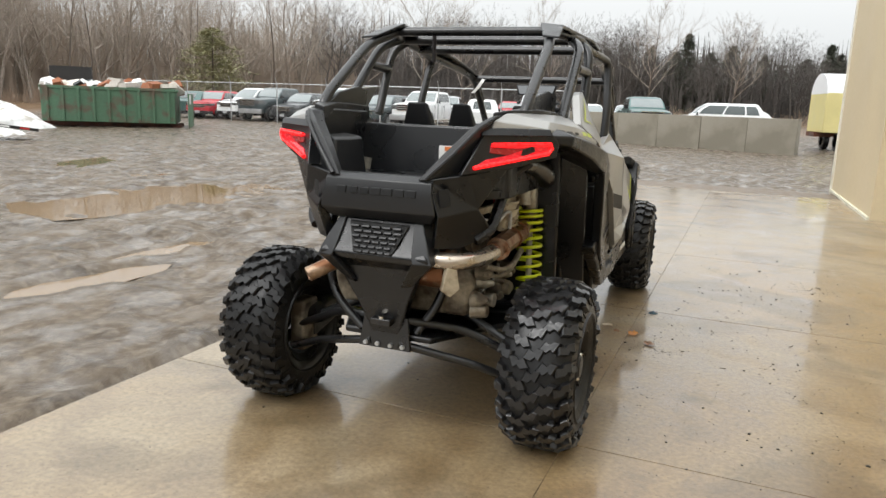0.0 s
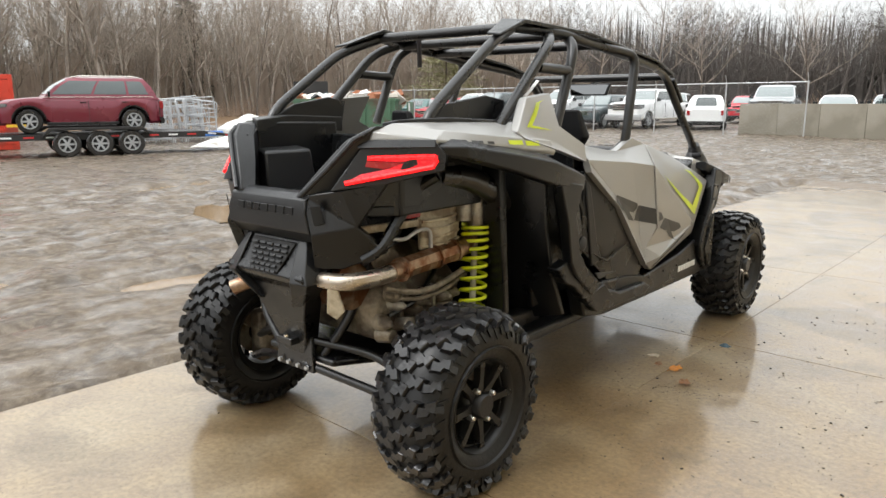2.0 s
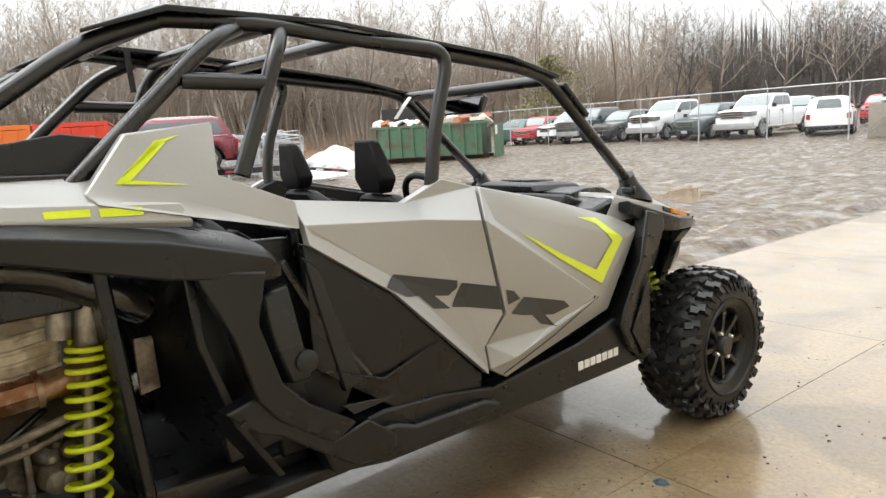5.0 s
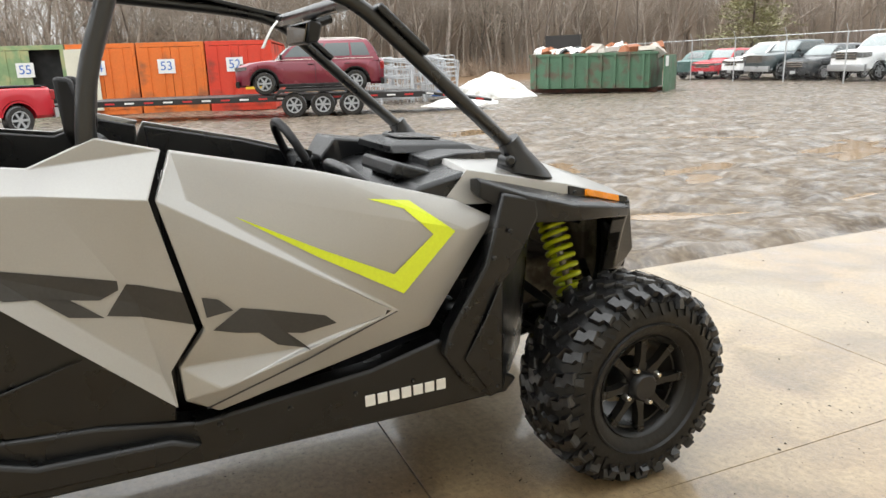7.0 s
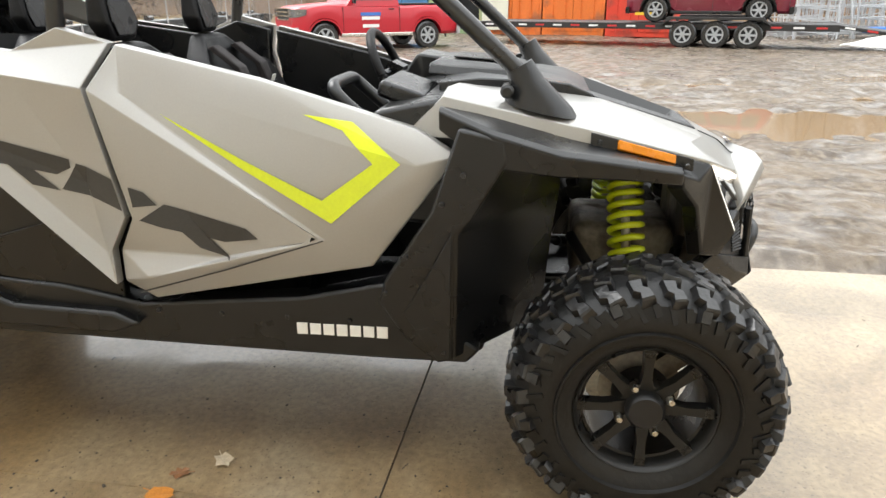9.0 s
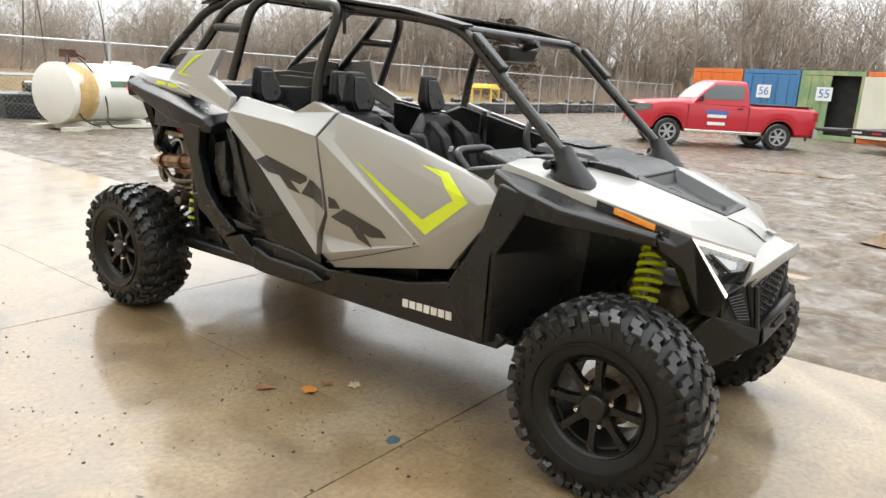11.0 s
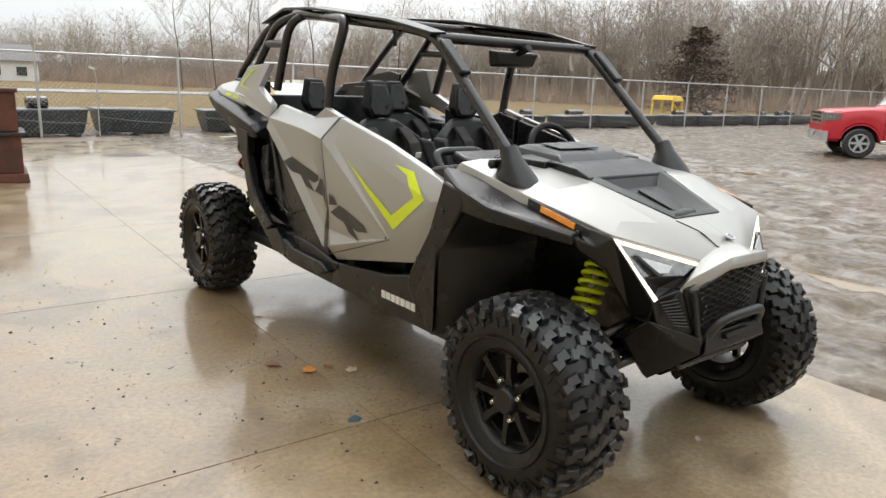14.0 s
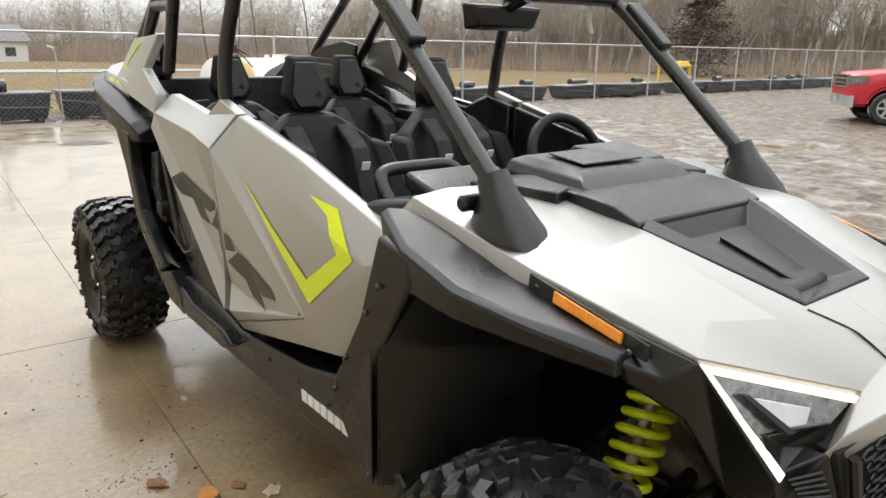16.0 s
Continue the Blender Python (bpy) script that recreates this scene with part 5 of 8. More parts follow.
def tub(parent_at, seed, L=1.85):
    """A long black moulded tub with ribs and round fittings on its rim."""
    rng = random.Random(seed)
    t = thing("plastic_tub", "long black moulded plastic tub stored by the fence", "tub", "plastic tubs by the fence", parent_at)
    part("shell", Geo().rings([[(-L / 2 + 0.10, -0.36, 0.05), (L / 2 - 0.10, -0.36, 0.05), (L / 2 - 0.10, 0.36, 0.05), (-L / 2 + 0.10, 0.36, 0.05)], [(-L / 2 + 0.03, -0.46, 0.34), (L / 2 - 0.03, -0.46, 0.34), (L / 2 - 0.03, 0.46, 0.34), (-L / 2 + 0.03, 0.46, 0.34)], [(-L / 2, -0.50, 0.6), (L / 2, -0.50, 0.6), (L / 2, 0.50, 0.6), (-L / 2, 0.50, 0.6)]]), "pallet", t, bevel=0.03)
    part("rim", Geo().box((0, 0, 0.62), (L + 0.08, 1.1, 0.05)), "tubrim", t, bevel=0.015)
    for k in range(2):
        part("foot", Geo().box(((k - 0.5) * L * 0.7, 0.1, 0.03), (0.14, 0.8, 0.07)), "pallet", t)
    part("skid_rail", Geo().tube([(-L / 2, 0.50, 0.30), (0, 0.52, 0.34), (L / 2, 0.50, 0.44)], 0.02, 6), "tubrim", t)
    for k in range(rng.choice((0, 1, 1, 2))):
        x = rng.uniform(-L / 2 + 0.3, L / 2 - 0.3)
        part("fitting", Geo().turned([(-0.22, 0.14), (0.22, 0.14), (0.22, 0.05), (-0.22, 0.05)], at=(x, 0.1, 0.785), n=16, loop=True), "rubber", t)
    if seed % 3 != 1:
        part("loose_board", Geo().box((rng.uniform(-0.2, 0.2), 0.2, 0.66), (L * 0.7, 0.12, 0.025), (0, 0, rng.uniform(-5, 5))), "debris", t)


x, k = 1.6, 0
while x > -44:
    tub(pose(x, -14.6 + 0.12 * math.sin(k * 2.1), -0.05, 0, 1.6 * math.sin(k * 2.9), 5 * math.sin(k * 1.7)) @ Matrix.Diagonal((1, 1, 1.0 if k < 4 else 0.76, 1)), k)
    x -= 2.12 if k % 3 != 2 else 2.7
    k += 1


def yellow_stand():
    s = thing("yellow_lift_frame", "yellow steel lift frame standing beyond the fence", "machine", "", pose(-29.3, -17.2, -0.05, 0, 0, 20))
    g = Geo()
    for a in (-1, 1):
        for b in (-0.5, 0.5):
            g.tube([(a, b, 0), (a * 0.9, b, 1.1)], 0.06, 8)
    g.tube([(-1, 0.5, 1.1), (1, 0.5, 1.1)], 0.07, 8).tube([(-1, -0.5, 1.1), (1, -0.5, 1.1)], 0.07, 8).tube([(-1, 0.5, 0.4), (1, 0.5, 1.0)], 0.04, 8)
    part("frame", g, "yellow", s)
    part("canopy", Geo().box((0.1, 0, 1.22), (1.9, 1.1, 0.22), None, 0.85), "yellow", s, bevel=0.03)


yellow_stand()


def covered_wagon():
    w = thing("covered_wagon", "faded yellow wagon with a white tarpaulin cover", "trailer", "", pose(6.75, 31.2, 0.18, 0, 0, 8))
    part("box", Geo().box((0, 0, 1.55), (3.6, 2.4, 1.6)), "paleyellow", w, bevel=0.03)
    ring = [[(x, 1.2 * math.cos(a), 2.3 + 0.85 * math.sin(a)) for a in [math.pi * k / 12 for k in range(13)]] for x in (-1.8, -0.6, 0.6, 1.8)]
    part("cover", Geo().rings(ring), "tarp", w, smooth=60)
    for x in (-1.1, 1.1):
        for y in (-1, 1):
            road_wheel(w, x, y, 0.42, 0.25, 1)
    part("chassis", Geo().box((0, 0, 0.66), (3.9, 1.2, 0.18)), "rust", w)


covered_wagon()


def house(at):
    h = thing("house", "white single-storey house far across the road", "house", "", at)
    part("wall", Geo().box((0, 0, 1.5), (13, 8, 3.0)), "siding", h)
    part("roof", Geo().rings([[(-7, -4.6, 3.0), (7, -4.6, 3.0), (7, 4.6, 3.0), (-7, 4.6, 3.0)], [(-6.6, -0.2, 5.2), (6.6, -0.2, 5.2), (6.6, 0.2, 5.2), (-6.6, 0.2, 5.2)]]), "roofing", h)
    for x in (-4.5, -1.5, 1.5, 4.5):
        win = part("window", Geo().box((x, 4.03, 1.7), (1.4, 0.08, 1.3)), "trim", h)
        part("pane", Geo().box((x, 4.06, 1.7), (1.2, 0.08, 1.1)), "carglass", win)
    part("door", Geo().box((0, 4.03, 1.1), (0.95, 0.08, 2.1)), "rust", h)


house(pose(-7.8, -108, -0.5, 0, 0, 4))
tagged(part("road", Geo().box((-100, -56, -0.02), (700, 8.0, 0.08)), "road"), "wet grey country road beyond the dry grass", "road", kind="structure")
stake = thing("fence_stake", "thin pale stake with a bent tip by the fence", "stake", "", pose(-1.49, -13.1, -0.05))
part("rod", Geo().tube([(0, 0, 0), (0, 0, 1.48), (0.05, 0.02, 1.60)], 0.014, 8, 0.06), "galv", stake)
part("cap", Geo().box((0.08, 0.03, 1.61), (0.14, 0.05, 0.05), (0, -20, 0)), "cream", stake, bevel=0.008)


# ---------------------------------------------------------------- trees
def limb_segments(rng, base, height, spread, depth, lean, n_limbs, twigs, stout=1.0):
    """Tapered limbs of a bare tree as rows of start, end, radii."""
    out = []
    r0 = (height * 0.009 + 0.02) * stout
    d = Vector((lean[0], lean[1], 1)).normalized()
    pts = [Vector(base)]
    n = 6
    for k in range(n):
        d = (d + Vector((rng.uniform(-0.13, 0.13), rng.uniform(-0.13, 0.13), 0.06))).normalized()
        pts.append(pts[-1] + d * height * 0.9 / n)
    for k in range(n):
        out.append((pts[k], pts[k + 1], r0 * (1 - k / n) + 0.008, r0 * (1 - (k + 1) / n) + 0.008))
    for k in range(n_limbs):
        u = 0.25 + 0.74 * (k + rng.random()) / n_limbs
        j = min(int(u * n), n - 1)
        a = pts[j].lerp(pts[j + 1], u * n - j)
        ang = k * 2.4 + rng.uniform(-0.5, 0.5)
        e = Vector((math.cos(ang), math.sin(ang), rng.uniform(0.45, 1.3))).normalized()
        ln = height * spread * (1.25 - u) * rng.uniform(0.7, 1.25) + 0.5
        r = r0 * (1 - u) * 0.5 + 0.008
        p = [a]
        for q in range(3):
            e = (e + Vector((rng.uniform(-0.28, 0.28), rng.uniform(-0.28, 0.28), 0.16))).normalized()
            p.append(p[-1] + e * ln / 3)
            out.append((p[q], p[q + 1], r * (1 - q * 0.28), r * (0.72 - q * 0.28) + 0.003))
        for t in range(twigs):
            i = rng.choice((0, 1, 1, 2, 2, 2))
            s = p[i].lerp(p[i + 1], rng.random())
            q = (e + Vector((rng.uniform(-1.1, 1.1), rng.uniform(-1.1, 1.1), rng.uniform(-0.1, 1.0)))).normalized()
            tl = ln * rng.uniform(0.18, 0.42) + 0.2
            s2 = s + q * tl
            out.append((s, s2, max(r * 0.3, 0.008), 0.004))
            if depth > 1:
                for _ in range(3):
                    q2 = (q + Vector((rng.uniform(-0.9, 0.9), rng.uniform(-0.9, 0.9), rng.uniform(-0.1, 0.7)))).normalized()
                    w = s.lerp(s2, rng.uniform(0.2, 1))
                    out.append((w, w + q2 * tl * 0.6, 0.007, 0.004))
    return out


def segment_mesh(name, segs, sides=3):
    p0, p1 = np.array([tuple(s[0]) for s in segs]), np.array([tuple(s[1]) for s in segs])
    r0, r1 = np.array([s[2] for s in segs])[:, None], np.array([s[3] for s in segs])[:, None]
    d = p1 - p0
    d /= np.linalg.norm(d, axis=1)[:, None] + 1e-9
    ref = np.where(np.abs(d[:, 2:3]) < 0.9, [[0, 0, 1.0]], [[1.0, 0, 0]])
    a = np.cross(d, ref)
    a /= np.linalg.norm(a, axis=1)[:, None] + 1e-9
    b = np.cross(d, a)
    rows = []
    for k in range(sides):
        t = 2 * math.pi * k / sides
        rows.append(a * math.cos(t) + b * math.sin(t))
    v = np.stack([p0 + q * r0 for q in rows] + [p1 + q * r1 for q in rows], 1).reshape(-1, 3)
    base = np.arange(len(segs))[:, None] * 2 * sides
    f = np.concatenate([np.concatenate([base + k, base + (k + 1) % sides, base + sides + (k + 1) % sides, base + sides + k], 1) for k in range(sides)], 0)
    me = bpy.data.meshes.new(name)
    me.from_pydata(v.tolist(), [], f.tolist())
    me.shade_smooth()
    return me


def wood_edge(az):
    """Distance from the slab and height of the woods towards a bearing (degrees clockwise from north)."""
    keys = [(-190, 150, 11), (-174, 122, 9.5), (-163, 92, 8.5), (-152, 78, 9), (-140, 74, 11), (-125, 68, 13), (-110, 62, 13), (-85, 56, 14), (-65, 64, 16.5), (-50, 78, 18.5), (-38, 90, 18.5), (-28, 98, 17), (-15, 104, 16), (0, 108, 14.5), (15, 110, 13.5), (40, 110, 13)]
    for (a, r, h), (b, s, i) in zip(keys, keys[1:]):
        if a <= az <= b:
            u = (az - a) / (b - a)
            return r + (s - r) * u, h + (i - h) * u
    return 150, 11


def woods():
    rng = random.Random(11)
    low, kinds = [], {"twig": ([], []), "northtwig": ([], [])}
    for k in range(1500):
        az = rng.uniform(-188, 35)
        r, h = wood_edge(az)
        row = rng.random()
        d = r + row * 26
        x, y = d * math.sin(radians(az)), d * math.cos(radians(az))
        near = d < 105
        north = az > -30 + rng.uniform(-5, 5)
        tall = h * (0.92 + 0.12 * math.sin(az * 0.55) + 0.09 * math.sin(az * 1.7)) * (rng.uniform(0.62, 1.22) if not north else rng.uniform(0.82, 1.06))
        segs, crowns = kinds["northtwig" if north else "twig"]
        crowns.append((x, y, tall))
        segs += limb_segments(rng, (x, y, -0.1), tall * 0.95, 0.36, 2 if near and row < 0.45 else 1, (rng.uniform(-0.12, 0.12), rng.uniform(-0.12, 0.12)), 10, 6 if near else 5, rng.choice((0.7, 1.0, 1.0, 1.5, 1.9)))
    gen = np.random.default_rng(4)
    for key, (segs, crowns) in kinds.items():
        me = segment_mesh("bare_woods", segs)
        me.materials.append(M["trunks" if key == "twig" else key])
        # the finest twigs: clouds of slivers that round each crown off
        spots = np.array(crowns)
        n = 230 if key == "twig" else 420
        k = np.repeat(np.arange(len(spots)), n)
        u = gen.normal(size=(len(k), 3))
        u /= np.linalg.norm(u, axis=1)[:, None]
        u *= gen.random((len(k), 1)) ** 0.42
        h = spots[k, 2:3]
        at = np.concatenate([spots[k, :2] + u[:, :2] * h * 0.30, h * (0.62 + 0.36 * u[:, 2:3])], 1)
        e = u * [[1, 1, 0.6]] + gen.normal(size=u.shape) * 0.55 + [[0, 0, 0.5]]
        e *= gen.uniform(0.35, 1.1, (len(k), 1)) / (np.linalg.norm(e, axis=1)[:, None] + 1e-6)
        side = np.cross(e, gen.normal(size=u.shape))
        side *= gen.uniform(0.010, 0.028, (len(k), 1)) / (np.linalg.norm(side, axis=1)[:, None] + 1e-6)
        v = np.stack([at - side, at + side, at + e], 1).reshape(-1, 3)
        fine = bpy.data.meshes.new("fine_twigs")
        fine.from_pydata(v.tolist(), [], np.arange(len(v)).reshape(-1, 3).tolist())
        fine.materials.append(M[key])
        tagged(new("fine_twigs", fine), "fine twigs that round off the leafless crowns", "twigs", kind="stuff")
        tagged(new("bare_woods", me), "leafless grey-brown winter woods round the yard", "woods", kind="stuff")
    for k in range(15000):
        az = rng.uniform(-188, 35)
        r, h = wood_edge(az)
        d = r - 5 + rng.random() ** 0.7 * 26
        x, y = d * math.sin(radians(az)), d * math.cos(radians(az))
        hh = rng.uniform(1.0, 3.4) * (0.6 + 0.4 * math.sin(az * 0.7) ** 2)
        for _ in range(4):
            e = Vector((rng.uniform(-0.7, 0.7), rng.uniform(-0.7, 0.7), 1))
            s = Vector((x + rng.uniform(-0.4, 0.4), y + rng.uniform(-0.4, 0.4), -0.1))
            low.append((s, s + e * hh * rng.uniform(0.5, 1), 0.032, 0.010))
    me = segment_mesh("undergrowth", low)
    me.materials.append(M["brush"])
    tagged(new("undergrowth", me), "tangled brown winter brush at the wood's edge", "brush", kind="stuff")
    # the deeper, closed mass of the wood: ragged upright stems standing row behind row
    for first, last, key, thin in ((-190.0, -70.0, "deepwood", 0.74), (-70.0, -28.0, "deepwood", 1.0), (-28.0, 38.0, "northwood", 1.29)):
        v, f = [], []
        for dd, lo, hi, step in ((10, 0.26, 0.50, 0.14), (17, 0.42, 0.66, 0.12), (24, 0.56, 0.76 * thin, 0.10)):
            az = first
            while az < last:
                r, h = wood_edge(az)
                wob = 0.5 + 0.5 * math.sin(az * 0.37 + dd) * math.sin(az * 0.91)
                for _ in range(2):
                    d = r + dd + rng.uniform(-3, 3)
                    a1, w = az + rng.uniform(-0.1, 0.1), step * rng.uniform(0.5, 1.3)
                    top = h * (lo + (hi - lo) * rng.random()) * (0.8 + 0.3 * wob) * min(thin, 1)
                    i = len(v)
                    for q, z in ((-w, -0.2), (w, -0.2), (w * 0.5, top * 0.7), (rng.uniform(-w, w) * 0.6, top), (-w * 0.6, top * 0.75)):
                        v.append((d * math.sin(radians(a1 + q)), d * math.cos(radians(a1 + q)), z))
                    f.append((i, i + 1, i + 2, i + 3, i + 4))
                az += step * 1.1
        me = bpy.data.meshes.new("deep_woods")
        me.from_pydata(v, [], f)
        me.materials.append(M[key])
        tagged(new("deep_woods", me), "dim closed mass of the winter wood", "woods", kind="stuff")


woods()


def bare_tree(x, y, height, seed):
    rng = random.Random(seed)
    segs = limb_segments(rng, (0, 0, -0.15), height, 0.42 if y > 0 else 0.24, 2, (rng.uniform(-0.05, 0.05), rng.uniform(-0.05, 0.05)), 18, 12, 0.75 if y > 0 else 0.5)
    t = thing("bare_tree", "tall leafless tree with fine grey twigs", "tree", "tall bare trees", pose(x, y, 0))
    part("trunk", segment_mesh("trunk", segs[:6], 9), "bark", t)
    part("crown", segment_mesh("crown", segs[6:], 4), "trunks", t)


for k, (x, y, h) in enumerate(((-22.4, -71.0, 14), (-25.6, -69.9, 17), (-28.2, -68.9, 16), (-30.2, -68.0, 16), (-35.0, -65.6, 17), (-46, -66, 16), (-80, -50, 17), (-60, -60, 14), (-3, -95, 12), (-52, 60, 15), (-46, 66, 16), (-58, 52, 15), (-62, 36, 16), (-8, 96, 16),
                                (-40, 78, 16), (-72, -32, 15), (-34, 80, 17), (-20, 92, 15), (-66, 20, 15), (-60, 4, 15), (-49, 56, 15), (-54, 46, 16), (-57, 40, 14), (-64, 28, 17), (-30, 84, 15), (2, 104, 15))):
    bare_tree(x, y, h, 100 + k)


def conifer(x, y, height, width, material, seed, label, rounded=0.75):
    """Tiers of drooping sprays round a trunk, each tier of its own reach."""
    rng = random.Random(seed)
    t = thing("conifer", label, "tree", "conifers", pose(x, y, 0))
    part("trunk", Geo().tube([(0, 0, -0.1), (0, 0, height * 0.5), (0.05, 0, height * 0.96)], 0.16, 8, r2=0.03), "bark", t)
    v, f = [], []
    for tier in range(int(height * 5)):
        u = 0.08 + 0.92 * tier / (height * 5)
        for arm in range(6):
            a0 = rng.uniform(0, 6.283)
            reach = width * (1 - u) ** rounded * rng.uniform(0.45, 1.15) + 0.12
            droop = rng.uniform(-0.25, 0.12)
            for k in range(54):
                q = rng.random() ** 0.6
                a = a0 + rng.gauss(0, 0.16)
                r = reach * q
                p = Vector((r * math.cos(a), r * math.sin(a), height * u + droop * r + rng.gauss(0, 0.09)))
                e = Vector((math.cos(a) + rng.uniform(-0.7, 0.7), math.sin(a) + rng.uniform(-0.7, 0.7), rng.uniform(-0.5, 0.6))).normalized() * rng.uniform(0.12, 0.28)
                w = Vector((-math.sin(a), math.cos(a), rng.uniform(-0.8, 0.8))).normalized() * rng.uniform(0.04, 0.10)
                i = len(v)
                v += [p - w, p + w, p + e]
                f.append((i, i + 1, i + 2))
    g = Geo()
    g.v, g.f = [tuple(p) for p in v], f
    me = bpy.data.meshes.new("crown")
    me.from_pydata(g.v, [], g.f)
    part("crown", me, material, t)


conifer(-43.3, 52.5, 7.6, 5.2, "ygreen", 1, "yellow-green conifer before the bare woods", 0.55)
conifer(-50.2, -29.5, 6.6, 4.4, "browncon", 2, "broad winter-brown juniper beyond the fence", 0.5)
conifer(-70.0, 41.0, 15.0, 3.4, "needles", 3, "tall dark pine among bare trees")
rngC = random.Random(31)
for k in range(12):
    conifer(-16 + 3.1 * k + rngC.uniform(-1.2, 1.2), 119 + rngC.uniform(-2, 7), rngC.uniform(9.5, 14), rngC.uniform(2.6, 3.8), "needles", 20 + k, "dark pine at the wood's edge", 0.6)

# ---------------------------------------------------------------- the side-by-side vehicle (nose to +y, rear axle over y = 0)
V = thing("side_by_side_vehicle", "silver and black four-seat side-by-side with lime springs on the slab", "off-road vehicle")
V.location.x, V.scale = -0.04, (1.059, 1, 1)
BASE = 3.175
HUB_Z = 0.368
TRACK = 0.655


def both(name, g, material, label="", bevel=0.0, smooth=35, parents=(None, None)):
    """A part on the right side and its mirror image on the left."""
    a = part(name, g, material, parents[0] or V, label, bevel, smooth)
    b = part(name, g.mirrored(), material, parents[1] or V, label, bevel, smooth)
    return a, b


# ---- wheels
def tread_block(row, k, n):
    """Pose of one tread block: row across the tyre, number round it."""
    x0, r, tilt, ph = ((-0.114, 0.347, -10, 0.0), (-0.056, 0.366, 28, 0.45), (0.0, 0.369, -24, 0.0), (0.056, 0.366, -28, 0.55), (0.114, 0.347, 10, 0.5))[row]
    a = 2 * math.pi * (k + ph) / n
    sgn = -1 if row == 0 else 1
    return Matrix.Rotation(a, 4, "X") @ Matrix.Translation((x0, 0, r)) @ Matrix.Rotation(radians(sgn * 27 if row in (0, 4) else 0), 4, "Y") @ Matrix.Rotation(radians(tilt), 4, "Z")


def block_geo(row, k):
    """A hooked block; every other shoulder block reaches down the sidewall as a lug."""
    outer = row in (0, 4)
    wx, ln = (0.072, 0.064 if k % 2 else 0.056) if outer else (0.062 if k % 2 else 0.056, 0.076)
    sgn = -1 if row in (0, 1) else 1
    shape = [(-wx / 2, -ln * 0.50), (wx * 0.05, -ln * 0.42), (wx * 0.18, -ln * 0.12), (wx / 2, -ln * 0.16), (wx * 0.46, ln / 2), (wx * 0.02, ln * 0.40), (-wx * 0.10, ln * 0.10), (-wx / 2, ln * 0.16)]
    shape = [(x * sgn, y) for x, y in shape]
    g = Geo().rings([[(x * 1.06, y * 1.06, -0.020) for x, y in shape], [(x * 0.97, y * 0.97, 0.009) for x, y in shape], [(x * 0.84, y * 0.86, 0.0145) for x, y in shape]])
    if outer and k % 2:
        g.box((sgn * 0.038, 0, -0.014), (0.040, 0.034, 0.026), (0, sgn * 40, 0), 0.75)
    return g


TREADS = 27


def tyre_geo(blocks):
    """The tyre's carcass, with the tread blocks that press on the slab, or with all."""
    g = Geo()
    R, w = 0.366, 0.135
    prof = [(-w + 0.015, 0.192), (-w - 0.002, 0.215), (-w - 0.012, 0.27), (-w, 0.318), (-w + 0.03, 0.346), (-0.06, R), (0.06, R), (w - 0.03, 0.346), (w, 0.318), (w + 0.012, 0.27), (w + 0.002, 0.215), (w - 0.015, 0.192)]
    g.turned(prof, n=72, loop=True)
    for s in (1, -1):
        g.turned([(s * (w + 0.006), 0.235), (s * (w + 0.016), 0.240), (s * (w + 0.016), 0.244), (s * (w + 0.006), 0.248)], n=72, loop=True)
        for k in range(48):
            rib = Geo().box((0, 0, 0), (0.012, 0.014 if k % 2 else 0.02, 0.05 if k % 2 else 0.034), (0, 0, 0), 0.8)
            rib = rib.moved(Matrix.Rotation(2 * math.pi * k / 48, 4, "X") @ Matrix.Translation((s * (w + 0.004), 0, 0.300 if k % 2 else 0.308)) @ Matrix.Rotation(radians(-s * 14), 4, "Y") @ Matrix.Rotation(radians(22), 4, "X"))
            g.add(rib.v, rib.f)
    for row in range(5):
        for k in range(TREADS):
            m = tread_block(row, k, TREADS)
            if blocks:
                b = block_geo(row, k).moved(m)
                g.add(b.v, b.f)
    g.v = [(x, y, max(z, -HUB_Z + 0.002)) for x, y, z in g.v]
    return g


def rim_geo():
    g = Geo()
    g.turned([(0.088, 0.196), (0.118, 0.196), (0.126, 0.190), (0.118, 0.182), (0.085, 0.172), (-0.10, 0.168), (-0.115, 0.192), (-0.125, 0.19), (-0.10, 0.160), (0.082, 0.164)], n=56, loop=True)
    return g


def spoke_geo():
    return Geo().rings([[(0.100, -0.020, 0.045), (0.100, 0.020, 0.045), (0.070, 0.020, 0.045), (0.070, -0.020, 0.045)], [(0.108, -0.011, 0.11), (0.108, 0.011, 0.11), (0.078, 0.013, 0.11), (0.078, -0.013, 0.11)], [(0.112, -0.015, 0.180), (0.112, 0.015, 0.180), (0.082, 0.017, 0.180), (0.082, -0.017, 0.180)]])


TYRE, TYRE_ALL, RIM = mesh("tyre", tyre_geo(False), 30), mesh("tyre", tyre_geo(True), 30), mesh("rim", rim_geo(), 30)
BLOCK = {(row, k): mesh("tread_block", block_geo(row, k), 30) for row in range(5) for k in (0, 1)}
SPOKE = mesh("spoke", spoke_geo(), 30)
CENTRE = mesh("wheel_centre", Geo().turned([(0.02, 0.082), (0.078, 0.080), (0.094, 0.066), (0.096, 0.05)], n=32))
CAP = mesh("hub_cap", Geo().turned([(0.08, 0.055), (0.120, 0.053), (0.130, 0.044), (0.130, 0.005)], n=28))
NUT = mesh("lug_nut", Geo().turned([(0.085, 0.013), (0.114, 0.013), (0.122, 0.008)], n=8))
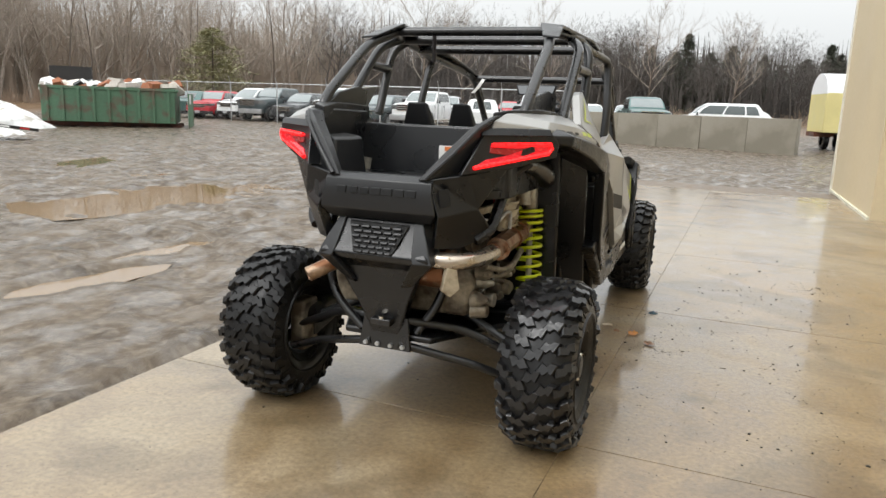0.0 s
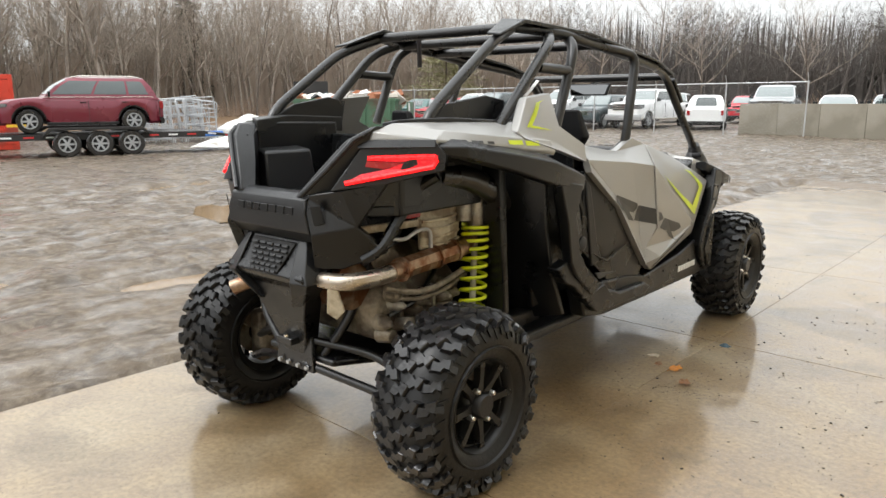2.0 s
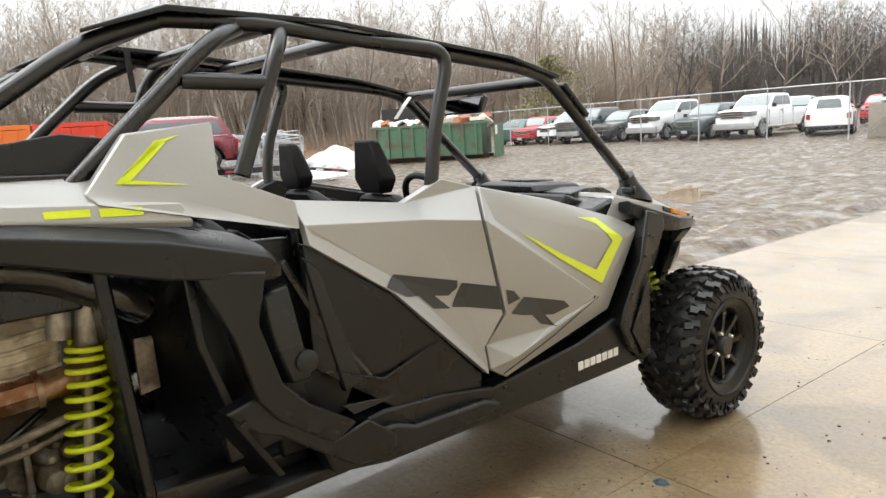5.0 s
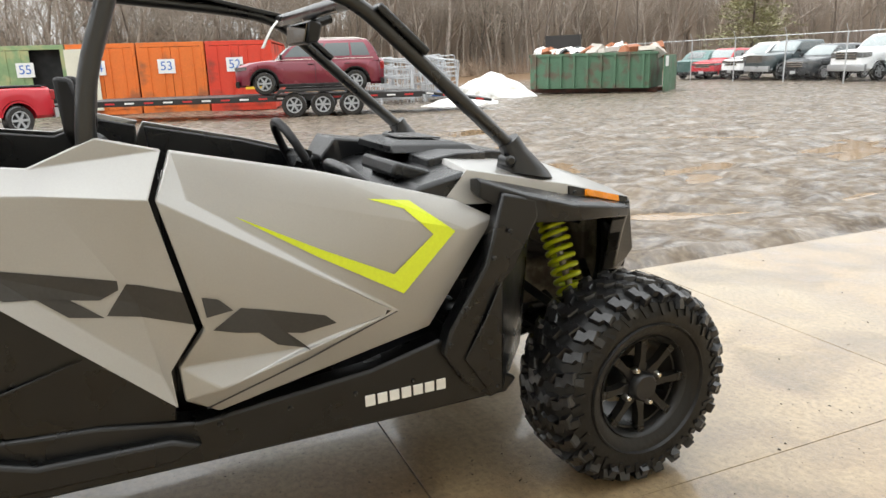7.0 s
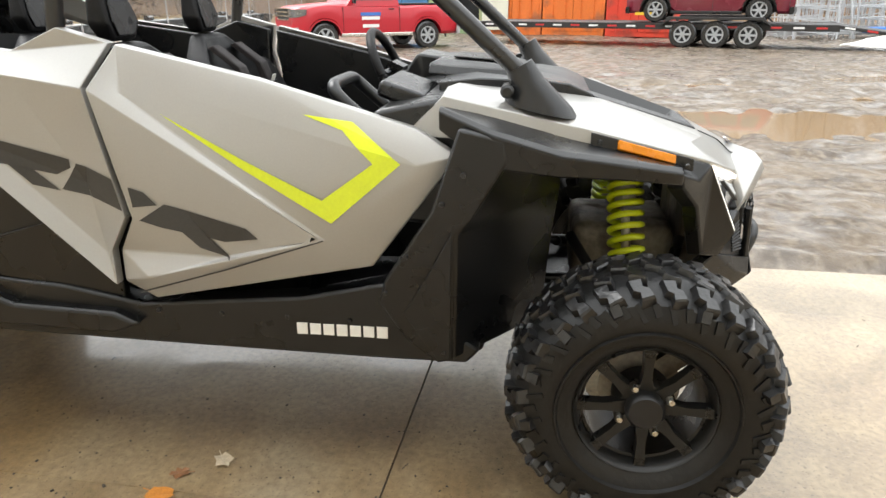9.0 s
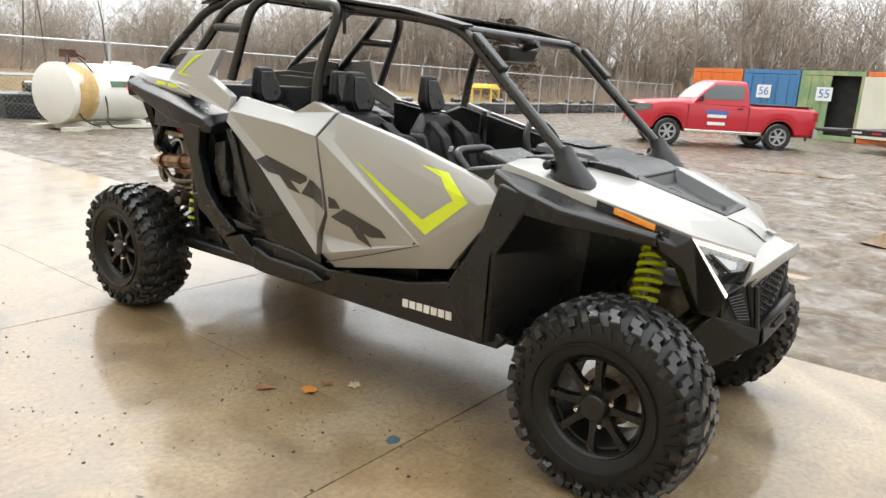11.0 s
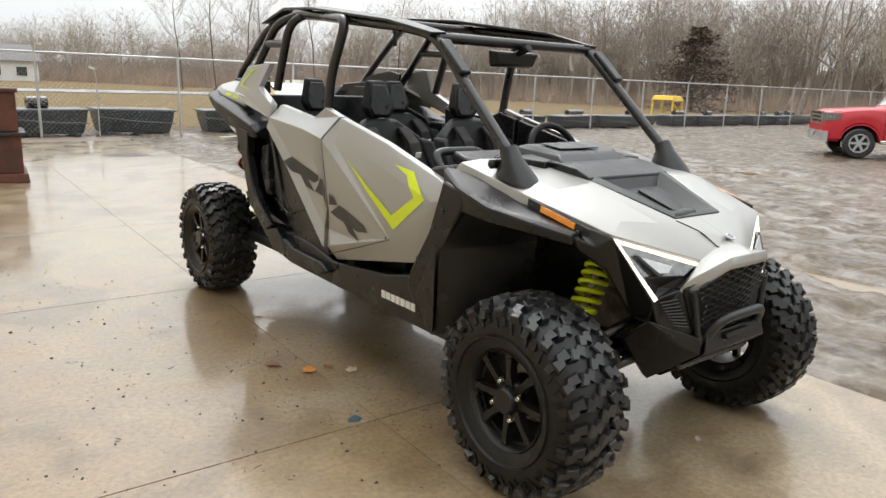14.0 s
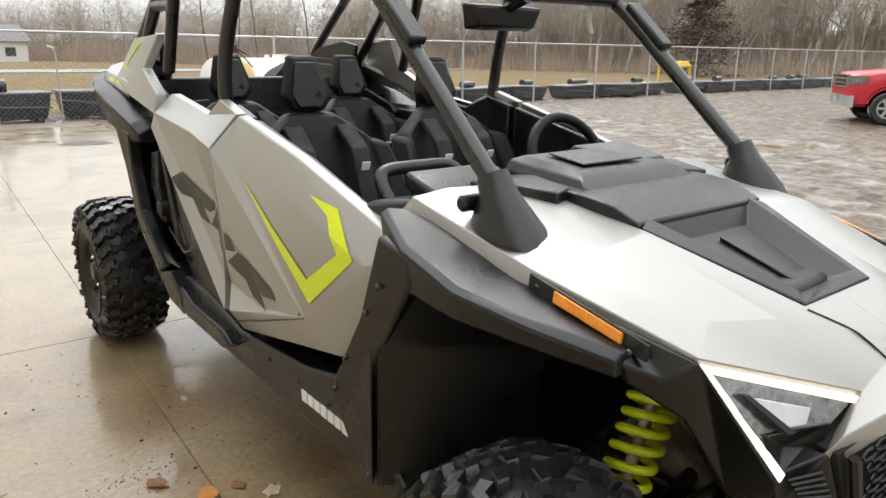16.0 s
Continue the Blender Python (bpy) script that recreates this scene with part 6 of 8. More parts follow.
DISC = mesh("brake_disc", Geo().turned([(-0.02, 0.115), (-0.012, 0.115), (-0.012, 0.05), (-0.02, 0.05)], n=36, loop=True))
CALIPER = mesh("brake_caliper", Geo().box((-0.018, 0.07, 0.085), (0.06, 0.09, 0.06), (40, 0, 0)))
for y in (0, BASE):
    for sgn in (1, -1):
        w = part("wheel", RIM, "rim", V, "matt black eight-spoke wheel with knobbly tyre", at=pose(sgn * TRACK, y, HUB_Z, 0 if sgn > 0 else 0, 0, 0 if sgn > 0 else 180))
        tyre = part("tyre", TYRE if sgn > 0 else TYRE_ALL, "sidewall", w)
        if sgn > 0:
            for row in range(5):
                for k in range(TREADS):
                    m = tread_block(row, k, TREADS)
                    if m.translation.z < -0.26:
                        b = block_geo(row, k).moved(m)
                        b.v = [(x_, y_, max(z_, -HUB_Z + 0.002)) for x_, y_, z_ in b.v]
                        part("tread_block", b, "tread", w, smooth=30)
                    else:
                        part("tread_block", BLOCK[row, k % 2], "tread", w, at=m)
        else:
            tagged(tyre, kind="stuff")
        for k in range(8):
            part("spoke", SPOKE, "rim", w, at=Matrix.Rotation(2 * math.pi * k / 8, 4, "X"))
        part("wheel_centre", CENTRE, "rim", w)
        part("hub_cap", CAP, "plastic2", w)
        for k in range(4):
            a = 2 * math.pi * (k + 0.28) / 4
            part("lug_nut", NUT, "chrome", w, at=pose(0, 0.073 * math.cos(a), 0.073 * math.sin(a)))
        part("brake_disc", DISC, "shield", w)
        part("brake_caliper", CALIPER, "dirtymetal", w)

# ---- doors
RD = [(.600, .965, 1.335), (.608, 1.38, 1.28), (.618, 1.54, 1.345), (.622, 1.69, 1.305), (.672, .965, 1.262), (.682, 1.42, 1.222), (.700, 1.642, 1.193), (.690, .965, 1.205), (.704, 1.25, 1.005), (.706, 1.716, .838), (.682, 1.642, .725), (.692, 1.648, .622), (.656, 1.585, .92), (.668, .99, 1.24), (.676, 1.28, 1.045), (.664, 1.618, .715)]
RF = [(0, 4, 5, 1), (1, 5, 6), (1, 6, 3, 2), (4, 13, 14, 5), (4, 7, 13), (5, 14, 12), (5, 12, 6), (6, 12, 9), (12, 10, 9), (12, 14, 15), (12, 15, 10), (15, 11, 10), (13, 7, 8, 14), (14, 8, 11, 15)]
FD = [(.622, 1.71, 1.302), (.612, 2.10, 1.212), (.605, 2.53, 1.085), (.640, 2.652, 1.02), (.668, 1.86, 1.185), (.664, 2.545, .998), (.704, 1.658, 1.19), (.700, 2.285, .790), (.706, 1.736, .835), (.668, 1.664, .725), (.678, 1.668, .632), (.668, 1.755, .577), (.650, 2.41, .70), (.716, 1.765, .662), (.690, 1.99, .724), (.672, 1.735, 1.176)]
FF = [(0, 15, 4), (0, 4, 1), (1, 4, 5, 2), (2, 5, 3), (0, 6, 15), (4, 15, 7, 5), (15, 6, 7), (5, 7, 3), (3, 7, 12), (6, 8, 14, 7), (8, 9, 14), (9, 13, 14), (9, 10, 13), (10, 11, 13), (13, 11, 12), (13, 12, 7, 14)]


def tris(faces):
    return [(f[0], f[k], f[k + 1]) for f in faces for k in range(1, len(f) - 1)]


RF, FF = tris(RF), tris(FF)
rear_doors = both("rear_door", Geo().shell(RD, RF, (-0.035, 0, 0)), "silver", "silver faceted rear door", 0.004, 20)
front_doors = both("front_door", Geo().shell(FD, FF, (-0.035, 0, 0)), "silver", "silver faceted front door with lime chevron", 0.004, 20)
LRD = [(.655, .965, 1.208), (.678, 1.25, 1.003), (.660, 1.644, .617), (.650, 1.64, .565), (.655, 1.24, .615), (.650, .965, .82)]
both("lower_panel", Geo().shell(LRD, [(0, 5, 4, 1), (1, 4, 3, 2)], (-0.03, 0, 0)), "plastic", "black lower rear door panel", 0.004, 20, rear_doors)
for (yy, zz), (y2, z2) in (((0.99, 1.20), (1.20, 1.01)),):
    both("door_pocket", Geo().plate([(.668, 1.02, .80), (.668, 1.20, .72), (.668, 1.44, .80), (.668, 1.20, .735)], (0.01, 0, 0)), "plastic", "", 0.003, 20, rear_doors)
# black liners inside the doors
both("door_liner", Geo().plate([(.585, .98, 1.32), (.585, 1.38, 1.265), (.585, 1.54, 1.325), (.585, 1.68, 1.29), (.585, 1.66, .62), (.585, 1.30, .62), (.585, 1.0, .9)], (-0.04, 0, 0)), "plastic", "", 0.006, 20, rear_doors)
both("door_liner", Geo().plate([(.59, 1.71, 1.285), (.59, 2.10, 1.198), (.585, 2.52, 1.07), (.585, 2.60, 1.0), (.585, 2.40, .68), (.585, 1.76, .6)], (-0.04, 0, 0)), "plastic", "", 0.006, 20, front_doors)


def draped(verts, faces, shape, lift=0.0025):
    """A flat sticker in (y, z), cut along the facets of a door and laid onto them."""
    g = Geo()
    for f in faces:
        for k in range(1, len(f) - 1):
            tri = [Vector(verts[f[0]]), Vector(verts[f[k]]), Vector(verts[f[k + 1]])]
            p2 = [(p.y, p.z) for p in tri]
            area = (p2[1][0] - p2[0][0]) * (p2[2][1] - p2[0][1]) - (p2[2][0] - p2[0][0]) * (p2[1][1] - p2[0][1])
            if abs(area) < 1e-6:
                continue
            if area < 0:
                tri, p2 = [tri[0], tri[2], tri[1]], [p2[0], p2[2], p2[1]]
            poly = list(shape)
            for i in range(3):
                (ax, ay), (bx, by) = p2[i], p2[(i + 1) % 3]
                out = []
                for j in range(len(poly)):
                    p, q = poly[j], poly[(j + 1) % len(poly)]
                    sp = (bx - ax) * (p[1] - ay) - (by - ay) * (p[0] - ax)
                    sq = (bx - ax) * (q[1] - ay) - (by - ay) * (q[0] - ax)
                    if sp >= 0:
                        out.append(p)
                    if sp * sq < 0:
                        u = sp / (sp - sq)
                        out.append((p[0] + (q[0] - p[0]) * u, p[1] + (q[1] - p[1]) * u))
                poly = out
                if not poly:
                    break
            if len(poly) < 3:
                continue
            nrm = (tri[1] - tri[0]).cross(tri[2] - tri[0]).normalized()
            if nrm.x < 0:
                nrm = -nrm
            g.add([(tri[0].x - (nrm.y * (y - tri[0].y) + nrm.z * (z - tri[0].z)) / nrm.x + lift, y, z) for y, z in poly], [tuple(range(len(poly)))])
    return g


def sticker(name, verts, faces, shapes, material, doors, label, apart=False):
    """Stickers on both sides: one part, or one for each shape."""
    groups = [[s] for s in shapes] if apart else [shapes]
    for group in groups:
        g = Geo()
        for s in group:
            d = draped(verts, faces, s)
            g.add(d.v, d.f)
        both(name, g, material, label, 0, 0, doors)


both("door_seam", Geo().tube([(.697, 2.285, .788), (.702, 2.0, .692), (.690, 1.72, .603)], .0025, 6), "decal", "", 0, 0, front_doors)
CHEV = [[(1.845, 1.125), (2.07, 1.005), (2.285, .90), (2.31, .838), (2.06, .985)], [(2.285, .90), (2.425, 1.00), (2.50, 1.00), (2.31, .838)], [(2.425, 1.00), (2.34, 1.085), (2.23, 1.125), (2.365, 1.105), (2.50, 1.00)]]
sticker("chevron_decal", FD, FF, CHEV, "lime", front_doors, "lime-yellow chevron sticker")


MARKS_R = [[(1.215, 1.035), (1.265, 1.065), (1.545, .99), (1.545, .965), (1.50, .945), (1.30, .985)], [(1.36, .975), (1.43, .962), (1.505, .898), (1.425, .915)], [(1.565, .978), (1.70, .945), (1.715, .855), (1.51, .902)]]
MARKS_F = [[(1.738, .925), (1.78, .912), (1.815, .875), (1.745, .868)], [(1.758, .83), (1.835, .878), (2.065, .815), (2.098, .785), (2.0, .772), (1.82, .81)], [(1.875, .80), (1.955, .782), (2.015, .722), (1.925, .752)]]
sticker("graphic", RD, RF, MARKS_R, "decal", rear_doors, "plain dark angular graphic", True)
sticker("graphic", FD, FF, MARKS_F, "decal", front_doors, "plain dark angular graphic", True)

# ---- rear quarter, fin and fenders
Q = [(.44, -.13, 1.46), (.52, .15, 1.466), (.56, .50, 1.45), (.41, -.20, 1.432), (.585, -.01, 1.43), (.655, .20, 1.408), (.668, .62, 1.372), (.41, -.212, 1.402), (.600, -.058, 1.396), (.67, .20, 1.372), (.685, .64, 1.322)]
QF = tris([(0, 3, 4), (0, 4, 1), (1, 4, 5), (1, 5, 2), (2, 5, 6), (3, 7, 8, 4), (4, 8, 9, 5), (5, 9, 10, 6)])
both("bed_cap", Geo().rings([[(.38, -.12, 1.46), (.44, -.10, 1.472), (.44, -.10, 1.40), (.38, -.12, 1.40)], [(.43, .10, 1.48), (.53, .10, 1.478), (.53, .10, 1.41), (.43, .10, 1.41)], [(.44, .46, 1.465), (.56, .46, 1.46), (.56, .46, 1.39), (.44, .46, 1.39)]]), "plastic", "black cap along the bed side", 0.005, 25)
quarter = both("quarter_panel", Geo().shell(Q, QF, (-0.01, 0, -0.02)), "silver", "silver rear quarter panel", 0.005, 20)
FIN = [(.605, .52, 1.555), (.575, .765, 1.575), (.645, .40, 1.415), (.665, .62, 1.378), (.640, .74, 1.43), (.655, .955, 1.335), (.668, .955, 1.255), (.69, .66, 1.325), (.67, .42, 1.385)]
both("fin", Geo().shell(FIN, tris([(0, 2, 3, 4, 1), (2, 8, 7, 3), (3, 7, 6, 5, 4)]), (-0.04, 0, 0)), "silver", "silver fin ahead of the bed with lime stripe", 0.005, 20)
FINCH = [[(.47, 1.432), (.59, 1.532), (.665, 1.545), (.61, 1.527)], [(.47, 1.432), (.59, 1.527), (.62, 1.528), (.51, 1.437)], [(.47, 1.432), (.66, 1.412), (.52, 1.437)]]
sticker("fin_stripe", FIN, tris([(0, 2, 3, 4, 1)]), FINCH, "lime", (None, None), "thin lime stripe")
QS = [[(.02 + .075 * k, 1.398 - .006 * k), (.075 + .075 * k, 1.394 - .006 * k), (.075 + .075 * k, 1.383 - .006 * k), (.02 + .075 * k, 1.387 - .006 * k)] for k in range(4)]
sticker("quarter_mark", Q, tris([(4, 8, 9, 5)]), QS[:3], "decal", quarter, "plain dark bar of a model mark", True)
sticker("quarter_mark", Q, tris([(5, 9, 10, 6)]), [[(.30, 1.385), (.40, 1.38), (.40, 1.362), (.30, 1.368)], [(.42, 1.378), (.52, 1.372), (.52, 1.352), (.42, 1.358)]], "lime", quarter, "plain lime bar of a model mark", True)


def fender_ring(y, zt, xo, h, xi=.50):
    return [(xi, y, zt + .025), (xo - .055, y, zt + .004), (xo, y, zt - .022), (xo - .006, y, zt - h), (xo - .05, y, zt - h - .006), (xi, y, zt - .04)]


both("rear_fender", Geo().rings([fender_ring(-.10, 1.395, .575, .042), fender_ring(.02, 1.392, .685, .062), fender_ring(.28, 1.352, .735, .090), fender_ring(.54, 1.306, .752, .118), fender_ring(.82, 1.226, .732, .090), fender_ring(.86, 1.190, .715, .055)]), "plastic", "black rear wheel arch", 0.006, 20)
# an open strut from the arch's front corner down to the foot of the rocker, clear of the body behind it
BAR = [(.738, .60, 1.20), (.738, .80, 1.165), (.730, .688, 1.006), (.728, .768, 1.02), (.724, .742, .803), (.724, .822, .835), (.720, .807, .720), (.720, .906, .745), (.716, .975, .598), (.716, 1.06, .640)]
both("arch_bar", Geo().shell(BAR, tris([(0, 2, 3, 1), (2, 4, 5, 3), (4, 6, 7, 5), (6, 8, 9, 7)]), (-.05, 0, 0)), "plastic", "black open strut ahead of the rear arch", 0.007, 20)
FOOT = [(.704, .655, .785), (.704, .735, .705), (.708, .80, .678), (.706, .90, .602), (.702, 1.05, .492), (.700, 1.21, .472), (.706, 1.21, .548), (.712, 1.105, .632), (.706, .985, .604), (.704, .845, .735), (.704, .760, .812)]
both("rocker_foot", Geo().shell(FOOT, tris([(0, 1, 9, 10), (1, 2, 9), (2, 3, 8, 9), (3, 4, 8), (4, 5, 6, 8), (8, 6, 7)]), (-.06, 0, 0)), "plastic", "black faceted foot of the rocker", 0.007, 15)
# Dark disc laid on the panel stands in for a shaded hole.
both("foot_hole", Geo().turned([(0, .014), (.003, .013)], at=(.707, .705, .742), n=14), "dark")
both("recess_panel", Geo().plate([(.53, .60, 1.24), (.56, .97, 1.22), (.58, 1.20, .80), (.58, 1.10, .62), (.54, .72, .56)], (-.03, 0, 0)), "plastic", "", 0.006, 20)
both("recess_rail", Geo().tube([(.63, .90, 1.16), (.64, 1.00, .96), (.645, 1.16, .74)], .016, 8, .05), "tube")
both("door_foot_panel", Geo().plate([(.690, 1.02, .70), (.690, 1.22, .672), (.690, 1.06, .660)], (.012, 0, 0)), "plastic2", "", 0.002, 20)
both("intake_duct", Geo().rings([[(.60, .80, 1.08), (.66, .82, 1.08), (.66, .90, 1.10), (.62, .90, 1.10)], [(.62, .80, .95), (.675, .83, .95), (.675, .92, .95), (.62, .92, .95)], [(.62, .86, .80), (.665, .88, .80), (.665, .95, .80), (.62, .95, .80)]]), "plastic2", "black air intake duct in the recess", 0.008, 25)
both("intake_cap", Geo().turned([(-.02, .036), (.012, .036), (.018, .024), (.02, .01)], at=(.665, .93, .86), n=24), "plastic2", "", 0, 35)
both("side_vent", Geo().plate([(.668, .955, 1.17), (.672, 1.0, 1.13), (.665, 1.13, .74), (.660, 1.06, .72)], (-.03, 0, 0)), "plastic2", "", 0.006, 20)
both("inner_arch", Geo().shell([(.30, .50, 1.28), (.655, .60, 1.26), (.655, .62, .98), (.650, .70, .72), (.640, .82, .52), (.30, .74, .44), (.30, .60, .72), (.30, .54, .98)], tris([(0, 7, 2, 1), (7, 6, 3, 2), (6, 5, 4, 3)]), (0, .025, 0)), "plastic", "smooth black liner ahead of the rear wheel", 0.004, 40)

# ---- rocker panels and floor
RK = [(.995, .47), (1.20, .435), (1.70, .425), (2.42, .415), (2.68, .415), (2.72, .46), (2.50, .60), (2.44, .655), (2.20, .60), (1.70, .555), (1.45, .60), (1.30, .61), (1.20, .62), (1.05, .60), (.94, .62)]
both("rocker_panel", Geo().plate([(.665, y, z) for y, z in RK], (-.08, 0, 0)), "plastic", "black rocker panel with white marks", 0.01, 20)
both("rocker_step", Geo().plate([(.70, 1.00, .52), (.70, 1.22, .475), (.70, 1.62, .465), (.70, 1.70, .50), (.70, 1.62, .535), (.70, 1.30, .545), (.70, 1.22, .575), (.70, 1.04, .59)], (-.05, 0, 0)), "plastic", "", 0.012, 20)
for k in range(7):
    both("rocker_mark", Geo().box((.667, 2.195 + k * .040, .502), (.004, .032, .034 if k % 3 else .036)), "white", "plain white block of a maker's mark", 0.001)
for y in (1.75, 1.95, 2.15, 2.34):
    both("rocker_bolt", Geo().turned([(0, .008), (.006, .006)], at=(.665, y, .535), n=10), "plastic2")
part("floor_pan", Geo().box((0, 1.55, .44), (1.18, 2.35, .06)), "plastic", V, "black floor and skid plate", 0.02)
part("skid_plate", Geo().plate([(-.35, 2.7, .41), (.35, 2.7, .41), (.22, 3.50, .46), (-.22, 3.50, .46)], (0, 0, .03)), "plastic", V, "", 0.01)
part("rear_skid", Geo().plate([(-.5, .45, .41), (.5, .45, .41), (.2, -.25, .45), (-.2, -.25, .45)], (0, 0, .03)), "plastic", V, "", 0.01)

# ---- front fenders
FL = [(2.655, 1.105), (2.585, .885), (2.455, .685), (2.432, .615), (2.505, .50), (2.60, .425), (2.645, .437), (2.652, .815), (2.692, .862), (2.785, 1.015), (2.78, 1.075)]
both("fender_leg", Geo().rings([[(.702 if i in (1, 2, 3, 8) else .692, y, z) for i, (y, z) in enumerate(FL)], [(.622, y + .012, z) for y, z in FL]]), "plastic", "black front strut and panel behind the tyre", 0.010, 20)
both("leg_crease", Geo().plate([(.700, 2.640, .825), (.700, 2.575, .70), (.700, 2.505, .585), (.700, 2.60, .445), (.700, 2.638, .45)], (.006, 0, 0)), "plastic", "", 0.003, 20)
for yy, zz in ((2.672, .985), (2.615, .905), (2.515, .755), (2.455, .645), (2.62, .47)):
    both("leg_screw", Geo().turned([(0, .0085), (.006, .006)], at=(.703, yy, zz), n=10), "plastic2")
LINER = [(.688, 2.650, .445), (.688, 2.655, .815), (.688, 2.695, .865), (.678, 2.785, 1.03), (.44, 2.94, 1.03), (.42, 2.93, .87), (.42, 2.92, .80), (.42, 2.89, .46)]
both("inner_liner", Geo().shell(LINER, tris([(0, 1, 6, 7), (1, 2, 5, 6), (2, 3, 4, 5)]), (0, -.02, 0)), "plastic", "smooth black liner of the front wheel well", 0.004, 30)


def flare_ring(y, xo, zo, xi, zi, h=.055):
    return [(xi, y, zi), (xo - .02, y, zo + .012), (xo, y, zo), (xo - .004, y, zo - h), (xo - .03, y, zo - h), (xi, y, zi - .04)]


both("front_flare", Geo().rings([flare_ring(2.60, .650, 1.140, .58, 1.142, .05), flare_ring(2.745, .692, 1.086, .55, 1.112, .088), flare_ring(2.92, .690, 1.036, .53, 1.068, .056), flare_ring(3.10, .648, 1.006, .53, 1.022, .040), flare_ring(3.25, .580, .974, .52, .990, .034)]), "plastic", "black front wheel-arch flare", 0.005, 18)
NOSE = [(.515, 3.20, 1.015), (.472, 3.346, .978), (.365, 3.466, .746), (.330, 3.432, .652), (.362, 3.375, .665), (.462, 3.320, .850), (.562, 3.250, .966), (.553, 3.256, .928), (.512, 3.308, .940)]
both("flare_nose", Geo().shell(NOSE, tris([(0, 6, 8, 1), (6, 7, 8), (1, 8, 5), (8, 7, 5), (1, 5, 4, 2), (2, 4, 3)]), (-.03, -.04, -.01)), "plastic", "black corner panel under the headlamp", 0.006, 20)
both("side_marker", Geo().plate([(.545, 3.072, 1.050), (.529, 3.228, 1.008), (.532, 3.228, .985), (.549, 3.072, 1.026)], (.014, .003, .008)), "amber", "amber side reflector", 0.002)
both("marker_bezel", Geo().plate([(.545, 3.0, 1.072), (.520, 3.28, 1.0), (.524, 3.28, .968), (.551, 3.0, 1.022)], (.010, .002, .004)), "plastic", "", 0.003)
for yy, zz in ((3.025, 1.05), (3.26, .99)):
    both("bezel_screw", Geo().turned([(0, .007), (.004, .005)], at=(.556, yy, zz), n=10), "plastic2")

# ---- hood and nose
H = [(.25, 2.64, 1.178), (.46, 2.60, 1.180), (.560, 2.598, 1.168), (.592, 2.640, 1.076), (.25, 3.04, 1.125), (.46, 3.05, 1.105), (.548, 3.0, 1.080), (.145, 3.36, 1.016), (.38, 3.30, 1.020), (.470, 3.343, .984), (0, 3.50, .952), (.165, 3.500, .886), (0, 3.36, 1.016), (0, 3.602, .914), (.115, 3.592, .910), (.115, 3.602, .882), (0, 3.610, .884), (.245, 3.512, .822), (.56, 2.97, 1.05), (.262, 3.494, .785), (.224, 3.525, .786), (.30, 3.06, 1.122), (.24, 3.36, 1.008), (.575, 2.510, 1.080)]
HF = [(2, 3, 23), (0, 4, 5, 1), (1, 5, 6, 2), (2, 6, 18, 3), (4, 7, 22, 21), (21, 22, 8, 5), (4, 21, 5), (5, 8, 9, 6), (6, 9, 18), (12, 10, 7), (7, 10, 22), (22, 10, 11, 8), (8, 11, 9), (10, 13, 14, 11), (13, 16, 15, 14), (11, 14, 17), (14, 15, 20, 17), (17, 20, 19), (11, 17, 19)]
both("hood_panel", Geo().shell(H, HF, (0, -.012, -.02)), "silver", "silver half of the hood", 0.004, 42)
VENT = [(-.248, 3.03, 1.128), (.248, 3.03, 1.128), (.143, 3.362, 1.020), (-.143, 3.362, 1.020), (-.205, 3.01, 1.142), (.205, 3.01, 1.142), (.118, 3.335, 1.034), (-.118, 3.335, 1.034), (-.15, 3.05, 1.082), (.15, 3.05, 1.082), (.075, 3.29, 1.004), (-.075, 3.29, 1.004)]
VENTF = [(1, 5, 6, 2), (5, 9, 10, 6), (4, 0, 3, 7), (8, 4, 7, 11), (9, 8, 11, 10), (2, 6, 10, 11, 7, 3), (4, 8, 9, 5)]
part("hood_vent", Geo().shell(VENT, tris(VENTF), (0, 0, -.03)), "plastic2", V, "black recessed vent in the hood", 0.003, 15)
part("vent_floor_rib", Geo().rings([[(-.02, 3.08, 1.083), (.02, 3.08, 1.083), (.015, 3.08, 1.06), (-.015, 3.08, 1.06)], [(-.012, 3.27, 1.018), (.012, 3.27, 1.018), (.01, 3.27, .99), (-.01, 3.27, .99)]]), "plastic", V, "", 0.003)
part("cowl", Geo().rings([[(-.25, 2.62, 1.185), (.25, 2.62, 1.185), (.25, 2.62, 1.13), (-.25, 2.62, 1.13)], [(-.26, 2.86, 1.178), (.26, 2.86, 1.178), (.26, 2.86, 1.10), (-.26, 2.86, 1.10)], [(-.255, 2.95, 1.166), (.255, 2.95, 1.166), (.26, 2.95, 1.09), (-.26, 2.95, 1.09)], [(-.25, 3.02, 1.136), (.25, 3.02, 1.136), (.25, 3.03, 1.08), (-.25, 3.03, 1.08)]]), "plastic2", V, "black cowl behind the hood vent", 0.005, 20)
hatch = part("hood_hatch", Geo().rings([[(-.19, 2.50, 1.185), (.19, 2.50, 1.185), (.22, 2.84, 1.172), (-.22, 2.84, 1.172)], [(-.17, 2.50, 1.215), (.17, 2.50, 1.215), (.20, 2.80, 1.200), (-.20, 2.80, 1.200)], [(-.14, 2.53, 1.228), (.14, 2.53, 1.228), (.17, 2.76, 1.212), (-.17, 2.76, 1.212)]]), "plastic2", V, "dark raised cargo hatch lid", 0.005, 20)
part("hatch_inset", Geo().plate([(-.09, 2.57, 1.229), (.09, 2.57, 1.229), (.12, 2.73, 1.219), (-.12, 2.73, 1.219)], (0, 0, .006)), "plastic", hatch, "", 0.003)
